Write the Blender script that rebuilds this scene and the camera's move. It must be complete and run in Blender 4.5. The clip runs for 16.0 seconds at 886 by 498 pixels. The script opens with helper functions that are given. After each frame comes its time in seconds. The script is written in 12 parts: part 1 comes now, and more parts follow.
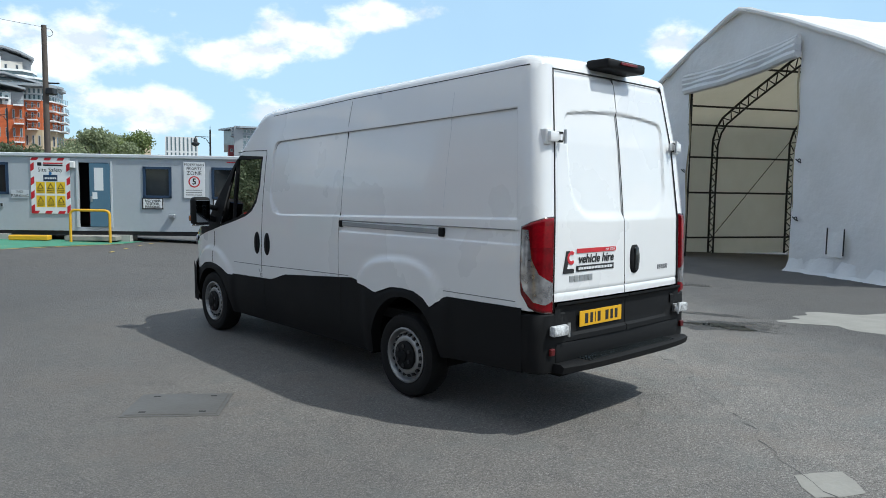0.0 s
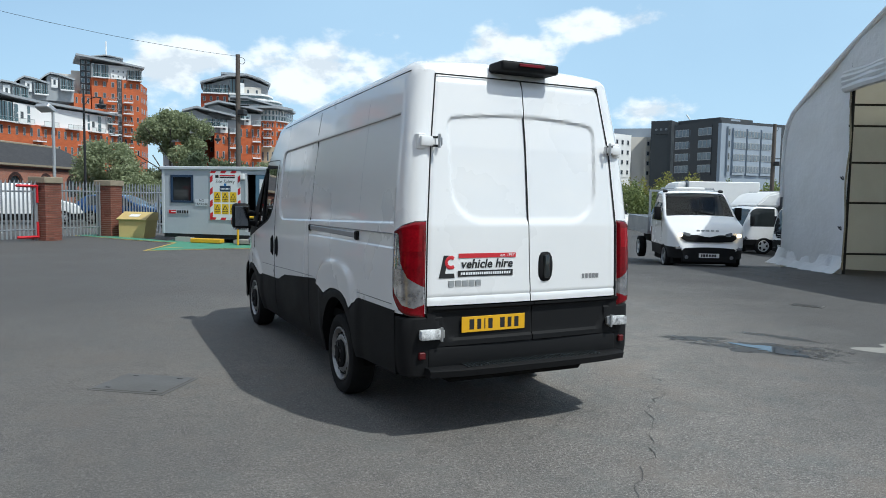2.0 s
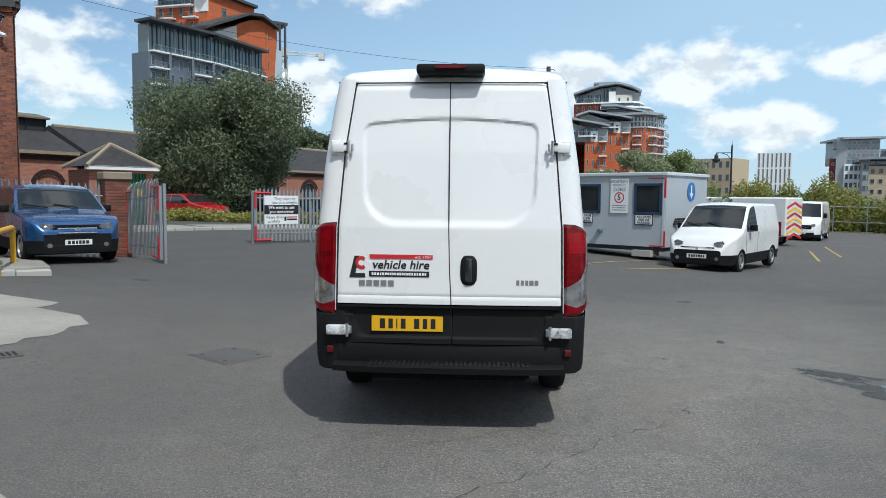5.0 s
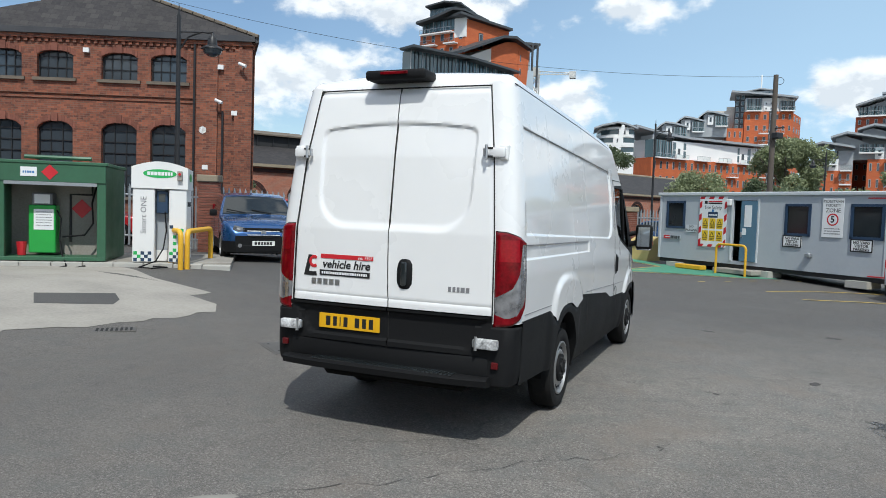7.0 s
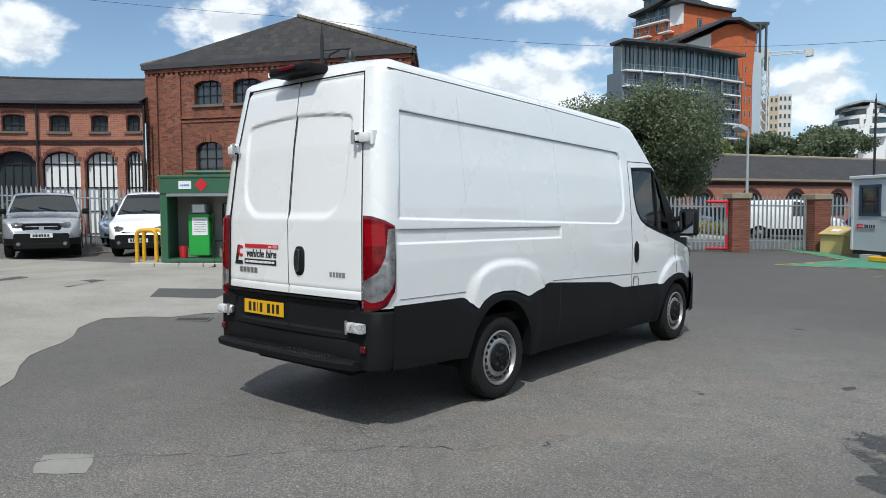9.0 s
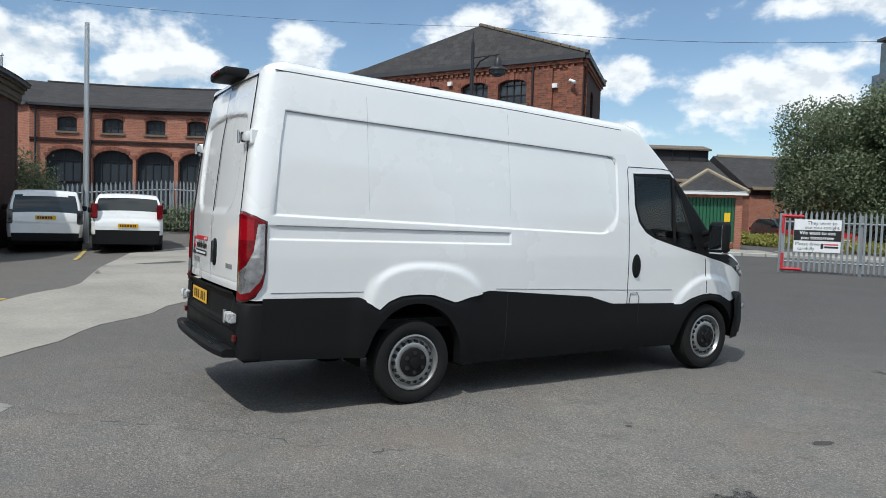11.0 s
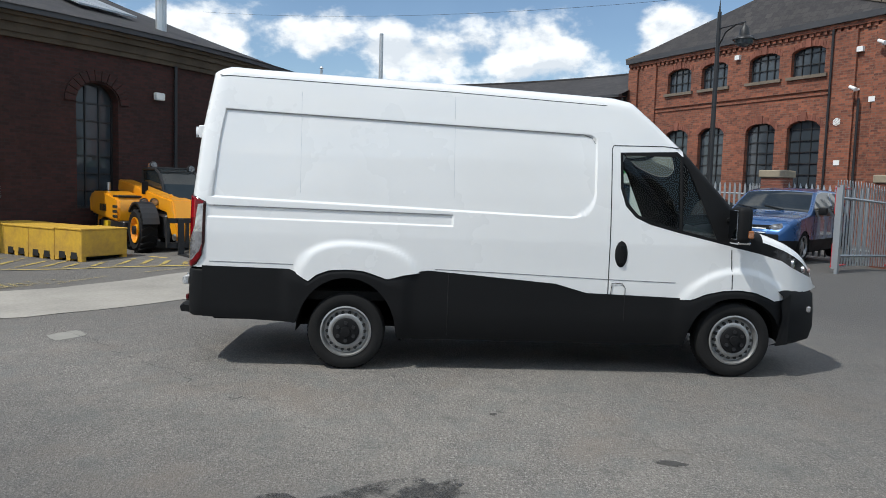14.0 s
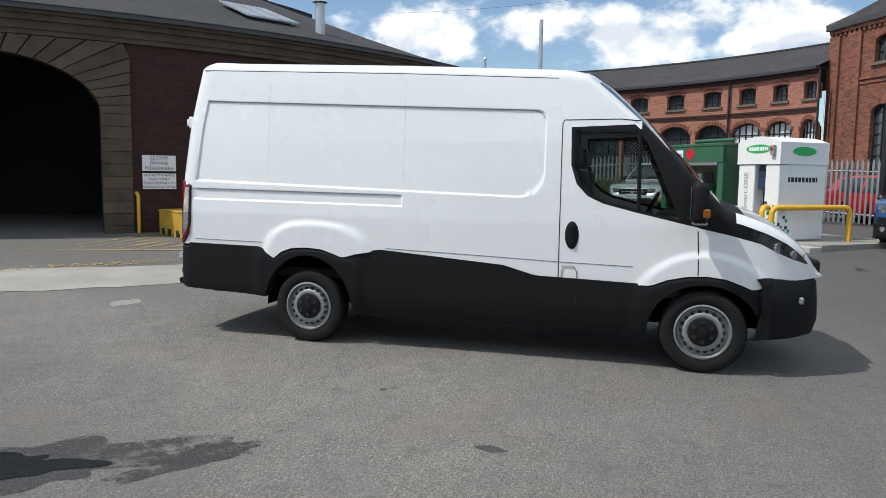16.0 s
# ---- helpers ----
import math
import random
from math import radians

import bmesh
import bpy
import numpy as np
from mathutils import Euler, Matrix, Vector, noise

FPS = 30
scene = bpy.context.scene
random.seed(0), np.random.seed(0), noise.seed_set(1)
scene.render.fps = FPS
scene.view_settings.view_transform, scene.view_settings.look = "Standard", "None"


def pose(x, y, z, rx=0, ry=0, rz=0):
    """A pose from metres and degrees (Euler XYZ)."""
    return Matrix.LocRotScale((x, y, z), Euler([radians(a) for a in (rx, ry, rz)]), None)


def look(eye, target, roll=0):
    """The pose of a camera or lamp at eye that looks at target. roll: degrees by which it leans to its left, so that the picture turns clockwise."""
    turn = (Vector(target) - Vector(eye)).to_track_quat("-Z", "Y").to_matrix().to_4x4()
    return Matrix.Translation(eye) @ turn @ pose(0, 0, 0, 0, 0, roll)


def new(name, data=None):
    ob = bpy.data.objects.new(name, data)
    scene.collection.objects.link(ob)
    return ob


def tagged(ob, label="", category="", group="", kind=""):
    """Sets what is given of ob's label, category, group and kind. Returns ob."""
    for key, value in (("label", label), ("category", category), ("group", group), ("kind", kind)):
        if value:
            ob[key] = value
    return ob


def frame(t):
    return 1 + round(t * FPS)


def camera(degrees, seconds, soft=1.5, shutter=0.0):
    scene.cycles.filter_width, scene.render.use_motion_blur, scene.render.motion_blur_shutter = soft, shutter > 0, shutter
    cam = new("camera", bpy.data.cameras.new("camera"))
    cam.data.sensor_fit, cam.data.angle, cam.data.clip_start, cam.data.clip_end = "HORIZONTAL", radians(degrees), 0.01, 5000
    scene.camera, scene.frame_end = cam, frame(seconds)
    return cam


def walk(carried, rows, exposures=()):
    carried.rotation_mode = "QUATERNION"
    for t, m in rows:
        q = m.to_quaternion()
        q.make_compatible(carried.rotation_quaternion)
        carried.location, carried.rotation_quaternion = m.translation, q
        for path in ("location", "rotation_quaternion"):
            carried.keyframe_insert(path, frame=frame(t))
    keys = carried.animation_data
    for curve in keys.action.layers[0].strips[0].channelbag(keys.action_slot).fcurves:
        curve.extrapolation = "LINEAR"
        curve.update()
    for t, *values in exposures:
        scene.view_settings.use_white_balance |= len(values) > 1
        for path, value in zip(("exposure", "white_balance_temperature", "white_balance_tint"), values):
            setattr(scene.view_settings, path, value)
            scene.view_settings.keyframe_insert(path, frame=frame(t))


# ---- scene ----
cam = camera(63.3, 16.0, soft=0.9)
PATH = [
    (0, (-4.688, -4.452, 1.725), (-3.335, -2.989, 1.552), 0.9),
    (0.5, (-4.273, -4.863, 1.728), (-3.029, -3.303, 1.593), 0.6),
    (1, (-3.805, -5.172, 1.713), (-2.675, -3.527, 1.576), 1.0),
    (1.5, (-3.35, -5.542, 1.71), (-2.337, -3.823, 1.571), 0.9),
    (2, (-2.886, -5.824, 1.713), (-2.003, -4.036, 1.562), 0.9),
    (2.5, (-2.408, -6.084, 1.72), (-1.647, -4.241, 1.566), 1.1),
    (3, (-1.892, -6.306, 1.734), (-1.274, -4.41, 1.583), 1.0),
    (3.5, (-1.369, -6.433, 1.738), (-0.931, -4.487, 1.579), 0.9),
    (4, (-0.816, -6.599, 1.737), (-0.557, -4.621, 1.594), 0.7),
    (4.2, (-0.599, -6.618, 1.736), (-0.418, -4.632, 1.584), 0.6),
    (6.3, (1.663, -6.319, 1.681), (1.123, -4.397, 1.567), 0.8),
    (6.5, (1.881, -6.274, 1.676), (1.278, -4.37, 1.562), 0.9),
    (7, (2.434, -6.053, 1.668), (1.647, -4.218, 1.559), 1.9),
    (7.5, (3.0, -5.785, 1.647), (2.078, -4.013, 1.554), 1.3),
    (8, (3.505, -5.456, 1.622), (2.454, -3.757, 1.536), 0.6),
    (8.5, (4.027, -5.121, 1.59), (2.853, -3.504, 1.501), -0.1),
    (9, (4.492, -4.759, 1.576), (3.182, -3.252, 1.465), -0.3),
    (9.2, (4.651, -4.574, 1.588), (3.289, -3.114, 1.476), 0.0),
    (11.3, (6.282, -2.49, 1.558), (4.503, -1.582, 1.449), 2.5),
    (11.5, (6.423, -2.297, 1.588), (4.605, -1.472, 1.468), 3.0),
    (12, (6.746, -1.73, 1.581), (4.869, -1.054, 1.443), 2.7),
    (12.5, (6.938, -1.194, 1.579), (5.019, -0.654, 1.424), 1.6),
    (13, (7.099, -0.604, 1.605), (5.148, -0.188, 1.453), 0.8),
    (13.5, (7.274, -0.018, 1.618), (5.299, 0.261, 1.465), 1.1),
    (14, (7.328, 0.577, 1.629), (5.337, 0.661, 1.465), 1.8),
    (14.5, (7.409, 1.209, 1.614), (5.42, 1.126, 1.422), 2.1),
    (15, (7.343, 1.822, 1.604), (5.371, 1.578, 1.383), 1.5),
    (15.5, (7.269, 2.432, 1.59), (5.313, 2.065, 1.389), 0.8),
    (16, (7.113, 2.982, 1.592), (5.193, 2.459, 1.388), 0.8),
]
EXPOSURES = [(0.0, 0.04, 6150, 4), (2.0, -0.08, 6150, 4), (4.0, -0.21, 6150, 4), (6.5, -0.06, 6350, 6), (9.0, -0.1, 6350, 6), (12.0, -0.09, 6400, 6), (16.0, 0.0, 6450, 8)]
walk(cam, [(t, look(eye, target, roll)) for t, eye, target, roll in PATH], EXPOSURES)

# ---- daylight ----
SUN_DIR = Vector((0.92, -1.62, 2.65)).normalized()
SUN_AZ = math.atan2(SUN_DIR.x, SUN_DIR.y)
SUN_EL = math.asin(SUN_DIR.z)
sun_data = bpy.data.lights.new("sun", "SUN")
sun_data.energy, sun_data.angle, sun_data.color = 3.55, radians(0.6), (1.0, 0.975, 0.925)
sun = new("sun", sun_data)
sun.matrix_world = look(SUN_DIR * 100, (0, 0, 0))

world = bpy.data.worlds.new("sky")
scene.world = world
world.use_nodes = True


# bearing, height and half sizes of the clouds, in degrees
CLOUDS = [(16.4, 9.3, 4.9, 2.2), (20.5, 5.3, 5.5, 1.9), (27, 9.8, 4, 1.4), (31.8, 11.4, 3.5, 1.3), (38.5, 12.9, 5, 1.1), (59.4, 10.5, 3.2, 1.4),
          (30.7, 5.1, 4.8, 0.9), (42, 6.5, 2.2, 0.9), (8.4, 9.7, 3, 1.3), (5.4, 8.5, 2.4, 2), (-26.4, 15.2, 9, 1.7), (-33.8, 9.6, 7, 3.3),
          (-14, 8.3, 2.8, 2.2), (-8.6, 15.2, 3.6, 1.2), (-70.7, 12, 2.2, 2.4), (-57.7, 13.7, 3.4, 2), (-49.6, 15.2, 4.1, 2), (-46.7, 10.7, 3.2, 1.4),
          (-46.6, 6.7, 3.3, 1), (-107.7, 10.9, 5.1, 2.2), (-98.3, 11.4, 4.3, 2), (-90, 10.1, 5.9, 2.1), (-81, 10.6, 6, 2.5)]


def stretch_in(nt, src, lo, hi):
    r = nt.nodes.new("ShaderNodeMapRange")
    r.interpolation_type = "SMOOTHSTEP"
    r.inputs[1].default_value, r.inputs[2].default_value = lo, hi
    nt.links.new(src, r.inputs[0])
    return r.outputs[0]


def sky_nodes():
    nt = world.node_tree
    nt.nodes.clear()
    out = nt.nodes.new("ShaderNodeOutputWorld")
    bg = nt.nodes.new("ShaderNodeBackground")
    sky = nt.nodes.new("ShaderNodeTexSky")
    sky.sky_type, sky.sun_disc = "NISHITA", False
    sky.sun_elevation, sky.sun_rotation = SUN_EL, SUN_AZ
    sky.altitude, sky.air_density, sky.dust_density, sky.ozone_density = 50, 1.0, 0.3, 2.6
    co = nt.nodes.new("ShaderNodeTexCoord")
    # fair-weather cumulus: soft ellipses by bearing and height, torn up by fine noise
    xyz = nt.nodes.new("ShaderNodeSeparateXYZ")
    nt.links.new(co.outputs["Generated"], xyz.inputs[0])

    def calc(op, a, b=None, c=None):
        n = nt.nodes.new("ShaderNodeMath")
        n.operation = op
        for k, v in enumerate((a, b, c)):
            if isinstance(v, (int, float)):
                n.inputs[k].default_value = v
            elif v is not None:
                nt.links.new(v, n.inputs[k])
        return n.outputs[0]
    az, elev = calc("ARCTAN2", xyz.outputs["X"], xyz.outputs["Y"]), calc("ARCSINE", xyz.outputs["Z"])
    place = nt.nodes.new("ShaderNodeCombineXYZ")
    nt.links.new(az, place.inputs[0]); nt.links.new(elev, place.inputs[1])

    def puffs(up):
        """Noise of the cloud edges, taken a little higher for up > 0."""
        v = nt.nodes.new("ShaderNodeVectorMath"); v.operation = "MULTIPLY_ADD"
        v.inputs[1].default_value, v.inputs[2].default_value = (1.0, 1.55, 1.0), (4.2, 1.55 * up, 0.3)
        nt.links.new(place.outputs[0], v.inputs[0])
        n = nt.nodes.new("ShaderNodeTexNoise")
        n.inputs["Scale"].default_value, n.inputs["Detail"].default_value, n.inputs["Roughness"].default_value = 13.0, 9, 0.56
        nt.links.new(v.outputs[0], n.inputs["Vector"])
        return n.outputs["Fac"]
    body, above = puffs(0.0), puffs(0.018)
    field = None
    for a, e, w, h in CLOUDS:
        v = nt.nodes.new("ShaderNodeVectorMath"); v.operation = "MULTIPLY_ADD"
        v.inputs[1].default_value = (1 / radians(w), 1 / radians(h), 0)
        v.inputs[2].default_value = (-a / w, -e / h, 0)
        nt.links.new(place.outputs[0], v.inputs[0])
        d = nt.nodes.new("ShaderNodeVectorMath"); d.operation = "LENGTH"
        nt.links.new(v.outputs[0], d.inputs[0])
        field = d.outputs["Value"] if field is None else calc("SMOOTH_MIN", field, d.outputs["Value"], 0.3)
    # overhead and behind, the same broken cover goes on
    n1 = nt.nodes.new("ShaderNodeTexNoise")
    n1.inputs["Scale"].default_value, n1.inputs["Detail"].default_value, n1.inputs["Roughness"].default_value = 3.1, 12, 0.54
    shift = nt.nodes.new("ShaderNodeVectorMath"); shift.operation = "MULTIPLY_ADD"
    shift.inputs[1].default_value, shift.inputs[2].default_value = (1.6, 1.6, 3.6), (3.1, 1.7, 0.25)
    nt.links.new(co.outputs["Generated"], shift.inputs[0])
    nt.links.new(shift.outputs[0], n1.inputs["Vector"])
    high = stretch_in(nt, elev, radians(17), radians(24))
    round_back = stretch_in(nt, calc("ABSOLUTE", calc("ADD", az, radians(27))), radians(96), radians(110))
    else_cover = calc("MULTIPLY", stretch_in(nt, n1.outputs["Fac"], 0.482, 0.532), calc("MAXIMUM", high, round_back))
    torn = calc("MULTIPLY_ADD", calc("SUBTRACT", body, 0.5), -3.4, field)
    cover = calc("MULTIPLY", calc("MAXIMUM", stretch_in(nt, torn, 1.22, 0.5), else_cover), 0.93)
    # lit crowns, grey undersides
    lit = calc("MULTIPLY_ADD", calc("SUBTRACT", body, above), 6.0, calc("MULTIPLY_ADD", torn, 0.42, 0.32))
    tone = nt.nodes.new("ShaderNodeValToRGB")
    tone.color_ramp.elements[0].position, tone.color_ramp.elements[0].color = -0.0, (6.6, 6.95, 7.5, 1)
    tone.color_ramp.elements[1].position, tone.color_ramp.elements[1].color = 0.72, (9.0, 9.1, 9.3, 1)
    nt.links.new(lit, tone.inputs[0])
    # thin high veil
    n2 = nt.nodes.new("ShaderNodeTexNoise")
    n2.inputs["Scale"].default_value, n2.inputs["Detail"].default_value = 0.9, 5
    st = nt.nodes.new("ShaderNodeVectorMath"); st.operation = "MULTIPLY"; st.inputs[1].default_value = (0.6, 2.2, 1)
    nt.links.new(shift.outputs[0], st.inputs[0])
    nt.links.new(st.outputs[0], n2.inputs["Vector"])
    r2 = nt.nodes.new("ShaderNodeMapRange")
    r2.inputs[1].default_value, r2.inputs[2].default_value, r2.inputs[4].default_value = 0.45, 0.8, 0.5
    nt.links.new(n2.outputs["Fac"], r2.inputs[0])
    veil = nt.nodes.new("ShaderNodeMix"); veil.data_type = "RGBA"
    veil.inputs["B"].default_value = (4.6, 6.5, 8.4, 1)
    # the haze is thicker towards the open side of the yard
    dot = nt.nodes.new("ShaderNodeVectorMath"); dot.operation = "DOT_PRODUCT"; dot.inputs[1].default_value = (0.72, 0.69, 0.0)
    nt.links.new(co.outputs["Generated"], dot.inputs[0])
    r3 = nt.nodes.new("ShaderNodeMapRange"); r3.interpolation_type = "SMOOTHSTEP"
    r3.inputs[1].default_value, r3.inputs[2].default_value, r3.inputs[4].default_value = 0.0, 0.95, 0.72
    nt.links.new(dot.outputs["Value"], r3.inputs[0])
    hz = nt.nodes.new("ShaderNodeMath"); hz.operation = "MULTIPLY_ADD"; hz.inputs[1].default_value = 0.35
    nt.links.new(r2.outputs[0], hz.inputs[0]); nt.links.new(r3.outputs[0], hz.inputs[2])
    nt.links.new(hz.outputs[0], veil.inputs["Factor"])
    nt.links.new(sky.outputs[0], veil.inputs["A"])
    mix = nt.nodes.new("ShaderNodeMix"); mix.data_type = "RGBA"
    nt.links.new(cover, mix.inputs["Factor"])
    nt.links.new(veil.outputs["Result"], mix.inputs["A"])
    nt.links.new(tone.outputs[0], mix.inputs["B"])
    nt.links.new(mix.outputs["Result"], bg.inputs["Color"])
    bg.inputs["Strength"].default_value = 0.125
    nt.links.new(bg.outputs[0], out.inputs[0])


sky_nodes()

# ---- materials ----
def nodes_of(name):
    m = bpy.data.materials.new(name)
    m.use_nodes = True
    nt = m.node_tree
    return m, nt, nt.nodes["Principled BSDF"]


def noise_node(nt, src, scale, detail=4.0, rough=0.55):
    n = nt.nodes.new("ShaderNodeTexNoise")
    n.inputs["Scale"].default_value, n.inputs["Detail"].default_value, n.inputs["Roughness"].default_value = scale, detail, rough
    nt.links.new(src, n.inputs["Vector"])
    return n


def blend(nt, fac, a, b):
    m = nt.nodes.new("ShaderNodeMix")
    m.data_type = "RGBA"
    nt.links.new(fac, m.inputs["Factor"])
    for key, v in (("A", a), ("B", b)):
        if isinstance(v, tuple):
            m.inputs[key].default_value = (*v, 1)
        else:
            nt.links.new(v, m.inputs[key])
    return m.outputs["Result"]


def stretch(nt, src, lo, hi, a=0.0, b=1.0):
    r = nt.nodes.new("ShaderNodeMapRange")
    for i, v in enumerate((lo, hi, a, b)):
        r.inputs[i + 1].default_value = v
    nt.links.new(src, r.inputs[0])
    return r.outputs[0]


def add_bump(nt, bsdf, height, strength, dist=0.01):
    b = nt.nodes.new("ShaderNodeBump")
    b.inputs["Strength"].default_value, b.inputs["Distance"].default_value = strength, dist
    nt.links.new(height, b.inputs["Height"])
    nt.links.new(b.outputs[0], bsdf.inputs["Normal"])


def mat(name, c, c2=None, rough=0.6, metal=0.0, fine=40.0, broad=1.2, bump=0.0, coat=0.0, wear=0.5, spec=0.5, vary=False):
    """Paint, plastic, metal, stone: two colours mixed by broad and fine noise, roughness varied, fine relief."""
    m, nt, b = nodes_of(name)
    co = nt.nodes.new("ShaderNodeTexCoord").outputs["Object"]
    c2 = c2 or tuple(x * 0.82 for x in c)
    n1, n2 = noise_node(nt, co, fine), noise_node(nt, co, broad, 5)
    mid = nt.nodes.new("ShaderNodeMath")
    mid.operation = "ADD"
    nt.links.new(stretch(nt, n1.outputs["Fac"], 0.35, 0.75, 0, 0.4 * wear), mid.inputs[0])
    nt.links.new(stretch(nt, n2.outputs["Fac"], 0.4, 0.7, 0, 0.6 * wear), mid.inputs[1])
    col = blend(nt, mid.outputs[0], c, c2)
    if vary:
        info = nt.nodes.new("ShaderNodeObjectInfo")
        col = blend(nt, stretch(nt, info.outputs["Random"], 0, 1, 0.0, 0.55), col, tuple(x * 0.6 for x in c2))
    nt.links.new(col, b.inputs["Base Color"])
    nt.links.new(stretch(nt, n2.outputs["Fac"], 0.3, 0.7, max(rough - 0.08, 0.02), min(rough + 0.1, 1)), b.inputs["Roughness"])
    b.inputs["Metallic"].default_value = metal
    b.inputs["Specular IOR Level"].default_value = spec
    b.inputs["Coat Weight"].default_value, b.inputs["Coat Roughness"].default_value = coat, 0.04
    if bump:
        add_bump(nt, b, n1.outputs["Fac"], bump)
    return m


def asphalt_mat():
    m, nt, b = nodes_of("worn_asphalt")
    co = nt.nodes.new("ShaderNodeTexCoord").outputs["Object"]
    grit, chips, mid, broad, patch = noise_node(nt, co, 95, 3, 0.7), noise_node(nt, co, 46, 4, 0.72), noise_node(nt, co, 5, 6, 0.65), noise_node(nt, co, 0.55, 6, 0.6), noise_node(nt, co, 0.13, 5, 0.6)
    speck = nt.nodes.new("ShaderNodeTexVoronoi")
    speck.inputs["Scale"].default_value = 62
    nt.links.new(co, speck.inputs["Vector"])
    base = blend(nt, stretch(nt, broad.outputs["Fac"], 0.35, 0.68), (0.150, 0.136, 0.124), (0.222, 0.20, 0.176))
    base = blend(nt, stretch(nt, patch.outputs["Fac"], 0.45, 0.62, 0, 0.7), base, (0.162, 0.147, 0.135))
    base = blend(nt, stretch(nt, mid.outputs["Fac"], 0.47, 0.70, 0, 0.6), base, (0.088, 0.083, 0.08))
    base = blend(nt, stretch(nt, noise_node(nt, co, 1.4, 7, 0.7).outputs["Fac"], 0.51, 0.68, 0, 0.5), base, (0.275, 0.25, 0.22))
    base = blend(nt, stretch(nt, chips.outputs["Fac"], 0.53, 0.64, 0, 0.9), base, (0.37, 0.35, 0.32))
    base = blend(nt, stretch(nt, chips.outputs["Fac"], 0.32, 0.47, 0.85, 0.0), base, (0.045, 0.043, 0.042))
    base = blend(nt, stretch(nt, grit.outputs["Fac"], 0.5, 0.72, 0, 0.85), base, (0.38, 0.365, 0.34))
    base = blend(nt, stretch(nt, speck.outputs["Distance"], 0.06, 0.2, 0.8, 0.0), base, (0.55, 0.525, 0.48))
    base = blend(nt, stretch(nt, grit.outputs["Fac"], 0.28, 0.44, 0.85, 0.0), base, (0.045, 0.044, 0.044))
    base = blend(nt, stretch(nt, noise_node(nt, co, 15, 5, 0.75).outputs["Fac"], 0.5, 0.66, 0, 0.55), base, (0.10, 0.095, 0.09))
    base = blend(nt, stretch(nt, noise_node(nt, co, 2.3, 6, 0.62).outputs["Fac"], 0.5, 0.66, 0, 0.45), base, (0.150, 0.158, 0.152))
    base = blend(nt, stretch(nt, noise_node(nt, co, 0.8, 7, 0.66).outputs["Fac"], 0.52, 0.68, 0, 0.55), base, (0.215, 0.178, 0.148))
    base = blend(nt, stretch(nt, noise_node(nt, co, 3.6, 7, 0.72).outputs["Fac"], 0.57, 0.68, 0, 0.5), base, (0.095, 0.09, 0.086))

    def spots(scale, size, colour, most, under):
        v = nt.nodes.new("ShaderNodeTexVoronoi")
        v.inputs["Scale"].default_value = scale
        nt.links.new(co, v.inputs["Vector"])
        wob = nt.nodes.new("ShaderNodeMath"); wob.operation = "MULTIPLY_ADD"; wob.inputs[1].default_value = size * 2.2
        nt.links.new(noise_node(nt, co, scale * 6, 4, 0.7).outputs["Fac"], wob.inputs[0]); nt.links.new(v.outputs["Distance"], wob.inputs[2])
        sep = nt.nodes.new("ShaderNodeSeparateColor")
        nt.links.new(v.outputs["Color"], sep.inputs[0])
        on = nt.nodes.new("ShaderNodeMath"); on.operation = "MULTIPLY"
        nt.links.new(stretch(nt, wob.outputs[0], size * 1.6, size * 2.2, most, 0), on.inputs[0])
        nt.links.new(stretch(nt, sep.outputs[0], 0.45, 0.5), on.inputs[1])
        return blend(nt, on.outputs[0], under, colour)
    base = spots(8.0, 0.055, (0.50, 0.47, 0.42), 0.7, base)
    base = spots(0.9, 0.045, (0.05, 0.048, 0.046), 0.75, base)
    base = spots(0.37, 0.03, (0.06, 0.057, 0.054), 0.6, base)
    # darker on the -x side, along an uneven edge
    sep = nt.nodes.new("ShaderNodeSeparateXYZ")
    nt.links.new(co, sep.inputs[0])
    wav = nt.nodes.new("ShaderNodeMath"); wav.operation = "MULTIPLY_ADD"; wav.inputs[1].default_value = 3.0
    nt.links.new(broad.outputs["Fac"], wav.inputs[0]); nt.links.new(sep.outputs["X"], wav.inputs[2])
    base = blend(nt, stretch(nt, wav.outputs[0], -1.5, 1.8, 0.52, 0.0), base, (0.080, 0.075, 0.071))
    # and towards the front of the yard
    far = nt.nodes.new("ShaderNodeMath"); far.operation = "MULTIPLY_ADD"; far.inputs[1].default_value = 4.0
    nt.links.new(broad.outputs["Fac"], far.inputs[0]); nt.links.new(sep.outputs["Y"], far.inputs[2])
    base = blend(nt, stretch(nt, far.outputs[0], 3.6, 9.0, 0.0, 0.70), base, (0.062, 0.06, 0.06))
    # and on the open side towards the trucks
    side = nt.nodes.new("ShaderNodeMath"); side.operation = "MULTIPLY_ADD"; side.inputs[1].default_value = -0.6
    nt.links.new(sep.outputs["Y"], side.inputs[0]); nt.links.new(wav.outputs[0], side.inputs[2])
    base = blend(nt, stretch(nt, side.outputs[0], 4.2, 7.4, 0.0, 0.76), base, (0.058, 0.057, 0.058))
    # fine wandering cracks
    w = nt.nodes.new("ShaderNodeTexVoronoi")
    w.feature, w.inputs["Scale"].default_value = "DISTANCE_TO_EDGE", 0.42
    wob = nt.nodes.new("ShaderNodeMix"); wob.data_type = "RGBA"
    wob.inputs["Factor"].default_value = 0.35
    nt.links.new(co, wob.inputs["A"])
    nt.links.new(noise_node(nt, co, 1.6, 5, 0.6).outputs["Color"], wob.inputs["B"])
    nt.links.new(wob.outputs["Result"], w.inputs["Vector"])
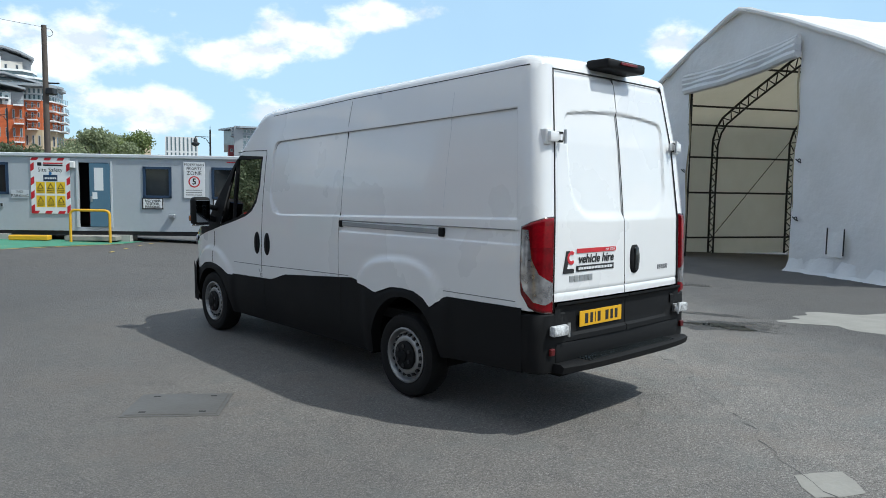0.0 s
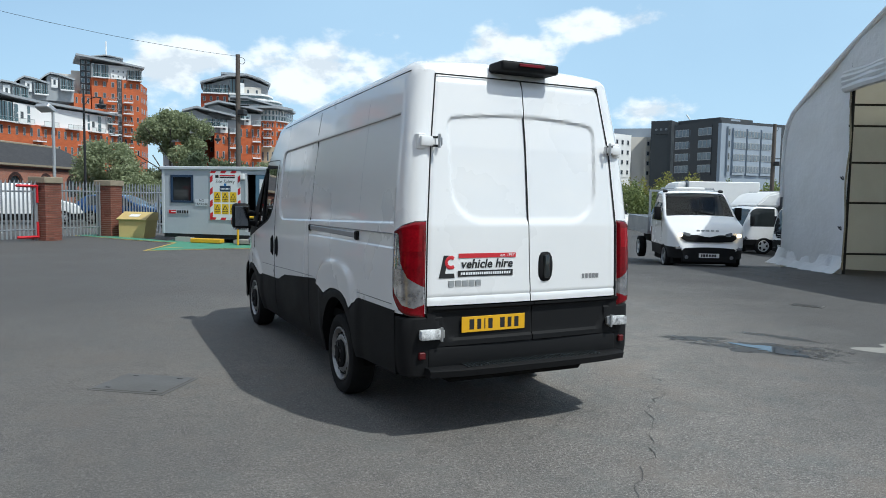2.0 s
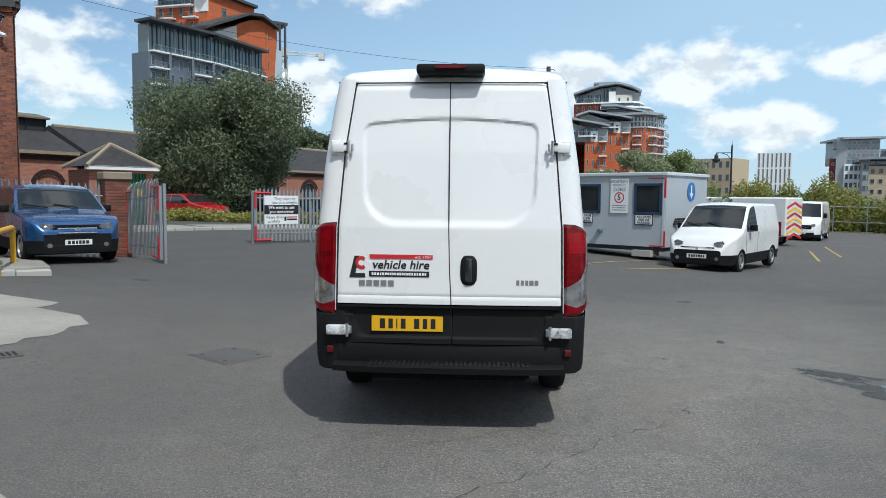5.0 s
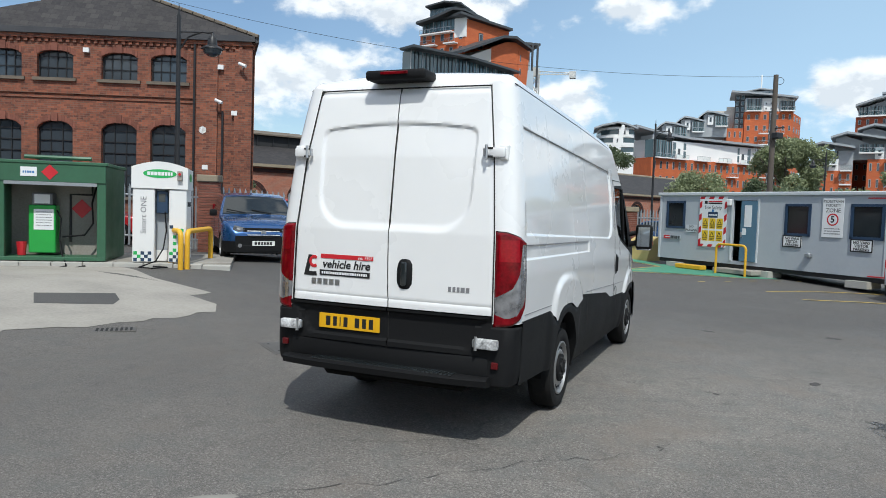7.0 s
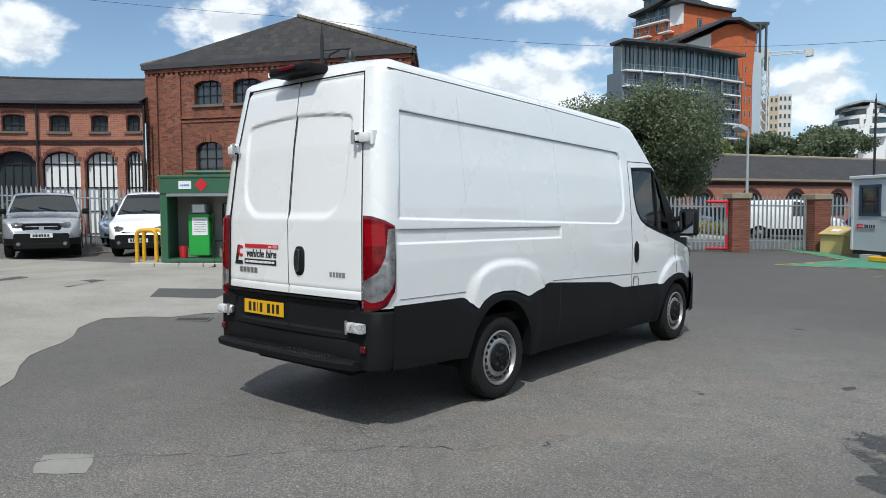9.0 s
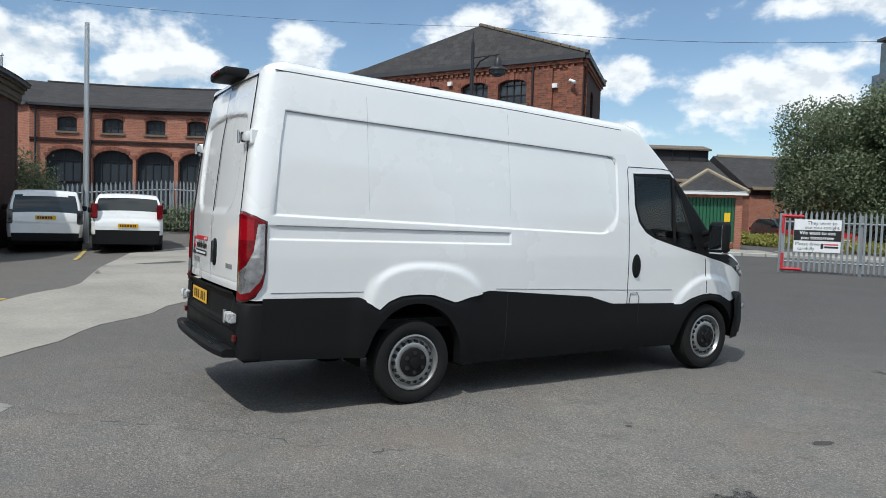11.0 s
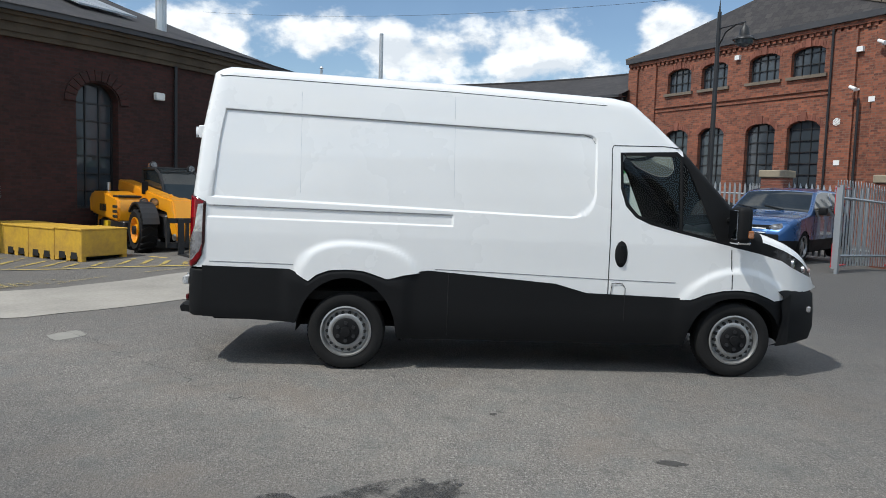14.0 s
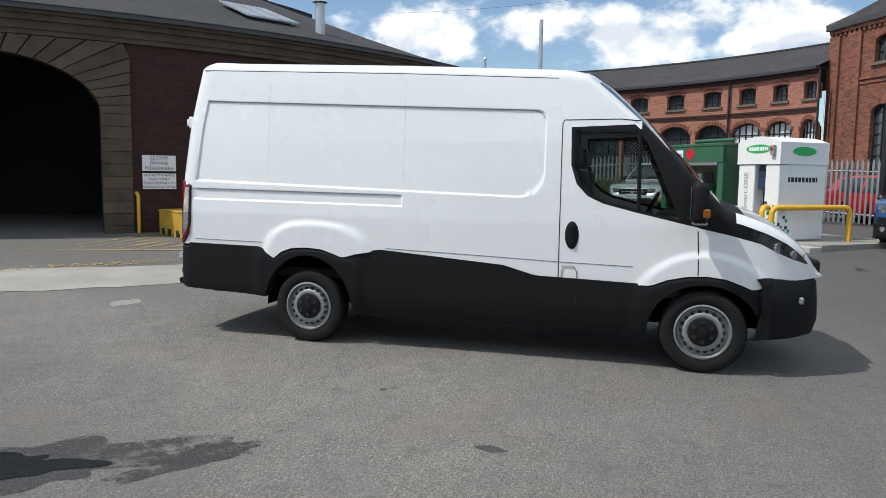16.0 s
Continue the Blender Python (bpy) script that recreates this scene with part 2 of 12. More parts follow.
    line = stretch(nt, w.outputs["Distance"], 0.0, 0.006, 1, 0)
    gate = stretch(nt, noise_node(nt, co, 0.35, 2).outputs["Fac"], 0.55, 0.62)
    mul = nt.nodes.new("ShaderNodeMath"); mul.operation = "MULTIPLY"
    nt.links.new(line, mul.inputs[0]); nt.links.new(gate, mul.inputs[1])
    base = blend(nt, stretch(nt, mul.outputs[0], 0, 1, 0, 0.35), base, (0.04, 0.038, 0.036))
    base = blend(nt, stretch(nt, broad.outputs["Fac"], 0.0, 0.01, 0.06, 0.06), base, (0.055, 0.05, 0.046))
    nt.links.new(base, b.inputs["Base Color"])
    nt.links.new(stretch(nt, broad.outputs["Fac"], 0.3, 0.7, 0.72, 0.92), b.inputs["Roughness"])
    add_bump(nt, b, chips.outputs["Fac"], 0.75, 0.025)
    return m


def brick_mat(name, c1, c2, mortar, bw=0.225, bh=0.075, gap=0.008, stain=0.5, bump=0.5, rough=0.88):
    m, nt, b = nodes_of(name)
    uv = nt.nodes.new("ShaderNodeTexCoord").outputs["UV"]
    br = nt.nodes.new("ShaderNodeTexBrick")
    br.inputs["Scale"].default_value = 1
    br.inputs["Brick Width"].default_value, br.inputs["Row Height"].default_value = bw, bh
    br.inputs["Mortar Size"].default_value, br.inputs["Mortar Smooth"].default_value = gap, 0.2
    br.inputs["Color1"].default_value, br.inputs["Color2"].default_value, br.inputs["Mortar"].default_value = (*c1, 1), (*c2, 1), (*mortar, 1)
    nt.links.new(uv, br.inputs["Vector"])
    big, fine = noise_node(nt, uv, 0.5, 6, 0.62), noise_node(nt, uv, 9, 4)
    col = blend(nt, stretch(nt, big.outputs["Fac"], 0.42, 0.72, 0, stain), br.outputs["Color"], tuple(x * 0.4 for x in c2))
    col = blend(nt, stretch(nt, fine.outputs["Fac"], 0.45, 0.8, 0, 0.45), col, tuple(min(1, x * 1.35) for x in c1))
    nt.links.new(col, b.inputs["Base Color"])
    b.inputs["Roughness"].default_value = rough
    add_bump(nt, b, br.outputs["Fac"], -bump, 0.012)
    return m


def glass_mat(name, tint, rough=0.0, see=0.85):
    """Thin pane: lets tinted light through and mirrors the sky at a slant."""
    m, nt, b = nodes_of(name)
    nt.nodes.remove(b)
    tr, gl = nt.nodes.new("ShaderNodeBsdfTransparent"), nt.nodes.new("ShaderNodeBsdfGlossy")
    tr.inputs["Color"].default_value = (*tint, 1)
    gl.inputs["Roughness"].default_value = rough
    fr = nt.nodes.new("ShaderNodeFresnel")
    fr.inputs["IOR"].default_value = 1.45
    mx = nt.nodes.new("ShaderNodeMixShader")
    nt.links.new(fr.outputs[0], mx.inputs[0])
    nt.links.new(tr.outputs[0], mx.inputs[1])
    nt.links.new(gl.outputs[0], mx.inputs[2])
    nt.links.new(mx.outputs[0], nt.nodes["Material Output"].inputs[0])
    return m


def leaf_mat(name, c1, c2, back=0.35):
    m, nt, b = nodes_of(name)
    geo = nt.nodes.new("ShaderNodeNewGeometry")
    col = blend(nt, geo.outputs["Random Per Island"], c1, c2)
    nt.links.new(col, b.inputs["Base Color"])
    b.inputs["Roughness"].default_value = 0.62
    tr = nt.nodes.new("ShaderNodeBsdfTranslucent")
    nt.links.new(col, tr.inputs["Color"])
    mx = nt.nodes.new("ShaderNodeMixShader")
    mx.inputs[0].default_value = back
    nt.links.new(b.outputs[0], mx.inputs[1])
    nt.links.new(tr.outputs[0], mx.inputs[2])
    nt.links.new(mx.outputs[0], nt.nodes["Material Output"].inputs[0])
    return m


def tent_mat():
    m, nt, b = nodes_of("white_tent_fabric")
    co = nt.nodes.new("ShaderNodeTexCoord").outputs["Object"]
    n, f = noise_node(nt, co, 0.9, 6, 0.6), noise_node(nt, co, 14, 3)
    col = blend(nt, stretch(nt, n.outputs["Fac"], 0.42, 0.75, 0, 0.6), (0.86, 0.87, 0.89), (0.70, 0.71, 0.70))
    nt.links.new(col, b.inputs["Base Color"])
    b.inputs["Roughness"].default_value = 0.55
    tr = nt.nodes.new("ShaderNodeBsdfTranslucent")
    tr.inputs["Color"].default_value = (0.72, 0.64, 0.46, 1)
    mx = nt.nodes.new("ShaderNodeMixShader")
    mx.inputs[0].default_value = 0.2
    nt.links.new(b.outputs[0], mx.inputs[1])
    nt.links.new(tr.outputs[0], mx.inputs[2])
    nt.links.new(mx.outputs[0], nt.nodes["Material Output"].inputs[0])
    add_bump(nt, b, n.outputs["Fac"], 0.6, 0.12)
    return m


ASPHALT = asphalt_mat()
CONCRETE = mat("weathered_concrete", (0.35, 0.325, 0.29), (0.20, 0.188, 0.168), 0.85, fine=22, broad=0.7, bump=0.35, wear=0.95)
KERB = mat("kerb_concrete", (0.42, 0.41, 0.38), (0.28, 0.27, 0.25), 0.85, bump=0.3)
BRICK = brick_mat("red_brick", (0.30, 0.098, 0.053), (0.105, 0.036, 0.025), (0.150, 0.105, 0.080))
BRICK_LOW = brick_mat("dull_orange_brick", (0.42, 0.155, 0.095), (0.30, 0.105, 0.068), (0.32, 0.26, 0.21), stain=0.3)
# dark brick taken near black, so shaded walls carry shade in their colour
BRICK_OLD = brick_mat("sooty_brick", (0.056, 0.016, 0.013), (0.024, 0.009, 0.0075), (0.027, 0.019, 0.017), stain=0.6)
BRICK_BRIGHT = brick_mat("orange_red_brick", (0.40, 0.142, 0.082), (0.28, 0.095, 0.06), (0.30, 0.24, 0.2), stain=0.35)
BRICK_PIECE = mat("single_brick", (0.25, 0.09, 0.06), (0.14, 0.055, 0.04), 0.88, fine=25, broad=6, bump=0.4, vary=True)
MORTAR = mat("mortar", (0.34, 0.29, 0.24), None, 0.9, bump=0.3)
SLATE = brick_mat("roof_slates", (0.058, 0.054, 0.054), (0.036, 0.034, 0.037), (0.03, 0.03, 0.032), 0.3, 0.22, 0.008, 0.35, 0.6, 0.7)
SLATE.node_tree.nodes["Principled BSDF"].inputs["Specular IOR Level"].default_value = 0.22
STONE = brick_mat("sandstone_blocks", (0.36, 0.27, 0.17), (0.26, 0.19, 0.12), (0.1, 0.08, 0.06), 0.62, 0.34, 0.014, 0.5, 0.8)
STONE_DARK = mat("dark_sandstone", (0.16, 0.13, 0.10), (0.09, 0.075, 0.06), 0.88, bump=0.3, broad=2.5)
# sandstone darkened to hold the shade on the arch and cornice
STONE_DIM = mat("dim_sandstone", (0.125, 0.093, 0.062), (0.05, 0.039, 0.029), 0.9, bump=0.4, broad=1.8, wear=0.9, vary=True)
STONE_PLAIN = mat("sandstone", (0.30, 0.25, 0.18), (0.17, 0.14, 0.1), 0.85, bump=0.3, broad=2.5)
LEAD = mat("lead_gutter", (0.055, 0.055, 0.06), (0.09, 0.09, 0.095), 0.5, 0.3)
IRON = mat("black_painted_iron", (0.018, 0.018, 0.02), (0.04, 0.04, 0.042), 0.45, 0.2, bump=0.1)
GALV = mat("galvanised_steel", (0.40, 0.42, 0.44), (0.26, 0.28, 0.30), 0.45, 0.7, fine=25, bump=0.1)
STEEL = mat("bare_steel", (0.56, 0.57, 0.58), (0.36, 0.36, 0.36), 0.35, 0.9)
ZINC = mat("aluminium_pole", (0.5, 0.51, 0.52), (0.38, 0.39, 0.4), 0.4, 0.6)
WOODPOLE = mat("weathered_wood", (0.11, 0.09, 0.075), (0.06, 0.05, 0.042), 0.9, fine=20, bump=0.4)
CABIN = mat("grey_cabin_panel", (0.42, 0.455, 0.49), (0.36, 0.385, 0.42), 0.5, fine=12, broad=0.8, wear=0.6, bump=0.04)
CABIN_TRIM = mat("cabin_trim", (0.56, 0.59, 0.62), None, 0.5)
NAVY = mat("dark_blue_paint", (0.022, 0.05, 0.1), (0.015, 0.035, 0.07), 0.4)
DOOR_BLUE = mat("steel_blue_door", (0.10, 0.19, 0.27), (0.07, 0.14, 0.2), 0.4)
SCUFF = mat("scuffed_white_plastic", (0.78, 0.79, 0.80), (0.03, 0.03, 0.03), 0.5, fine=70, broad=16, wear=1.0)
WHITE = mat("white_van_paint", (0.80, 0.80, 0.80), (0.73, 0.727, 0.72), 0.28, coat=0.9, fine=3, broad=0.8, wear=0.35)
WHITE_FLAT = mat("white_plastic", (0.78, 0.78, 0.77), (0.66, 0.65, 0.63), 0.5, wear=0.5)
SIGN_WHITE = mat("sign_white", (0.78, 0.79, 0.8), (0.68, 0.68, 0.68), 0.45)
BLACKPL = mat("black_grained_plastic", (0.008, 0.0083, 0.0092), (0.013, 0.013, 0.0135), 0.62, fine=120, bump=0.12, spec=0.17)
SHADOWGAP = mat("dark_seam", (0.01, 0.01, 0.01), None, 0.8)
# grey for the shade drawn along creases, not a paint of the van
PRESSLINE = mat("shaded_pressing", (0.16, 0.165, 0.175), None, 0.5)
UNDER = mat("dirty_underbody", (0.007, 0.007, 0.007), (0.014, 0.013, 0.011), 0.9, spec=0.1)
RUBBER = mat("tyre_rubber", (0.012, 0.012, 0.0125), (0.022, 0.021, 0.02), 0.85, fine=60, bump=0.2, spec=0.2)
RIM = mat("silver_steel_rim", (0.36, 0.365, 0.37), (0.22, 0.2, 0.18), 0.42, 0.7, fine=15, broad=4)
CHROME = mat("chrome", (0.75, 0.76, 0.77), None, 0.12, 1.0)
GLASS = glass_mat("tinted_car_glass", (0.62, 0.68, 0.66))
HEADLAMP = mat("headlamp_lens", (0.30, 0.31, 0.33), (0.10, 0.105, 0.11), 0.1, 0.4, fine=9, broad=5, coat=1.0, wear=1.0)
PRIVACY = mat("dark_glass", (0.016, 0.02, 0.022), (0.035, 0.04, 0.042), 0.03, spec=0.6, fine=1.5, broad=0.9, wear=0.8)
WINGLASS = mat("window_glass", (0.04, 0.05, 0.06), (0.06, 0.072, 0.085), 0.07, spec=0.7, fine=1.5, broad=0.4)
LENS_RED = mat("red_lamp_lens", (0.20, 0.003, 0.008), (0.035, 0.0008, 0.0015), 0.10, coat=0.15, fine=38, broad=9, spec=0.22, wear=1.0)
REFLECTOR = mat("dull_red_reflector", (0.10, 0.004, 0.006), (0.05, 0.002, 0.003), 0.3, fine=90, spec=0.4)
LENS_DEEP = mat("deep_red_lens", (0.30, 0.004, 0.011), (0.09, 0.001, 0.003), 0.12, coat=0.15, fine=60, spec=0.22, wear=1.0)
LENS_CLEAR = mat("clear_lamp_lens", (0.50, 0.50, 0.52), (0.10, 0.095, 0.10), 0.12, 0.7, fine=24, broad=11, coat=0.8, wear=0.95)
LENS_STRIP = mat("pale_lens_strip", (0.42, 0.30, 0.30), (0.16, 0.06, 0.06), 0.12, 0.3, fine=40, coat=0.8)
LENS_DARK = mat("dark_lamp_rim", (0.035, 0.003, 0.004), None, 0.2, coat=0.4)
VANLAMP = mat("dark_headlamp_lens", (0.012, 0.013, 0.015), (0.10, 0.105, 0.11), 0.08, 0.2, fine=7, broad=10, coat=1.0, wear=0.9)
MIRROR = mat("mirror_glass", (0.30, 0.33, 0.36), None, 0.03, 1.0, wear=0.1)
OFFICEGLASS = mat("pale_office_glass", (0.17, 0.21, 0.25), (0.09, 0.11, 0.14), 0.1, spec=0.7, fine=0.5, broad=0.12)
AMBER = mat("amber_lens", (0.26, 0.075, 0.01), None, 0.2, coat=0.8)
PLATE_Y = mat("yellow_plate", (0.72, 0.39, 0.008), (0.64, 0.33, 0.008), 0.35)
PLATE_W = mat("white_plate", (0.75, 0.75, 0.73), None, 0.35)
INK = mat("black_print", (0.012, 0.012, 0.013), None, 0.5)
INK_GREY = mat("grey_print", (0.2, 0.2, 0.21), None, 0.5)
RED = mat("signal_red", (0.55, 0.02, 0.03), (0.42, 0.018, 0.025), 0.4)
SIGNBLUE = mat("sign_blue", (0.02, 0.16, 0.42), None, 0.45)
YELLOW = mat("yellow_paint", (0.72, 0.40, 0.02), (0.55, 0.28, 0.03), 0.5, fine=14, bump=0.08, wear=0.7)
SIGNYELLOW = mat("sign_yellow", (0.80, 0.52, 0.02), None, 0.45)
ROADYELLOW = mat("worn_yellow_line", (0.55, 0.40, 0.08), (0.25, 0.21, 0.12), 0.85, fine=18, broad=2, wear=1.0, bump=0.2)
BOXYELLOW = mat("scraped_yellow_paint", (0.60, 0.36, 0.035), (0.30, 0.17, 0.05), 0.6, fine=14, broad=2.2, bump=0.15, wear=0.9)
GRITYELLOW = mat("grit_bin_yellow", (0.58, 0.44, 0.18), (0.42, 0.31, 0.13), 0.55)
WALKGREEN = mat("worn_green_paint", (0.05, 0.26, 0.16), (0.10, 0.20, 0.15), 0.85, fine=18, broad=1.5, wear=0.9)
GREEN = mat("pump_green_paint", (0.04, 0.125, 0.068), (0.028, 0.085, 0.048), 0.45, fine=10, wear=0.7)
PUMPGREEN = mat("bright_green_paint", (0.03, 0.36, 0.06), (0.02, 0.26, 0.05), 0.35)
LOGOGREEN = mat("logo_green", (0.03, 0.42, 0.10), None, 0.4)
DOORGREEN = mat("garage_door_green", (0.015, 0.115, 0.055), (0.012, 0.085, 0.042), 0.5)
MACHINE = mat("machine_orange_yellow", (0.80, 0.33, 0.01), (0.65, 0.25, 0.01), 0.35, coat=0.4, wear=0.5)
CARBLUE = mat("metallic_blue_paint", (0.015, 0.075, 0.22), (0.01, 0.055, 0.17), 0.25, 0.45, coat=1.0, wear=0.2)
CARGREY = mat("metallic_grey_paint", (0.40, 0.41, 0.43), (0.34, 0.35, 0.37), 0.28, 0.5, coat=1.0, wear=0.2)
CARRED = mat("red_car_paint", (0.45, 0.015, 0.02), None, 0.25, 0.1, coat=1.0, wear=0.2)
CARDARK = mat("dark_car_paint", (0.02, 0.022, 0.03), None, 0.25, 0.3, coat=1.0, wear=0.2)
CARPALE = mat("pale_blue_car_paint", (0.22, 0.30, 0.40), None, 0.25, 0.4, coat=1.0, wear=0.2)
ORANGE_BRICK = brick_mat("orange_cladding", (0.52, 0.13, 0.045), (0.44, 0.105, 0.04), (0.36, 0.12, 0.06), 1.2, 0.4, 0.012, 0.15, 0.2)
RENDER_WHITE = mat("white_render", (0.82, 0.82, 0.81), (0.72, 0.72, 0.71), 0.8, fine=2, broad=0.1)
RENDER_GREY = mat("grey_cladding", (0.34, 0.36, 0.38), (0.28, 0.30, 0.32), 0.5, fine=1, broad=0.08)
RENDER_DARK = mat("dark_cladding", (0.045, 0.05, 0.055), (0.07, 0.075, 0.08), 0.5, fine=1, broad=0.1)
BEIGE_PALE = mat("pale_stone_cladding", (0.60, 0.57, 0.52), (0.52, 0.49, 0.45), 0.8, fine=1, broad=0.1)
RENDER_PALE = mat("pale_blue_cladding", (0.52, 0.60, 0.66), (0.46, 0.54, 0.60), 0.6, fine=1, broad=0.1)
RENDER_STEEL = mat("steel_grey_cladding", (0.33, 0.38, 0.44), (0.27, 0.31, 0.37), 0.5, fine=1, broad=0.1)
SLATEBLUE = mat("slate_blue_cladding", (0.13, 0.155, 0.19), (0.10, 0.12, 0.15), 0.5, fine=1, broad=0.1)
MAROON_CLAD = mat("maroon_cladding", (0.22, 0.035, 0.04), (0.17, 0.028, 0.032), 0.6, fine=1, broad=0.1)
ROOFGREY = mat("grey_metal_roof", (0.38, 0.40, 0.42), (0.30, 0.32, 0.34), 0.5, 0.3, fine=1)
ORANGE_DEEP = brick_mat("deep_red_cladding", (0.33, 0.075, 0.035), (0.27, 0.06, 0.03), (0.22, 0.07, 0.04), 1.2, 0.4, 0.012, 0.15, 0.2)
BALUSTRADE = glass_mat("balustrade_glass", (0.80, 0.88, 0.88))
BEIGE = mat("beige_cladding", (0.50, 0.40, 0.27), (0.43, 0.35, 0.25), 0.8, fine=1, broad=0.1)
CURTAIN = mat("curtain_wall_glass", (0.07, 0.12, 0.14), (0.14, 0.21, 0.23), 0.08, spec=0.8, fine=0.3, broad=0.06)
SKYROOF = mat("pale_metal_roof", (0.34, 0.37, 0.40), (0.28, 0.3, 0.33), 0.45, 0.4, fine=1)
LEAF_A = leaf_mat("dark_leaves", (0.075, 0.105, 0.05), (0.20, 0.24, 0.14))
LEAF_B = leaf_mat("grey_green_leaves", (0.19, 0.225, 0.12), (0.33, 0.37, 0.21))
LEAF_Y = leaf_mat("yellow_green_leaves", (0.20, 0.21, 0.045), (0.36, 0.34, 0.09))
LEAF_C = leaf_mat("bright_leaves", (0.12, 0.165, 0.05), (0.30, 0.35, 0.14))
BARK = mat("bark", (0.09, 0.075, 0.06), (0.045, 0.038, 0.03), 0.9, fine=14, bump=0.5)
TENT = tent_mat()
TENT_TAN = mat("tan_tent_lining", (0.42, 0.37, 0.26), (0.30, 0.26, 0.18), 0.8, broad=0.5, wear=0.9)
# floor set darker than the yard outside, mottled
TENT_FLOOR = mat("dark_tent_floor", (0.030, 0.028, 0.027), (0.075, 0.066, 0.058), 0.6, fine=30, broad=0.8, bump=0.3, wear=0.9)


def wet_mat(name, dark, pale, rough, most):
    """Damp or oily patch that breaks up into blotches towards its rim."""
    m, nt, b = nodes_of(name)
    tc = nt.nodes.new("ShaderNodeTexCoord")
    n1, n2 = noise_node(nt, tc.outputs["Object"], 5.5, 7, 0.7), noise_node(nt, tc.outputs["Object"], 40, 3)
    nt.links.new(blend(nt, n2.outputs["Fac"], dark, pale), b.inputs["Base Color"])
    b.inputs["Roughness"].default_value = rough
    d = nt.nodes.new("ShaderNodeVectorMath"); d.operation = "DISTANCE"; d.inputs[1].default_value = (0.5, 0.5, 0.5)
    nt.links.new(tc.outputs["Generated"], d.inputs[0])
    add = nt.nodes.new("ShaderNodeMath"); add.operation = "MULTIPLY_ADD"; add.inputs[1].default_value = -0.42
    nt.links.new(d.outputs["Value"], add.inputs[0]); nt.links.new(n1.outputs["Fac"], add.inputs[2])
    tr, mx = nt.nodes.new("ShaderNodeBsdfTransparent"), nt.nodes.new("ShaderNodeMixShader")
    nt.links.new(stretch(nt, add.outputs[0], 0.26, 0.40, 0.0, most), mx.inputs[0])
    nt.links.new(tr.outputs[0], mx.inputs[1]); nt.links.new(b.outputs[0], mx.inputs[2])
    nt.links.new(mx.outputs[0], nt.nodes["Material Output"].inputs[0])
    return m


WET = wet_mat("wet_asphalt", (0.018, 0.018, 0.019), (0.075, 0.072, 0.069), 0.5, 0.7)
WATER = mat("standing_water", (0.02, 0.023, 0.026), None, 0.02, spec=0.8)
OILSTAIN = wet_mat("oil_stain", (0.04, 0.038, 0.036), (0.09, 0.085, 0.08), 0.7, 0.75)
FADED = wet_mat("faded_yellow_paint", (0.46, 0.35, 0.10), (0.34, 0.28, 0.13), 0.85, 0.42)
HATCH = wet_mat("worn_hatching_paint", (0.52, 0.38, 0.08), (0.36, 0.28, 0.10), 0.85, 0.8)
OLDPATCH = mat("patched_tarmac", (0.062, 0.06, 0.06), (0.095, 0.09, 0.086), 0.85, fine=60, broad=1.0, bump=0.4, wear=0.9)
PALEPATCH = mat("pale_repair", (0.27, 0.26, 0.235), (0.18, 0.175, 0.16), 0.85, fine=25, broad=3, bump=0.3)
CAST = mat("cast_iron_cover", (0.135, 0.128, 0.12), (0.085, 0.08, 0.075), 0.6, 0.4, fine=30, bump=0.35)
# dark cab trim; its near black also stands in for unlit rooms
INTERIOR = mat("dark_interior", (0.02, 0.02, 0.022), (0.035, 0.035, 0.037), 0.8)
CRANE = mat("white_crane_paint", (0.66, 0.66, 0.64), None, 0.5)
GRASS = mat("rough_grass", (0.10, 0.12, 0.03), (0.20, 0.17, 0.06), 0.9, fine=5, broad=0.5, bump=0.5)

# ---- builders ----
def lift(x, y):
    """Height of the yard: flat round the van, falling gently to +x and rising to -x further off."""
    r = math.hypot(x, y)
    k = min(1.0, max(0.0, (r - 10) / 15))
    k = k * k * (3 - 2 * k)
    z = k * (-0.025 * max(-45, min(60, x)) - 0.002 * max(-20, min(60, y)))
    if x < 0:
        a, b = min(1, max(0, (-x - 4) / 5)), min(1, max(0, (y + 7) / 5))
        c = min(1, max(0, (13 - y) / 4))
        z = max(z, 0.28 * a * a * (3 - 2 * a) * b * b * (3 - 2 * b) * c * c * (3 - 2 * c))
        # the corner by the roundhouse lies lower again
        z *= 1 - 0.85 * min(1, max(0, (2 - y) / 5)) * min(1, max(0, (-x - 10) / 5))
    else:
        a, b = min(1, max(0, (x - 3) / 4)), min(1, max(0, (y - 7) / 5))
        z -= 0.16 * a * a * (3 - 2 * a) * b * b * (3 - 2 * b)
    return z


def auto_uv(bm):
    uv = bm.loops.layers.uv.verify()
    for f in bm.faces:
        n = f.normal
        if abs(n.z) > 0.985:
            t, b = Vector((1, 0, 0)), Vector((0, 1, 0))
        else:
            t = Vector((-n.y, n.x, 0)).normalized()
            b = n.cross(t)
        for l in f.loops:
            l[uv].uv = (l.vert.co.dot(t), l.vert.co.dot(b))


def part(name, bm, material, parent=None, label="", smooth=False, uv=True, m=None):
    """One mesh object from a bmesh, under a thing or a part."""
    bm.normal_update()
    if uv:
        auto_uv(bm)
    me = bpy.data.meshes.new(name)
    bm.to_mesh(me)
    bm.free()
    me.materials.append(material)
    if smooth:
        me.shade_smooth()
        me.set_sharp_from_angle(angle=radians(38))
    ob = new(name, me)
    if parent:
        ob.parent = parent
    if m is not None:
        ob.matrix_basis = m
    return tagged(ob, label)


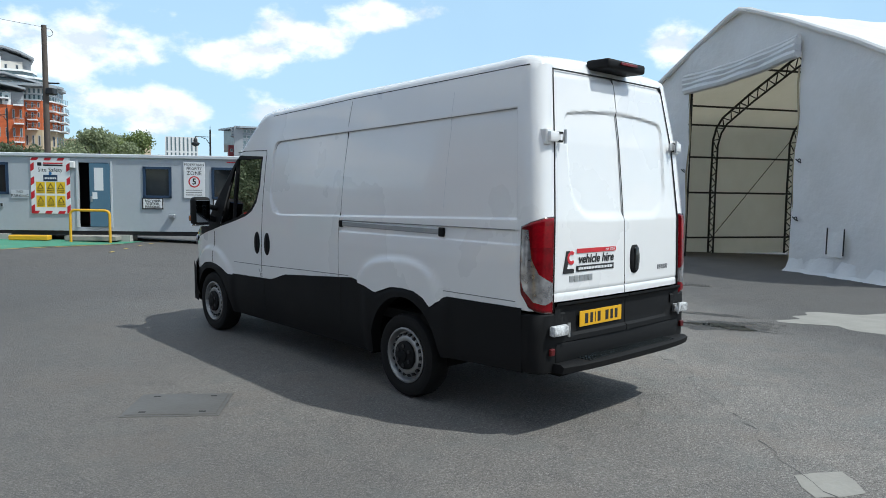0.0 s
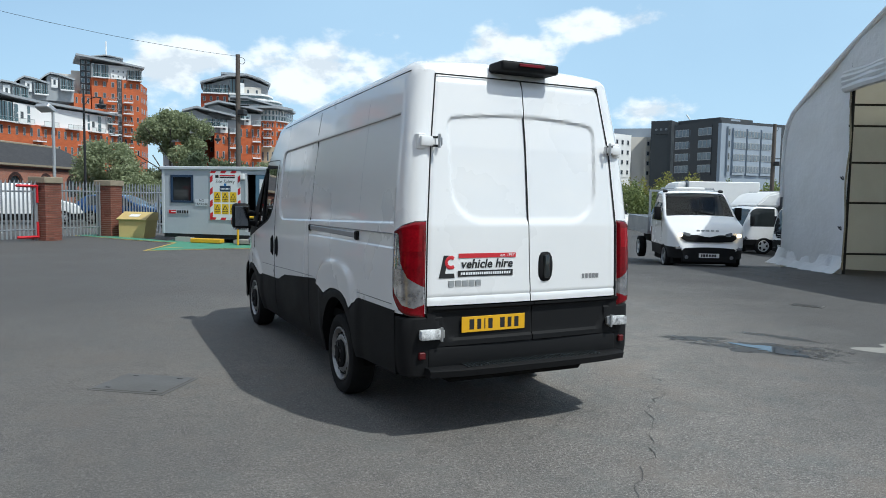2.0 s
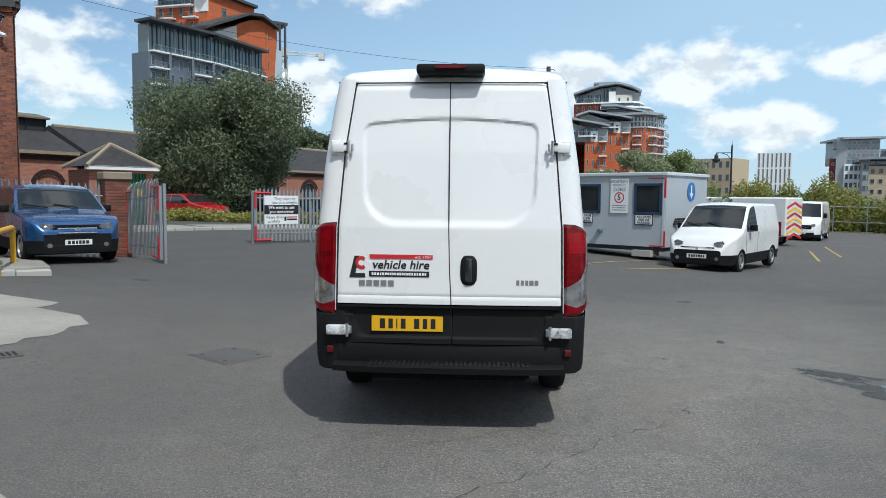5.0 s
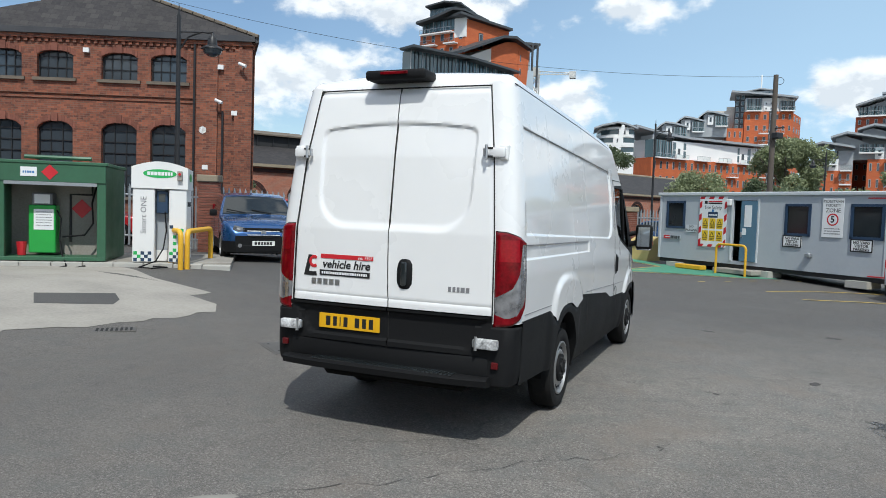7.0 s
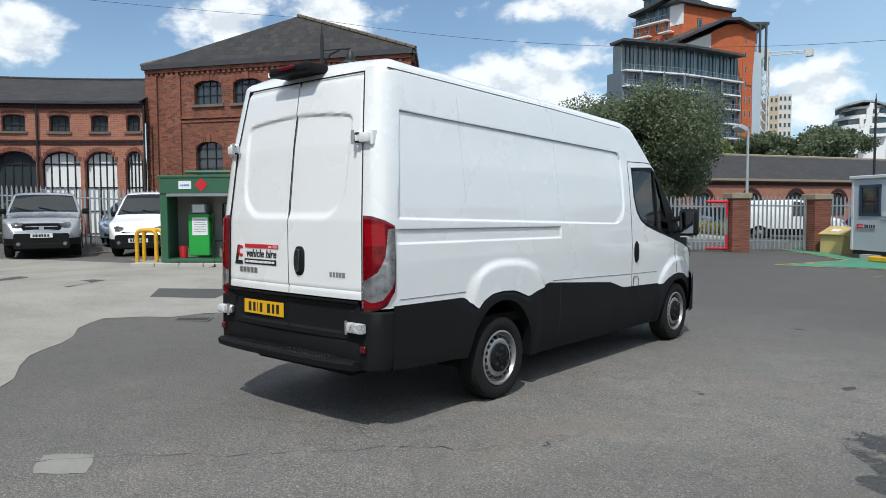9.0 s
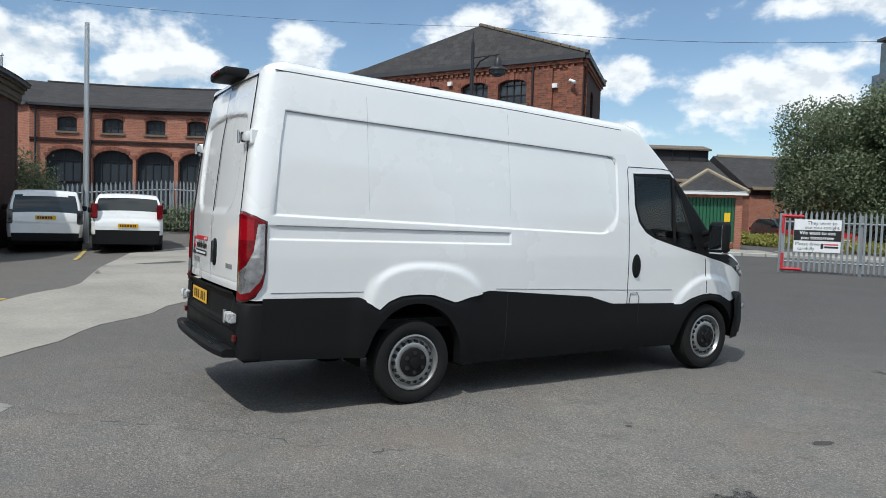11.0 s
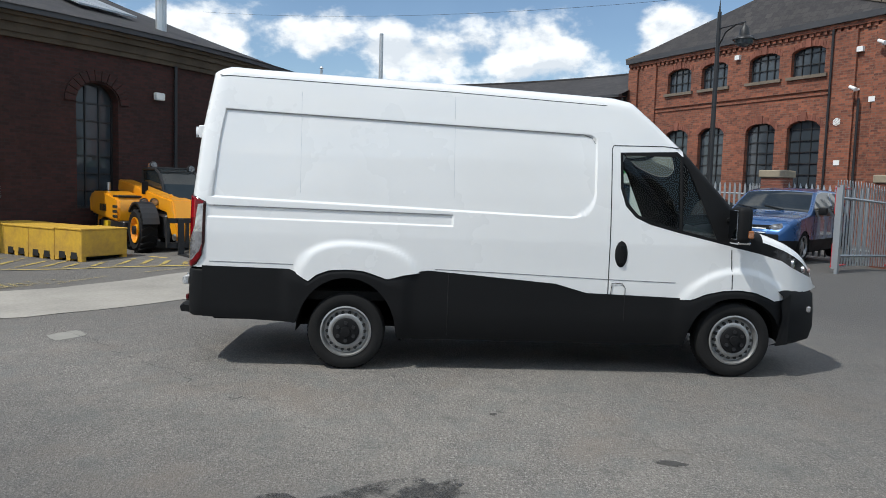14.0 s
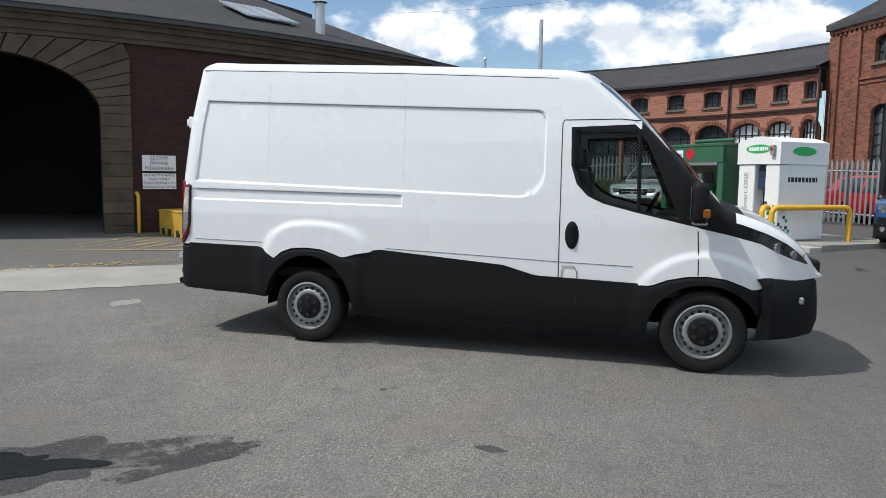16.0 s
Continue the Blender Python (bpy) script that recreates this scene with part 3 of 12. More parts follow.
def share(name, me, parent, m):
    ob = new(name, me)
    ob.parent = parent
    ob.matrix_basis = m
    return ob


def thing(name, m, label, category, group="", kind=""):
    ob = new(name)
    ob.matrix_basis = m
    return tagged(ob, label, category, group, kind)


def box(bm, x0, x1, y0, y1, z0, z1, bev=0.0, seg=1):
    r = bmesh.ops.create_cube(bm, size=1, matrix=Matrix.Translation(((x0 + x1) / 2, (y0 + y1) / 2, (z0 + z1) / 2)) @ Matrix.Diagonal((abs(x1 - x0), abs(y1 - y0), abs(z1 - z0), 1)))
    if bev:
        es = list({e for v in r["verts"] for e in v.link_edges})
        bmesh.ops.bevel(bm, geom=es, offset=bev, segments=seg, affect="EDGES", profile=0.5)
    return bm


def cube(x0, x1, y0, y1, z0, z1, bev=0.0, seg=1):
    return box(bmesh.new(), x0, x1, y0, y1, z0, z1, bev, seg)


def rod(bm, a, b, r, n=10, r2=None):
    a, b = Vector(a), Vector(b)
    d = b - a
    q = d.to_track_quat("Z", "Y").to_matrix().to_4x4()
    bmesh.ops.create_cone(bm, cap_ends=True, segments=n, radius1=r, radius2=r if r2 is None else r2, depth=d.length, matrix=Matrix.Translation((a + b) / 2) @ q)
    return bm


def tube(bm, pts, r, n=8):
    """A bent tube through points, its joints swept."""
    pts = [Vector(p) for p in pts]
    rings = []
    side = None
    for i, p in enumerate(pts):
        d = (pts[min(i + 1, len(pts) - 1)] - pts[max(i - 1, 0)]).normalized()
        if side is None:
            side = d.orthogonal().normalized()
        side = (side - d * side.dot(d)).normalized()
        up = d.cross(side)
        rings.append([bm.verts.new(p + r * (math.cos(2 * math.pi * k / n) * side + math.sin(2 * math.pi * k / n) * up)) for k in range(n)])
    for a, b in zip(rings, rings[1:]):
        for k in range(n):
            bm.faces.new((a[k], a[(k + 1) % n], b[(k + 1) % n], b[k]))
    bm.faces.new(rings[0][::-1])
    bm.faces.new(rings[-1])
    return bm


def arc(c, r, a0, a1, n, axes=((1, 0, 0), (0, 0, 1))):
    u, v = Vector(axes[0]), Vector(axes[1])
    return [Vector(c) + r * (math.cos(radians(a0 + (a1 - a0) * i / n)) * u + math.sin(radians(a0 + (a1 - a0) * i / n)) * v) for i in range(n + 1)]


def prism(bm, poly, d, flat=None):
    """A polygon of 3D points extruded along d."""
    lo = [bm.verts.new(p) for p in poly]
    hi = [bm.verts.new(Vector(p) + Vector(d)) for p in poly]
    n = len(poly)
    f1, f2 = bm.faces.new(lo[::-1]), bm.faces.new(hi)
    for i in range(n):
        bm.faces.new((lo[i], lo[(i + 1) % n], hi[(i + 1) % n], hi[i]))
    bmesh.ops.recalc_face_normals(bm, faces=bm.faces)
    return bm


def lathe(bm, prof, n=32, axis="X", c=(0, 0, 0)):
    """Profile of (radius, along) turned round an axis through c."""
    rings = []
    for r, h in prof:
        ring = []
        for k in range(n):
            a = 2 * math.pi * k / n
            p = {"X": (h, r * math.cos(a), r * math.sin(a)), "Z": (r * math.cos(a), r * math.sin(a), h)}[axis]
            ring.append(bm.verts.new(Vector(c) + Vector(p)))
        rings.append(ring)
    for a, b in zip(rings, rings[1:]):
        for k in range(n):
            bm.faces.new((a[k], a[(k + 1) % n], b[(k + 1) % n], b[k]))
    bmesh.ops.recalc_face_normals(bm, faces=bm.faces)
    return bm


def sheet(bm, poly, z=None):
    bm.faces.new([bm.verts.new(p if z is None else (p[0], p[1], z)) for p in poly])
    return bm


def words(text, size, material, parent, m, name="lettering", wide=1.0, bold=0.0, slant=0.0):
    """Raised lettering in the built-in font, its centre at m; x runs along the line, y up."""
    cu = bpy.data.curves.new(name, "FONT")
    cu.body, cu.size, cu.align_x, cu.align_y, cu.extrude, cu.offset = text, size, "CENTER", "CENTER", 0.001, bold
    cu.resolution_u = 2
    tmp = bpy.data.objects.new(name, cu)
    me = bpy.data.meshes.new_from_object(tmp)
    bpy.data.objects.remove(tmp)
    bpy.data.curves.remove(cu)
    for v in me.vertices:
        v.co.x += slant * v.co.y
    me.materials.clear()
    me.materials.append(material)
    ob = new(name, me)
    ob.parent = parent
    ob.matrix_basis = m @ Matrix.Diagonal((wide, 1, 1, 1))
    return ob


def bars(bm, x0, x1, y, h, seed, z=0.002, gap=0.35):
    """A row of plain bars standing in for a line of print."""
    rnd = random.Random(seed)
    x = x0
    while x < x1 - h * 0.4:
        w = min(h * rnd.uniform(0.55, 0.85), x1 - x)
        box(bm, x, x + w, y - h / 2, y + h / 2, z, z + 0.002)
        x += w + h * gap * rnd.uniform(0.6, 1.1)
    return bm


UPRIGHT = Matrix.Rotation(radians(90), 4, "X")


def facing(p, n):
    """A pose at p whose z looks along the level direction n and whose y is up."""
    n = Vector((n[0], n[1], 0)).normalized()
    x = Vector((-n.y, n.x, 0))
    return Matrix.Translation(p) @ Matrix((x, (0, 0, 1), n)).transposed().to_4x4()


# walls with openings: f(u, z, d) gives the place u along, z up and d out from the wall
def straight(p0, p1):
    p0, p1 = Vector((p0[0], p0[1], 0)), Vector((p1[0], p1[1], 0))
    t = (p1 - p0).normalized()
    n = Vector((t.y, -t.x, 0))
    return (lambda u, z, d=0.0: p0 + t * u + n * d + Vector((0, 0, z))), (p1 - p0).length


def round_wall(c, r, a0, a1, out=1):
    """u grows from angle a0 to a1 (degrees); d is towards the outside for out=1, towards the centre for -1."""
    sgn = 1 if a1 > a0 else -1

    def f(u, z, d=0.0):
        a = radians(a0) + sgn * u / r
        rr = r + out * d
        return Vector((c[0] + rr * math.cos(a), c[1] + rr * math.sin(a), z))
    return f, abs(radians(a1 - a0)) * r


def top_of(o, u):
    """Height of an opening's head at u; o = (u0, u1, z0, z1, rise)."""
    u0, u1, z0, z1, rise = o
    if rise <= 0:
        return z1
    k = (u - (u0 + u1) / 2) / ((u1 - u0) / 2)
    return z1 - rise * (1 - math.sqrt(max(0.0, 1 - k * k * 0.98)))


def wall_bm(f, length, z0, z1, openings, depth=0.25, step=None, thick=0.35, arcs=8):
    bm = bmesh.new()
    uvl = bm.loops.layers.uv.verify()
    cuts = {0.0, length}
    for o in openings:
        n = arcs if o[4] > 0 else 1
        cuts |= {round(o[0] + (o[1] - o[0]) * i / n, 4) for i in range(n + 1)}
    if step:
        k = int(length / step) + 1
        cuts |= {round(length * i / k, 4) for i in range(k + 1)}
    cuts = sorted(c for c in cuts if -1e-6 <= c <= length + 1e-6)

    def quad(pts):
        vs = [bm.verts.new(f(*p)) for p in pts]
        try:
            fc = bm.faces.new(vs)
        except ValueError:
            return
        for l, p in zip(fc.loops, pts):
            l[uvl].uv = (p[0] + p[2], p[1])

    for a, b in zip(cuts, cuts[1:]):
        if b - a < 1e-4:
            continue
        mid = (a + b) / 2
        here = sorted((o for o in openings if o[0] < mid < o[1]), key=lambda o: o[2])
        lo = (z0, z0)
        for o in here:
            if o[2] > lo[0] + 1e-4:
                quad([(a, lo[0], 0), (b, lo[1], 0), (b, o[2], 0), (a, o[2], 0)])
                quad([(a, o[2], 0), (b, o[2], 0), (b, o[2], -depth), (a, o[2], -depth)])
            ta, tb = top_of(o, a), top_of(o, b)
            quad([(a, ta, -depth), (b, tb, -depth), (b, tb, 0), (a, ta, 0)])
            lo = (ta, tb)
        quad([(a, lo[0], 0), (b, lo[1], 0), (b, z1, 0), (a, z1, 0)])
        quad([(a, z1, 0), (b, z1, 0), (b, z1, -thick), (a, z1, -thick)])
        quad([(b, z0, -thick), (a, z0, -thick), (a, z1, -thick), (b, z1, -thick)]) if not here else None
    for o in openings:
        for u, s in ((o[0], 1), (o[1], -1)):
            pts = [(u, o[2], 0), (u, o[2], -depth), (u, top_of(o, u), -depth), (u, top_of(o, u), 0)]
            quad(pts if s > 0 else pts[::-1])
    bmesh.ops.recalc_face_normals(bm, faces=bm.faces[:0])
    return bm


def window_in(parent, f, o, nx, ny, inset, frame_mat, pane_mat, bar=0.05, name="window", arcs=8):
    """A glazed window filling an opening: the pane, with each glazing bar and the arched head as its parts."""
    u0, u1, z0, z1, rise = o
    di, do = -inset, -inset + 0.05
    bm = bmesh.new()
    n = arcs if rise else 1
    for k in range(n):
        a, b = u0 + (u1 - u0) * k / n, u0 + (u1 - u0) * (k + 1) / n
        bm.faces.new([bm.verts.new(f(*p)) for p in ((a, z0, di + 0.012), (b, z0, di + 0.012), (b, top_of(o, b), di + 0.012), (a, top_of(o, a), di + 0.012))])
    bmesh.ops.remove_doubles(bm, verts=bm.verts, dist=0.0005)
    w = part(name, bm, pane_mat, parent)

    def slab(a, b, c, d):
        bm = bmesh.new()
        v = [bm.verts.new(f(u, z, e)) for e in (di, do) for u, z in ((a, c), (b, c), (b, d), (a, d))]
        for i in ((4, 5, 6, 7), (0, 1, 5, 4), (1, 2, 6, 5), (2, 3, 7, 6), (3, 0, 4, 7)):
            bm.faces.new([v[j] for j in i])
        part("glazing_bar", bm, frame_mat, w)
    for i in range(nx + 1):
        u = u0 + (u1 - u0) * i / nx
        ua, ub = (u, u + bar) if i == 0 else (u - bar, u) if i == nx else (u - bar * 0.4, u + bar * 0.4)
        slab(ua, ub, z0, top_of(o, min(max((ua + ub) / 2, u0), u1)))
    for j in range(ny + 1):
        z = z0 + (z1 - rise - z0) * j / ny if rise else z0 + (z1 - z0) * j / ny
        za, zb = (z, z + bar) if j == 0 else (z - bar, z) if (j == ny and not rise) else (z - bar * 0.4, z + bar * 0.4)
        slab(u0, u1, za, zb)
    if rise:
        bm = bmesh.new()
        for k in range(arcs):
            a, b = u0 + (u1 - u0) * k / arcs, u0 + (u1 - u0) * (k + 1) / arcs
            ta, tb = top_of(o, a), top_of(o, b)
            bm.faces.new([bm.verts.new(f(*p)) for p in ((a, ta - bar, do), (b, tb - bar, do), (b, tb, do), (a, ta, do))])
        bmesh.ops.remove_doubles(bm, verts=bm.verts, dist=0.0005)
        part("frame_head", bm, frame_mat, w)
    return w


def strip(bm, f, u0, u1, z0, z1, d, step=2.0):
    """A band standing d proud of a wall."""
    n = max(1, int((u1 - u0) / step))
    for i in range(n):
        a, b = u0 + (u1 - u0) * i / n, u0 + (u1 - u0) * (i + 1) / n
        v = [bm.verts.new(f(*p)) for p in ((a, z0, 0), (b, z0, 0), (b, z0, d), (a, z0, d), (a, z1, 0), (b, z1, 0), (b, z1, d), (a, z1, d))]
        for i4 in ((3, 2, 6, 7), (7, 6, 5, 4), (0, 1, 2, 3), (0, 3, 7, 4), (1, 5, 6, 2)):
            bm.faces.new([v[j] for j in i4])
    if n > 1:
        bmesh.ops.remove_doubles(bm, verts=bm.verts, dist=0.0005)
    return bm


def leaf_cloud(name, blobs, count, size, material, parent, seed=1, shell=0.55):
    """Many small leaves in lumpy blobs (x, y, z, rx, ry, rz)."""
    rng = np.random.default_rng(seed)
    vol = np.array([b[3] * b[4] * b[5] for b in blobs]) ** 0.75
    pick = rng.choice(len(blobs), count, p=vol / vol.sum())
    bl = np.array(blobs)[pick]
    v = rng.normal(size=(count, 3))
    v /= np.linalg.norm(v, axis=1)[:, None]
    rad = shell + (1 - shell) * rng.random(count) ** 0.6
    lump = 1 + 0.16 * np.sin(v[:, 0] * 7 + pick) * np.sin(v[:, 1] * 6 + 2 * pick) + 0.055 * rng.normal(size=count)
    c = bl[:, :3] + v * bl[:, 3:] * (rad * lump)[:, None]
    a = rng.normal(size=(count, 3)) + v * 0.7
    a /= np.linalg.norm(a, axis=1)[:, None]
    t = np.cross(a, rng.normal(size=(count, 3)))
    t /= np.linalg.norm(t, axis=1)[:, None]
    s = np.cross(a, t)
    sz = size * rng.uniform(0.6, 1.35, count)[:, None]
    verts = np.stack([c - t * sz, c - s * sz * 0.55, c + t * sz, c + s * sz * 0.55], 1).reshape(-1, 3)
    me = bpy.data.meshes.new(name)
    me.from_pydata(verts.tolist(), [], np.arange(count * 4).reshape(-1, 4).tolist())
    me.materials.append(material)
    ob = new(name, me)
    ob.parent = parent
    return ob

# ---- ground ----
def ground():
    near = [-80 + i * 5 for i in range(11)] + [-28, -26, -24, -22, -20, -18] + [i * 0.5 for i in range(-33, 34)] + [18, 20, 22, 24, 26, 28] + [30 + i * 5 for i in range(11)]
    xs = [-2500, -1000, -400, -200, -130, -100] + near + [100, 130, 200, 400, 1000, 2500]
    bm = bmesh.new()
    grid = [[bm.verts.new((x, y, lift(x, y))) for y in xs] for x in xs]
    for i in range(len(xs) - 1):
        for j in range(len(xs) - 1):
            bm.faces.new((grid[i][j], grid[i + 1][j], grid[i + 1][j + 1], grid[i][j + 1]))
    ob = part("ground", bm, ASPHALT, smooth=True)
    return tagged(ob, "worn grey asphalt yard with cracks and pale grit", "ground", kind="structure")


ground()


def band(name, ys, left, right, material, label, dz=0.006, category="pavement", wob=0.09, seed=3):
    """A sheet laid on the yard between two edges given as x over y, with ragged sides."""
    rnd = random.Random(seed)
    n = int((ys[1] - ys[0]) / 0.25)
    bm = bmesh.new()
    rows = []
    for i in range(n + 1):
        y = ys[0] + (ys[1] - ys[0]) * i / n
        a, b = left(y) + rnd.uniform(-wob, wob), right(y) + rnd.uniform(-wob, wob)
        k = 28
        rows.append([bm.verts.new((a + (b - a) * j / k, y, lift(a + (b - a) * j / k, y) + dz)) for j in range(k + 1)])
    for r, s in zip(rows, rows[1:]):
        for j in range(len(r) - 1):
            bm.faces.new((r[j], r[j + 1], s[j + 1], s[j]))
    ob = part(name, bm, material)
    return tagged(ob, label, category, kind="structure")


def along(pts):
    """x over y through points, straight between them."""
    pts = sorted((p[1], p[0]) for p in pts)
    ys, xs = [p[0] for p in pts], [p[1] for p in pts]
    return lambda y: float(np.interp(y, ys, xs))


def blot(name, c, r, material, label, seed, dz=0.003, stretch_x=1.0, turn=0.0, jag=0.3, n=40):
    """A flat patch with an uneven outline."""
    rnd = random.Random(seed)
    ph = [rnd.uniform(0, 6.28) for _ in range(4)]
    bm = bmesh.new()
    vs = []
    for k in range(n):
        a = 2 * math.pi * k / n
        q = r * (1 + jag * (0.5 * math.sin(2 * a + ph[0]) + 0.35 * math.sin(3 * a + ph[1]) + 0.3 * math.sin(5 * a + ph[2]) + 0.2 * math.sin(9 * a + ph[3])))
        x, y = q * math.cos(a) * stretch_x, q * math.sin(a)
        ca, sa = math.cos(radians(turn)), math.sin(radians(turn))
        X, Y = c[0] + ca * x - sa * y, c[1] + sa * x + ca * y
        vs.append(bm.verts.new((X, Y, lift(X, Y) + dz)))
    bm.faces.new(vs)
    ob = part(name, bm, material)
    return tagged(ob, label, "patch", kind="structure")


# ---- brick hall with a hipped slate roof ----
HL, HR, HB, HC = Vector((-24.55, 9.95, 0)), Vector((-14.2, 15.0, 0)), Vector((-17.95, 19.3, 0)), Vector((-28.3, 14.4, 0))


def brick_hall():
    base = thing("brick_hall", pose(0, 0, 0), "two-storey red brick hall with arched windows and hipped slate roof", "building")
    z0, ze = -0.3, 7.5
    f, n = straight(HL, HR)
    us = [2.25, 4.02, 6.24, 7.95]
    ops = []
    for u in us:
        ops.append((u, u + 1.25, 5.86, 6.82, 0.2))
        ops.append((u + 0.01, u + 1.24, 1.75, 4.36, 0.28))
    part("wall", wall_bm(f, n, z0, ze, ops, 0.22), BRICK, base, uv=False)
    for o in ops:
        window_in(base, f, o, 4 if o[2] > 5 else 3, 2 if o[2] > 5 else 6, 0.2, IRON, WINGLASS, 0.045)
        bm = strip(bmesh.new(), f, o[0] - 0.12, o[1] + 0.12, o[2] - 0.11, o[2], 0.09)
        part("window_sill", bm, STONE_DARK, base)
        # arched head of soldier bricks with a keystone
        k = 15
        for i in range(k):
            a, b = o[0] - 0.1 + (o[1] - o[0] + 0.2) * i / k + 0.006, o[0] - 0.1 + (o[1] - o[0] + 0.2) * (i + 1) / k - 0.006
            m = min(max((a + b) / 2, o[0]), o[1])
            part("arch_brick", strip(bmesh.new(), f, a, b, top_of(o, m) + 0.01, top_of(o, m) + 0.2, 0.012), BRICK_PIECE, base)
        c = (o[0] + o[1]) / 2
        part("keystone", strip(bmesh.new(), f, c - 0.1, c + 0.1, o[3] - 0.02, o[3] + 0.27, 0.05), BRICK_PIECE, base)
    # corner pilasters, string courses and the corbelled eaves
    for a, b in ((0, 0.55), (n - 1.95, n - 1.2), (n - 0.6, n), (0.95, 1.65)):
        part("pilaster", strip(bmesh.new(), f, a, b, z0, 7.1, 0.1), BRICK, base)
    for z, h, d in ((5.31, 0.09, 0.07), (5.15, 0.08, 0.04)):
        part("string_course", strip(bmesh.new(), f, 1.65, n - 1.95, z, z + h, d), BRICK, base)
    g, gn = straight(HR, HB)
    side_ops = [(2.2, 3.0, 5.3, 6.6, 0.2), (2.2, 3.0, 1.9, 4.1, 0.25)]
    # the side away from the sun takes the near-black brick as its shade
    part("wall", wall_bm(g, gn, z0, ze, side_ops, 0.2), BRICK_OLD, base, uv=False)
    for o in side_ops:
        window_in(base, g, o, 2, 4, 0.18, IRON, WINGLASS)
    for a, b in ((HB, HC), (HC, HL)):
        h, hn = straight(a, b)
        part("wall", wall_bm(h, hn, z0, ze, []), BRICK, base, uv=False)
    for ff, m in ((f, n), (g, gn)):
        for i in range(int(m / 0.24)):
            part("dentil", strip(bmesh.new(), ff, i * 0.24, i * 0.24 + 0.12, 7.1, 7.22, 0.07, 9), BRICK, base)
        part("cornice", strip(bmesh.new(), ff, 0, m, 7.22, 7.36, 0.11, 99), BRICK, base)
        part("gutter", strip(bmesh.new(), ff, -0.1, m + 0.1, 7.36, 7.56, 0.2, 99), LEAD, base)
    apex = Vector((-19.3, 13.75, 9.4))
    a2 = Vector((-20.3, 14.9, 9.4))
    ctr = (HL + HR + HB + HC) / 4
    cs = [p + (p - ctr).normalized() * 0.22 + Vector((0, 0, 7.54)) for p in (HL, HR, HB, HC)]
    bm = bmesh.new()
    v = [bm.verts.new(p) for p in cs]
    t1, t2 = bm.verts.new(apex), bm.verts.new(a2)
    bm.faces.new((v[0], v[1], t1, t2)); bm.faces.new((v[1], v[2], t1)); bm.faces.new((v[2], v[3], t2, t1)); bm.faces.new((v[3], v[0], t2))
    part("roof", bm, SLATE, base)
    for a, b in ((cs[0], a2), (cs[1], apex), (cs[2], apex), (apex, a2)):
        k = int((b - a).length / 0.42)
        for i in range(k):
            part("ridge_tile", rod(bmesh.new(), a.lerp(b, i / k) + Vector((0, 0, 0.03)), a.lerp(b, (i + 0.93) / k) + Vector((0, 0, 0.03)), 0.07, 6), STONE_DARK, base)
    for u in (n - 1.0, n - 2.0):
        part("drainpipe", rod(bmesh.new(), f(u, 0, 0.14), f(u, 7.2 if u < n - 1.5 else 4.9, 0.14), 0.04, 8), IRON, base)
    # lamps, cameras and alarm box on the facade
    for u, z, kind in ((n - 1.1, 5.2, "camera"), (n - 0.3, 6.5, "camera"), (n - 1.7, 4.22, "alarm"), (n - 1.1, 6.45, "box"), (n - 1.6, 2.9, "box"), (5.75, 6.85, "box"), (n - 0.6, 4.85, "box")):
        bm = bmesh.new()
        if kind == "camera":
            rod(bm, f(u, z, 0.0), f(u, z - 0.05, 0.25), 0.035, 8)
            rod(bm, f(u - 0.12, z + 0.07, 0.28), f(u + 0.14, z - 0.04, 0.38), 0.055, 10)
            part("security_camera", bm, WHITE_FLAT, base)
        elif kind == "alarm":
            rod(bm, f(u, z, 0.0), f(u, z, 0.1), 0.17, 6, 0.14)
            part("alarm_box", bm, WHITE_FLAT, base)
        else:
            strip(bm, f, u - 0.1, u + 0.1, z - 0.08, z + 0.08, 0.12)
            part("junction_box", bm, WHITE_FLAT, base)


brick_hall()


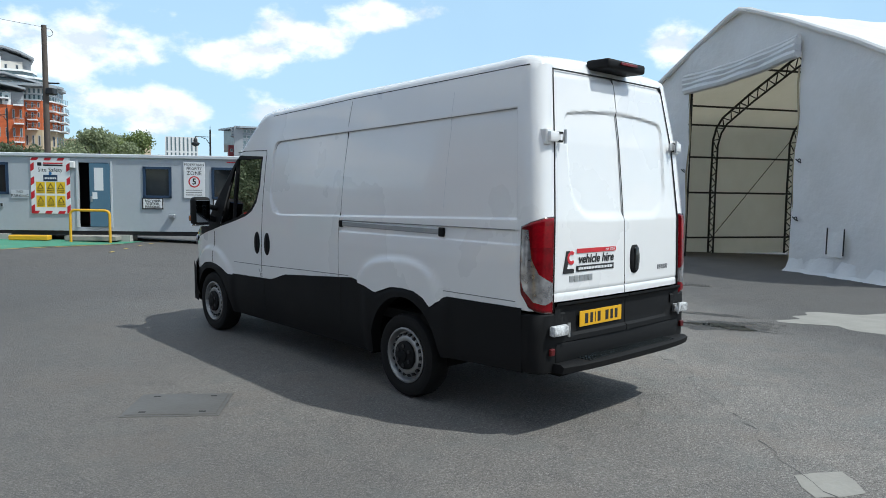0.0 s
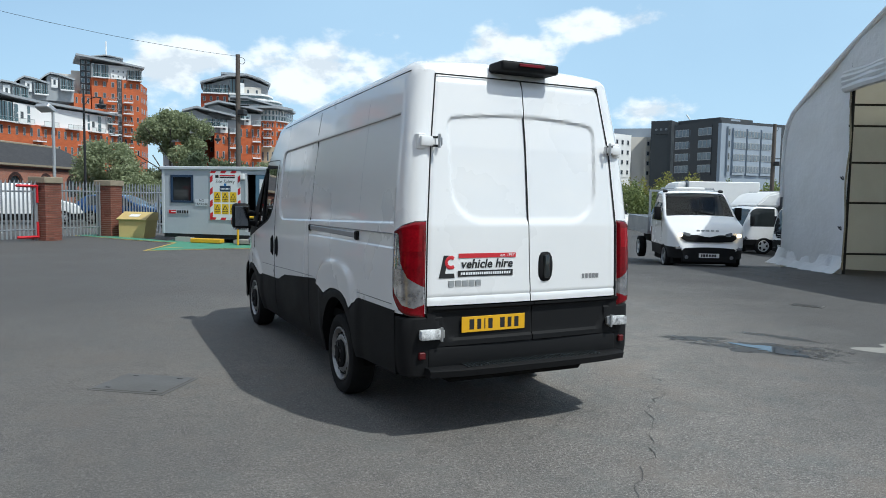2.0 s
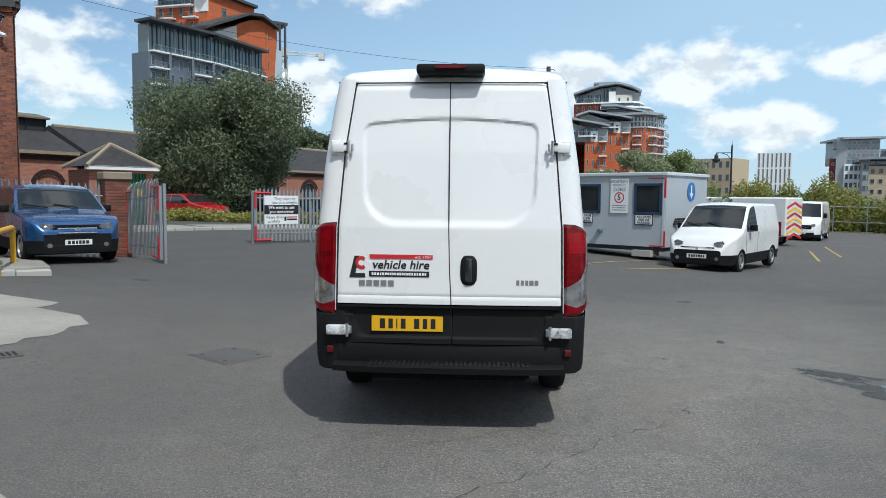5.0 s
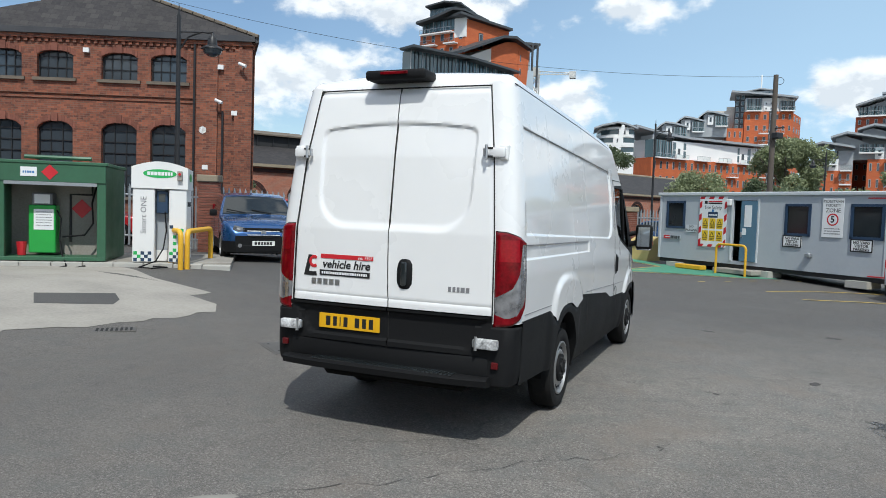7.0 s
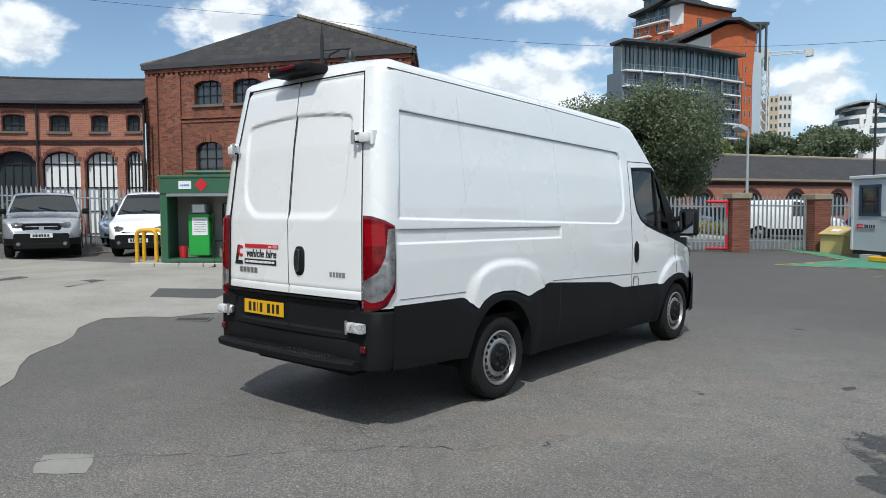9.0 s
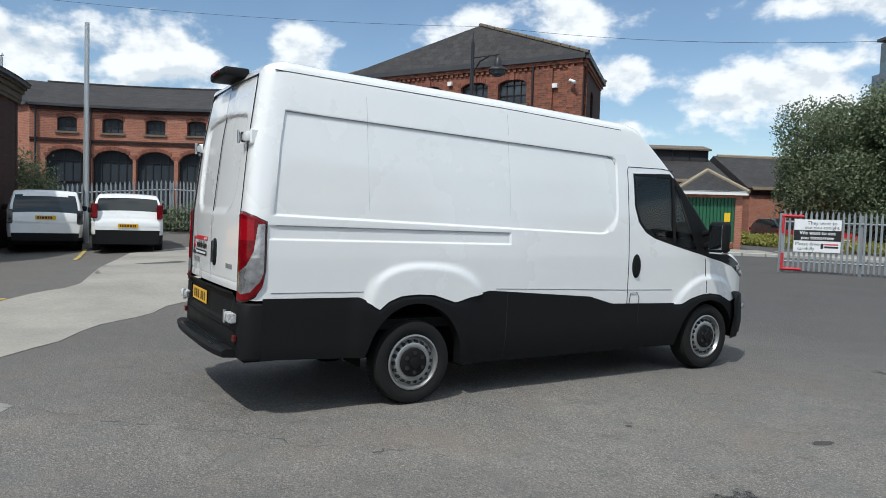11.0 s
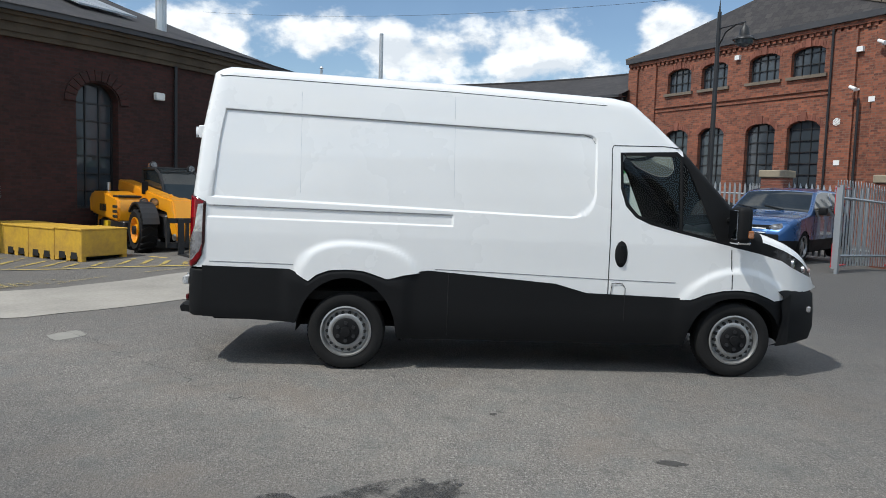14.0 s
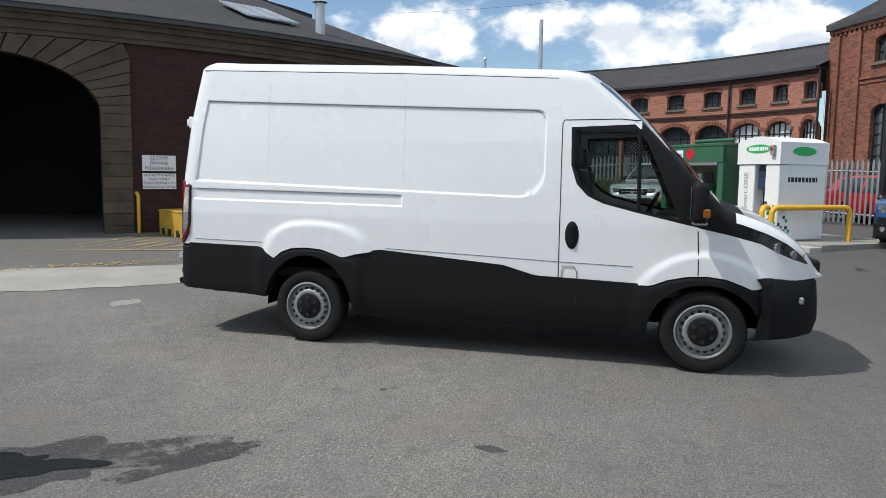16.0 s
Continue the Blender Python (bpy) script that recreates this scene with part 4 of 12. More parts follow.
# ---- curved two-storey range, hollow towards the yard ----
def curved_range():
    base = thing("curved_range", pose(0, 0, 0), "curved two-storey brick range with arched doorways and slate roof", "building")
    c, r = (-11.242, -7.303), 21.158
    f, n = round_wall(c, r, 127.4, 166.3, out=-1)
    z0, ze = -0.3, 5.95
    ops = []
    for u, hw, ha in ((0.39, 0.29, 0.38), (1.77, 0.355, 0.66), (3.36, 0.405, 0.77), (5.11, 0.44, 0.80), (7.0, 0.45, 0.86), (8.92, 0.46, 0.88), (10.84, 0.47, 0.90), (12.82, 0.42, 0.90)):
        ops.append((u - hw, u + hw, 4.8, 5.48, 0.12))
        ops.append((u - ha, u + ha, 0.6, 4.0, 0.5))
    part("wall", wall_bm(f, n, z0, ze, ops, 0.3, step=1.0), BRICK_BRIGHT, base, uv=False)
    for i, o in enumerate(ops):
        if i % 2 == 0:
            window_in(base, f, o, 3, 2, 0.22, IRON, WINGLASS)
            part("window_sill", strip(bmesh.new(), f, o[0] - 0.08, o[1] + 0.08, o[2] - 0.09, o[2], 0.07), STONE_DARK, base)
        else:
            white = (i // 2) in (0, 1, 2)
            window_in(base, f, o, 5, 3, 0.28, IRON, RENDER_WHITE if white else WINGLASS, 0.06, "doorway_screen")
        k = 11
        for q in range(k):
            a, b = o[0] - 0.06 + (o[1] - o[0] + 0.12) * q / k + 0.006, o[0] - 0.06 + (o[1] - o[0] + 0.12) * (q + 1) / k - 0.006
            m = min(max((a + b) / 2, o[0]), o[1])
            part("arch_brick", strip(bmesh.new(), f, a, b, top_of(o, m) + 0.01, top_of(o, m) + 0.17, 0.02, 9), BRICK_PIECE, base)
    for z, h, d in ((4.38, 0.08, 0.06), (4.28, 0.06, 0.03), (5.74, 0.16, 0.1)):
        part("string_course", strip(bmesh.new(), f, 0, n, z, z + h, d), BRICK_OLD, base)
    part("gutter", strip(bmesh.new(), f, 0, n, 5.9, 6.02, 0.24), LEAD, base)
    for u in (-0.1, 4.2, 11.78, 14.1):
        part("drainpipe", rod(bmesh.new(), f(u, 0.2, 0.1), f(u, 5.85, 0.1), 0.045, 8), IRON, base)
    bm = bmesh.new()
    k = 60
    lo = [bm.verts.new(f(n * i / k, 5.96, 0.26)) for i in range(k + 1)]
    hi = [bm.verts.new(f(n * i / k, 7.48, -3.4)) for i in range(k + 1)]
    bk = [bm.verts.new(f(n * i / k, 5.96, -7.0)) for i in range(k + 1)]
    # the far end is hipped over a wall that runs back at an angle
    end = f(n, 0, 0)
    hi[-1].co, bk[-1].co = end + Vector((-3.3, -0.1, 7.48)), end + Vector((-5.6, -2.3, 5.96))
    bm.faces.new((lo[-1], hi[-1], bk[-1]))
    uvl = bm.loops.layers.uv.verify()
    for a, b, va, vb in ((lo, hi, 0, 4), (hi, bk, 4, 8.5)):
        for i in range(k):
            fc = bm.faces.new((a[i], a[i + 1], b[i + 1], b[i]))
            for l, t in zip(fc.loops, ((n * i / k, va), (n * (i + 1) / k, va), (n * (i + 1) / k, vb), (n * i / k, vb))):
                l[uvl].uv = t
    part("roof", bm, SLATE, base, uv=False)
    for i in range(k):
        part("ridge_tile", rod(bmesh.new(), f(n * i / k, 7.5, -3.4), f(n * (i + 0.93) / k, 7.5, -3.4), 0.06, 6), SLATE, base)
    g, gn = straight(end + Vector((-5.6, -2.3, 0)), end)
    part("end_wall", wall_bm(g, gn, z0, ze, []), BRICK_BRIGHT, base, uv=False)
    part("gutter", strip(bmesh.new(), g, 0, gn, 5.9, 6.02, 0.2, 99), LEAD, base)


curved_range()


# ---- the great round shed, in shade towards the yard, the shade also put into its colours ----
ROUND_C, ROUND_R = (-26.3, -28.4), 26.0


def round_shed():
    base = thing("roundhouse", pose(0, 0, 0), "dark sooty brick roundhouse with stone arch and slate roof", "building")
    f, n = round_wall(ROUND_C, ROUND_R, 5, 80.5)
    z0, ze = -0.5, 5.2

    def u_at(x, y):
        return (math.degrees(math.atan2(y - ROUND_C[1], x - ROUND_C[0])) - 5) * math.pi / 180 * ROUND_R
    uj = u_at(-8.0, -9.95)
    big = (uj - 5.2, uj, -0.4, 4.35, 1.35)
    wins = [(21.75, 22.85, 0.9, 4.0, 0.5), (26.72, 27.62, 1.2, 3.85, 0.42), (28.75, 29.8, 0.1, 3.9, 0.48)]
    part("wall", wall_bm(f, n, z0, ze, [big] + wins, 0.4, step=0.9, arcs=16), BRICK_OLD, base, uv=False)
    for o in wins:
        window_in(base, f, o, 3, 6, 0.3, IRON, WINGLASS, 0.05)
        for q in range(13):
            a = math.pi * q / 13
            a2 = math.pi * (q + 0.9) / 13
            c = (o[0] + o[1]) / 2
            hw = (o[1] - o[0]) / 2
            pts = [f(c - math.cos(t) * (hw + rr), o[3] - o[4] + math.sin(t) * (o[4] + rr), 0.05) for t, rr in ((a, 0.04), (a2, 0.04), (a2, 0.3), (a, 0.3))]
            part("arch_brick", prism(bmesh.new(), pts, f(c, 0, -0.04) - f(c, 0, 0)), BRICK_OLD, base)
    # stone surround of the great arch: jamb blocks and voussoirs
    for i in range(11):
        zz = -0.4 + i * 0.31
        part("jamb_stone", strip(bmesh.new(), f, uj, uj + 0.69, zz, zz + 0.297, 0.07, 9), STONE_DIM, base)
        part("jamb_stone", strip(bmesh.new(), f, big[0] - 0.69, big[0], zz, zz + 0.297, 0.07, 9), STONE_DIM, base)
    c = (big[0] + big[1]) / 2
    rad = (big[1] - big[0]) / 2
    for q in range(23):
        a, a2 = math.pi * q / 23 + 0.006, math.pi * (q + 1) / 23 - 0.006
        v = []
        bm = bmesh.new()
        for d in (0.0, 0.08):
            for t, out in ((a, 0), (a2, 0), (a2, 1), (a, 1)):
                du, dz = -math.cos(t), math.sin(t)
                # the outer ends are cut square to the frame of the arch
                k = min((rad + 0.69) / max(1e-3, abs(du) * rad), 1.72 / max(1e-3, dz * 1.35)) if out else 1.0
                v.append(bm.verts.new(f(c + du * rad * k, 3.0 + dz * 1.35 * k, d)))
        for i4 in ((4, 5, 6, 7), (0, 1, 5, 4), (1, 2, 6, 5), (2, 3, 7, 6), (3, 0, 4, 7)):
            bm.faces.new([v[j] for j in i4])
        part("arch_stone", bm, STONE_DIM, base)
    for za, zb, d in ((4.74, 4.86, 0.09), (4.86, 5.06, 0.13), (5.06, 5.2, 0.2), (5.2, 5.28, 0.28)):
        part("cornice", strip(bmesh.new(), f, 0, n, za, zb, d, 1), STONE_DIM, base)
    part("gutter", strip(bmesh.new(), f, 0, n, 5.28, 5.42, 0.38, 1), LEAD, base)
    part("drainpipe", rod(bmesh.new(), f(24.55, -0.3, 0.08), f(24.55, 4.75, 0.08), 0.05, 8), IRON, base)
    # near-black hall behind the arch, its darkness put into the colour, closed at the back
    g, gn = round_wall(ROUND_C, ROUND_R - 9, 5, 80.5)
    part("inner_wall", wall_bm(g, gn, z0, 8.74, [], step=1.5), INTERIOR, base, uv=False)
    # unseen end wall, added to shut the sky out of the arch
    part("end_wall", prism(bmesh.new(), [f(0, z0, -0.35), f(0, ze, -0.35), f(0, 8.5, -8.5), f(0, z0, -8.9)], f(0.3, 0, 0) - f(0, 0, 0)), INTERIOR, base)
    bm = bmesh.new()
    k = 60
    uvl = bm.loops.layers.uv.verify()
    rings = [[bm.verts.new(f(n * i / k, 5.4 + (z - 5.4) * min(1, (1 - i / k) * n / 6), d)) for i in range(k + 1)] for z, d in ((5.4, 0.42), (8.6, -8.5), (8.7, -9.0), (10.4, -9.2), (12.4, -16))]
    for q, (a, b) in enumerate(zip(rings, rings[1:])):
        for i in range(k):
            fc = bm.faces.new((a[i], a[i + 1], b[i + 1], b[i]))
            for l, t in zip(fc.loops, ((i, q * 9), (i + 1, q * 9), (i + 1, q * 9 + 9), (i, q * 9 + 9))):
                l[uvl].uv = (t[0] * n / k, t[1])
    part("roof", bm, SLATE, base, uv=False)
    for i in range(3):
        ua = 22.6 + i * 0.62
        part("skylight", prism(bmesh.new(), [f(ua, 6.12, -1.3), f(ua + 0.56, 6.12, -1.3), f(ua + 0.56, 6.88, -3.4), f(ua, 6.88, -3.4)], (0, 0, 0.05)), SKYROOF, base)
    for u, d, h, rr in ((24.9, -0.9, 6.75, 0.15), (n - 0.4, -0.4, 6.2, 0.05)):
        p = f(u, 5.3, d)
        bm = rod(bmesh.new(), p, (p.x, p.y, h), rr, 12)
        rod(bm, (p.x, p.y, h + 0.05), (p.x, p.y, h + 0.13), rr * 1.6, 12, rr * 0.5)
        rod(bm, (p.x, p.y, h - 0.02), (p.x, p.y, h + 0.06), rr * 0.5, 8)
        part("flue", bm, ZINC, base)
    h, hn = straight(f(n, 0, 0), f(n, 0, -9.0))
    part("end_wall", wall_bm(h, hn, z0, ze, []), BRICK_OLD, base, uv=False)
    return f, u_at


round_f, round_u = round_shed()


# ---- long low brick range behind the gates ----
def low_range(p0, p1, bays, label, ze=3.9, zr=6.4, z0=-0.6, first=None, blind=False):
    base = thing("low_range", pose(0, 0, 0), label, "building")
    f, n = straight(p0, p1)
    w = n / bays if first is None else 5.25
    first = w / 2 if first is None else first
    hw = 0.8 if blind else 0.95
    ops = [(w * i + first - hw, w * i + first + hw, 0.8, 2.88, hw - 0.1) for i in range(bays)]
    part("wall", wall_bm(f, n, z0, ze, ops, 0.2), BRICK_LOW, base, uv=False)
    for o in ops:
        if blind:
            window_in(base, f, o, 1, 1, 0.1, BRICK_LOW, BRICK_LOW, 0.02, "blind_recess")
        else:
            window_in(base, f, o, 4, 3, 0.15, IRON, WINGLASS, 0.05)
        c = (o[0] + o[1]) / 2
        for q in range(11):
            a, a2 = math.pi * q / 11, math.pi * (q + 0.93) / 11
            pts = [f(c - math.cos(t) * rr, o[3] - hw + 0.1 + math.sin(t) * rr * 0.95, 0.04) for t, rr in ((a, hw + 0.02), (a2, hw + 0.02), (a2, hw + 0.32), (a, hw + 0.32))]
            part("arch_brick", prism(bmesh.new(), pts, f(c, 0, -0.03) - f(c, 0, 0)), BRICK_OLD, base)
    part("cornice", strip(bmesh.new(), f, 0, n, ze - 0.45, ze - 0.2, 0.1, 99), BRICK_OLD, base)
    part("gutter", strip(bmesh.new(), f, 0, n, ze - 0.1, ze + 0.1, 0.35, 99), STONE_PLAIN, base)
    bm = bmesh.new()
    a, b, c, d = f(-0.3, ze, 0.35), f(n + 0.3, ze, 0.35), f(n + 0.3, zr, -5), f(-0.3, zr, -5)
    e, g = f(n + 0.3, ze, -10), f(-0.3, ze, -10)
    v = [bm.verts.new(p) for p in (a, b, c, d, e, g)]
    bm.faces.new((v[0], v[1], v[2], v[3])); bm.faces.new((v[3], v[2], v[4], v[5])); bm.faces.new((v[1], v[4], v[2])); bm.faces.new((v[0], v[3], v[5]))
    part("roof", bm, SLATE, base)
    part("ridge", rod(bmesh.new(), f(0, zr, -5), f(n, zr, -5), 0.14, 6), STONE_PLAIN, base)
    if blind:
        m = facing(f(n / 2, 0, -5), f(0, 0, 1) - f(0, 0, 0))
        part("clerestory", cube(-n / 2, n / 2, zr - 0.5, zr + 0.28, -1.3, 1.3), INTERIOR, base, m=m)
        for k in range(13):
            x = -n / 2 + n * k / 12
            part("clerestory_post", cube(x - 0.05, x + 0.05, zr - 0.5, zr + 0.28, 1.3, 1.36), IRON, base, m=m)
        part("clerestory_roof", prism(bmesh.new(), [(-n / 2 - 0.2, zr + 0.26, 1.6), (-n / 2 - 0.2, zr + 0.36, 1.6), (-n / 2 - 0.2, zr + 0.72, 0.0), (-n / 2 - 0.2, zr + 0.26, -1.6)], (n + 0.4, 0, 0)), STONE_DARK, base, m=m)
    for (q0, q1) in ((f(n, 0, 0), f(n, 0, -10)), (f(n, 0, -10), f(0, 0, -10)), (f(0, 0, -10), f(0, 0, 0))):
        h, hn = straight(q0, q1)
        part("wall", wall_bm(h, hn, z0, ze, []), BRICK_LOW, base, uv=False)
    return f, n


low_range((-33, 25), (-25.6, 37.8), 4, "low brick range with arched recesses beside the brick hall", 4.25, 6.35, blind=True)
low_range((-24.9, 39.3), (-1.5, 88.0), 10, "long low brick range with arched windows and slate roof", first=5.3)


# ---- white framed tent ----
TENT_P, TENT_T = Vector((13.63, 5.56, 0)), Vector((0.459, 0.888, 0))
TENT_N = Vector((-0.888, 0.459, 0))
TENT_PROFILE = [(3.35, -0.35), (3.38, 1.8), (3.36, 3.45), (3.2, 3.85), (2.9, 4.15), (1.66, 4.75), (0, 5.45), (-1.5, 6.03), (-1.9, 6.13), (-2.3, 6.03), (-3.8, 5.45), (-5.46, 4.75), (-6.7, 4.15), (-7.0, 3.85), (-7.16, 3.45), (-7.18, 1.8), (-7.15, -0.35)]


def tent():
    base = thing("storage_tent", pose(0, 0, 0), "white fabric storage tent on steel trusses, one door open", "tent")

    def q(u, z, d=0.0):
        return TENT_P + TENT_T * u + Vector((0, 0, z)) - TENT_N * d
    dz = -0.15
    # front gable with the doorway left open
    bm = bmesh.new()
    prof = [(u, z) for u, z in TENT_PROFILE]
    us = sorted({p[0] for p in prof} | {0.0, -4.0, -2.0})
    us = sorted(set(us + [i * 0.5 - 7 for i in range(21)]))

    def top(u):
        ps = sorted(prof[2:-2])
        return float(np.interp(u, [p[0] for p in ps], [p[1] for p in ps]))
    for a, b in zip(us, us[1:]):
        if b - a < 1e-3 or a < -7.16 or b > 3.36:
            continue
        inside = -4.0 <= (a + b) / 2 <= 0.0
        la, lb = (4.4 - a * 0.09 * 1, 4.4 - b * 0.09) if inside else (dz, dz)
        k = 6
        for i in range(k):
            za, zb = la + (top(a) - la) * i / k, lb + (top(b) - lb) * i / k
            zc, zd = lb + (top(b) - lb) * (i + 1) / k, la + (top(a) - la) * (i + 1) / k
            wv = lambda u, z: 0.03 * math.sin(u * 2.3 + z) + 0.02 * math.sin(z * 3.1 - u)
            bm.faces.new([bm.verts.new(q(u, z, wv(u, z))) for u, z in ((a, za), (b, zb), (b, zc), (a, zd))])
    bmesh.ops.remove_doubles(bm, verts=bm.verts, dist=0.001)
    part("gable", bm, TENT, base, smooth=True)
    # roof and sides, ribbed by the trusses
    bm = bmesh.new()
    length, k = 14.0, 28
    rows = [[bm.verts.new(q(u, z + 0.03 * math.cos(i * math.pi) * 0.3, length * i / k)) for u, z in prof] for i in range(k + 1)]
    for a, b in zip(rows, rows[1:]):
        for j in range(len(prof) - 1):
            bm.faces.new((a[j], a[j + 1], b[j + 1], b[j]))
    part("cover", bm, TENT, base, smooth=True)
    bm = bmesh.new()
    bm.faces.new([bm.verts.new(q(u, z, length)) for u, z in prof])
    part("end_wall", bm, TENT_TAN, base)
    # beading along the gable edge, and the ground skirts
    bm = bmesh.new()
    tube(bm, [q(u, z, -0.03) for u, z in prof[1:-1]], 0.07, 8)
    part("edge_beading", bm, TENT, base, smooth=True)
    for a, b in ((0.0, 3.55), (-7.3, -4.0)):
        bm = bmesh.new()
        n = 16
        r1 = [bm.verts.new(q(a + (b - a) * i / n, 0.35, 0.02)) for i in range(n + 1)]
        r2 = [bm.verts.new(q(a + (b - a) * i / n, 0.06, -0.05 - 0.05 * math.sin(i * 1.7))) for i in range(n + 1)]
        r3 = [bm.verts.new(q(a + (b - a) * i / n, -0.12, -0.28 - 0.09 * math.sin(i * 2.1))) for i in range(n + 1)]
        for s, t in ((r1, r2), (r2, r3)):
            for i in range(n):
                bm.faces.new((s[i], s[i + 1], t[i + 1], t[i]))
        part("ground_skirt", bm, TENT, base, smooth=True)
    # rolled door, sagging between its ends
    for j, (h, rr) in enumerate(((0.0, 0.11), (0.17, 0.10), (0.31, 0.09), (0.44, 0.06))):
        bm = tube(bmesh.new(), [q(-4.05 + 4.15 * i / 14, 4.42 + 0.31 * (1 - i / 14) + h * 0.8 - 0.09 * math.sin(math.pi * i / 14), -0.12 - 0.03 * math.sin(i * 1.3 + j)) for i in range(15)], rr, 8)
        part("rolled_door", bm, TENT, base, smooth=True)
    for u in (0.0, -4.0):
        part("door_post", rod(bmesh.new(), q(u + (0.1 if u == 0 else -0.1), -0.1, 0.1), q(u + (0.1 if u == 0 else -0.1), 4.7, 0.1), 0.04, 8), IRON, base)
        part("door_hem", tube(bmesh.new(), [q(u + 0.03 * math.sin(i * 1.3), 0.02 + 4.4 * i / 12, 0.02 * math.sin(i * 0.9)) for i in range(13)], 0.022, 6), TENT_TAN, base, smooth=True)
    # lattice trusses and purlins
    inner = [((u + 1.9) * 0.965 - 1.9, z * 0.975 if z > 3 else z) for u, z in prof]
    inn2 = [((u + 1.9) * 0.915 - 1.9, z * 0.925 if z > 3 else z) for u, z in prof]
    for d in (0.25, 3.05, 6.05, 9.05, 12.05, 13.75):
        bm = tube(bmesh.new(), [q(u, z, d) for u, z in inner], 0.035, 6)
        tube(bm, [q(u, z, d) for u, z in inn2], 0.03, 6)
        fine_a, fine_b = [], []
        for (a, b), (a2, b2) in zip(zip(inner, inner[1:]), zip(inn2, inn2[1:])):
            m = max(1, int(math.dist(a, b) / 0.35))
            for i in range(m):
                fine_a.append((a[0] + (b[0] - a[0]) * i / m, a[1] + (b[1] - a[1]) * i / m))
                fine_b.append((a2[0] + (b2[0] - a2[0]) * (i + 0.5) / m, a2[1] + (b2[1] - a2[1]) * (i + 0.5) / m))
        for (a, b, c) in zip(fine_a, fine_b, fine_a[1:]):
            rod(bm, q(*a, d), q(*b, d), 0.018, 5)
            rod(bm, q(*b, d), q(*c, d), 0.018, 5)
        part("truss", bm, IRON, base)
    for u, z in [((uu + 1.9) * 0.955 - 1.9, zz) for uu, zz in ((3.3, 0.2), (3.3, 1.66), (3.3, 2.8), (3.2, 3.82), (2.3, 4.3), (0.3, 5.15), (-1.9, 5.9), (-4.1, 5.15), (-6.1, 4.3), (-7.0, 3.82), (-7.1, 2.8), (-7.1, 1.66), (-7.1, 0.2))]:
        part("purlin", rod(bmesh.new(), q(u, z, 0.1), q(u, z, 13.9), 0.03, 6), IRON, base)
    for z in (1.45, 2.75, 4.1):
        part("purlin", rod(bmesh.new(), q(-7.0, z, 13.6), q(3.2, z, 13.6), 0.035, 6), IRON, base)
    part("bracing_wire", rod(bmesh.new(), q(3.15, 0.25, 3.2), q(3.15, 3.5, 6.1), 0.012, 5), IRON, base)
    part("bracing_wire", rod(bmesh.new(), q(2.0, 0.2, 13.5), q(-3.4, 4.4, 13.5), 0.012, 5), IRON, base)
    # slack pocket hung from two straps, and the laced eyelets of the door
    bm = bmesh.new()
    rows = [[bm.verts.new(q(-5.54 + 0.44 * i / 6, 0.42 + 0.5 * j / 5, -0.055 - 0.05 * math.sin(math.pi * i / 6) * (1 - j / 6))) for i in range(7)] for j in range(6)]
    for a, b in zip(rows, rows[1:]):
        for i in range(6):
            bm.faces.new((a[i], a[i + 1], b[i + 1], b[i]))
    part("fabric_pocket", bm, TENT, base, smooth=True)
    for u in (-5.54, -5.10):
        part("strap", rod(bmesh.new(), q(u, 0.45, -0.065), q(u, 1.0, -0.065), 0.014, 5), IRON, base)
    for u, z in ((0.09, 2.27), (0.06, 1.05), (-4.19, 2.41), (-4.19, 1.15)):
        bm = tube(bmesh.new(), arc(q(u, z, -0.06), 0.035, 0, 340, 10, (TENT_T, Vector((0, 0, 1)))), 0.012, 5)
        tube(bm, [q(u - 0.06, z - 0.05, -0.06), q(u, z - 0.01, -0.09), q(u + 0.09, z + 0.03, -0.07)], 0.014, 5)
        part("eyelet", bm, IRON, base)
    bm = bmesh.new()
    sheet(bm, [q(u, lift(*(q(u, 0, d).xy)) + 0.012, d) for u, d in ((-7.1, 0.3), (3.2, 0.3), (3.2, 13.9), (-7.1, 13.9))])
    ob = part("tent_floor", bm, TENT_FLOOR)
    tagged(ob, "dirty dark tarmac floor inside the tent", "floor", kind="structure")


tent()

# ---- the panel van (rear axle at the origin, nose along +y) ----
VAN_Z = [0.20, 0.35, 0.5, 0.8, 1.2, 1.45, 1.6, 1.9, 2.2, 2.38, 2.5, 2.6]
VAN_X = [0.90, 0.955, 0.985, 0.995, 0.997, 0.985, 0.975, 0.948, 0.908, 0.882, 0.862, 0.842]


def van_x(z):
    return float(np.interp(z, VAN_Z, VAN_X))


def van_roof(y):
    return float(np.interp(y, [-1.3, 0.9, 2.35, 2.52, 2.75, 3.02, 3.27, 3.66, 3.80, 3.98, 4.12, 4.22, 4.30, 4.36, 4.42, 4.46],
                           [2.665, 2.58, 2.505, 2.47, 2.27, 2.02, 1.75, 1.345, 1.305, 1.24, 1.17, 1.10, 1.02, 0.935, 0.86, 0.81]))


def van_taper(y):
    return float(np.interp(y, [3.3, 3.7, 3.9, 4.05, 4.18, 4.28, 4.37, 4.46], [1, 0.985, 0.96, 0.925, 0.87, 0.80, 0.71, 0.6]))


def van_crown(y):
    return float(np.interp(y, [-1.3, 2.4, 2.7, 3.4, 3.72, 3.95, 4.46], [0.032, 0.032, 0.10, 0.11, 0.06, 0.06, 0.03]))


def van_rear(z):
    """y of the rear plane."""
    return float(np.interp(z, [0.3, 0.9, 1.5, 2.05, 2.6], [-1.40, -1.39, -1.375, -1.315, -1.22]))


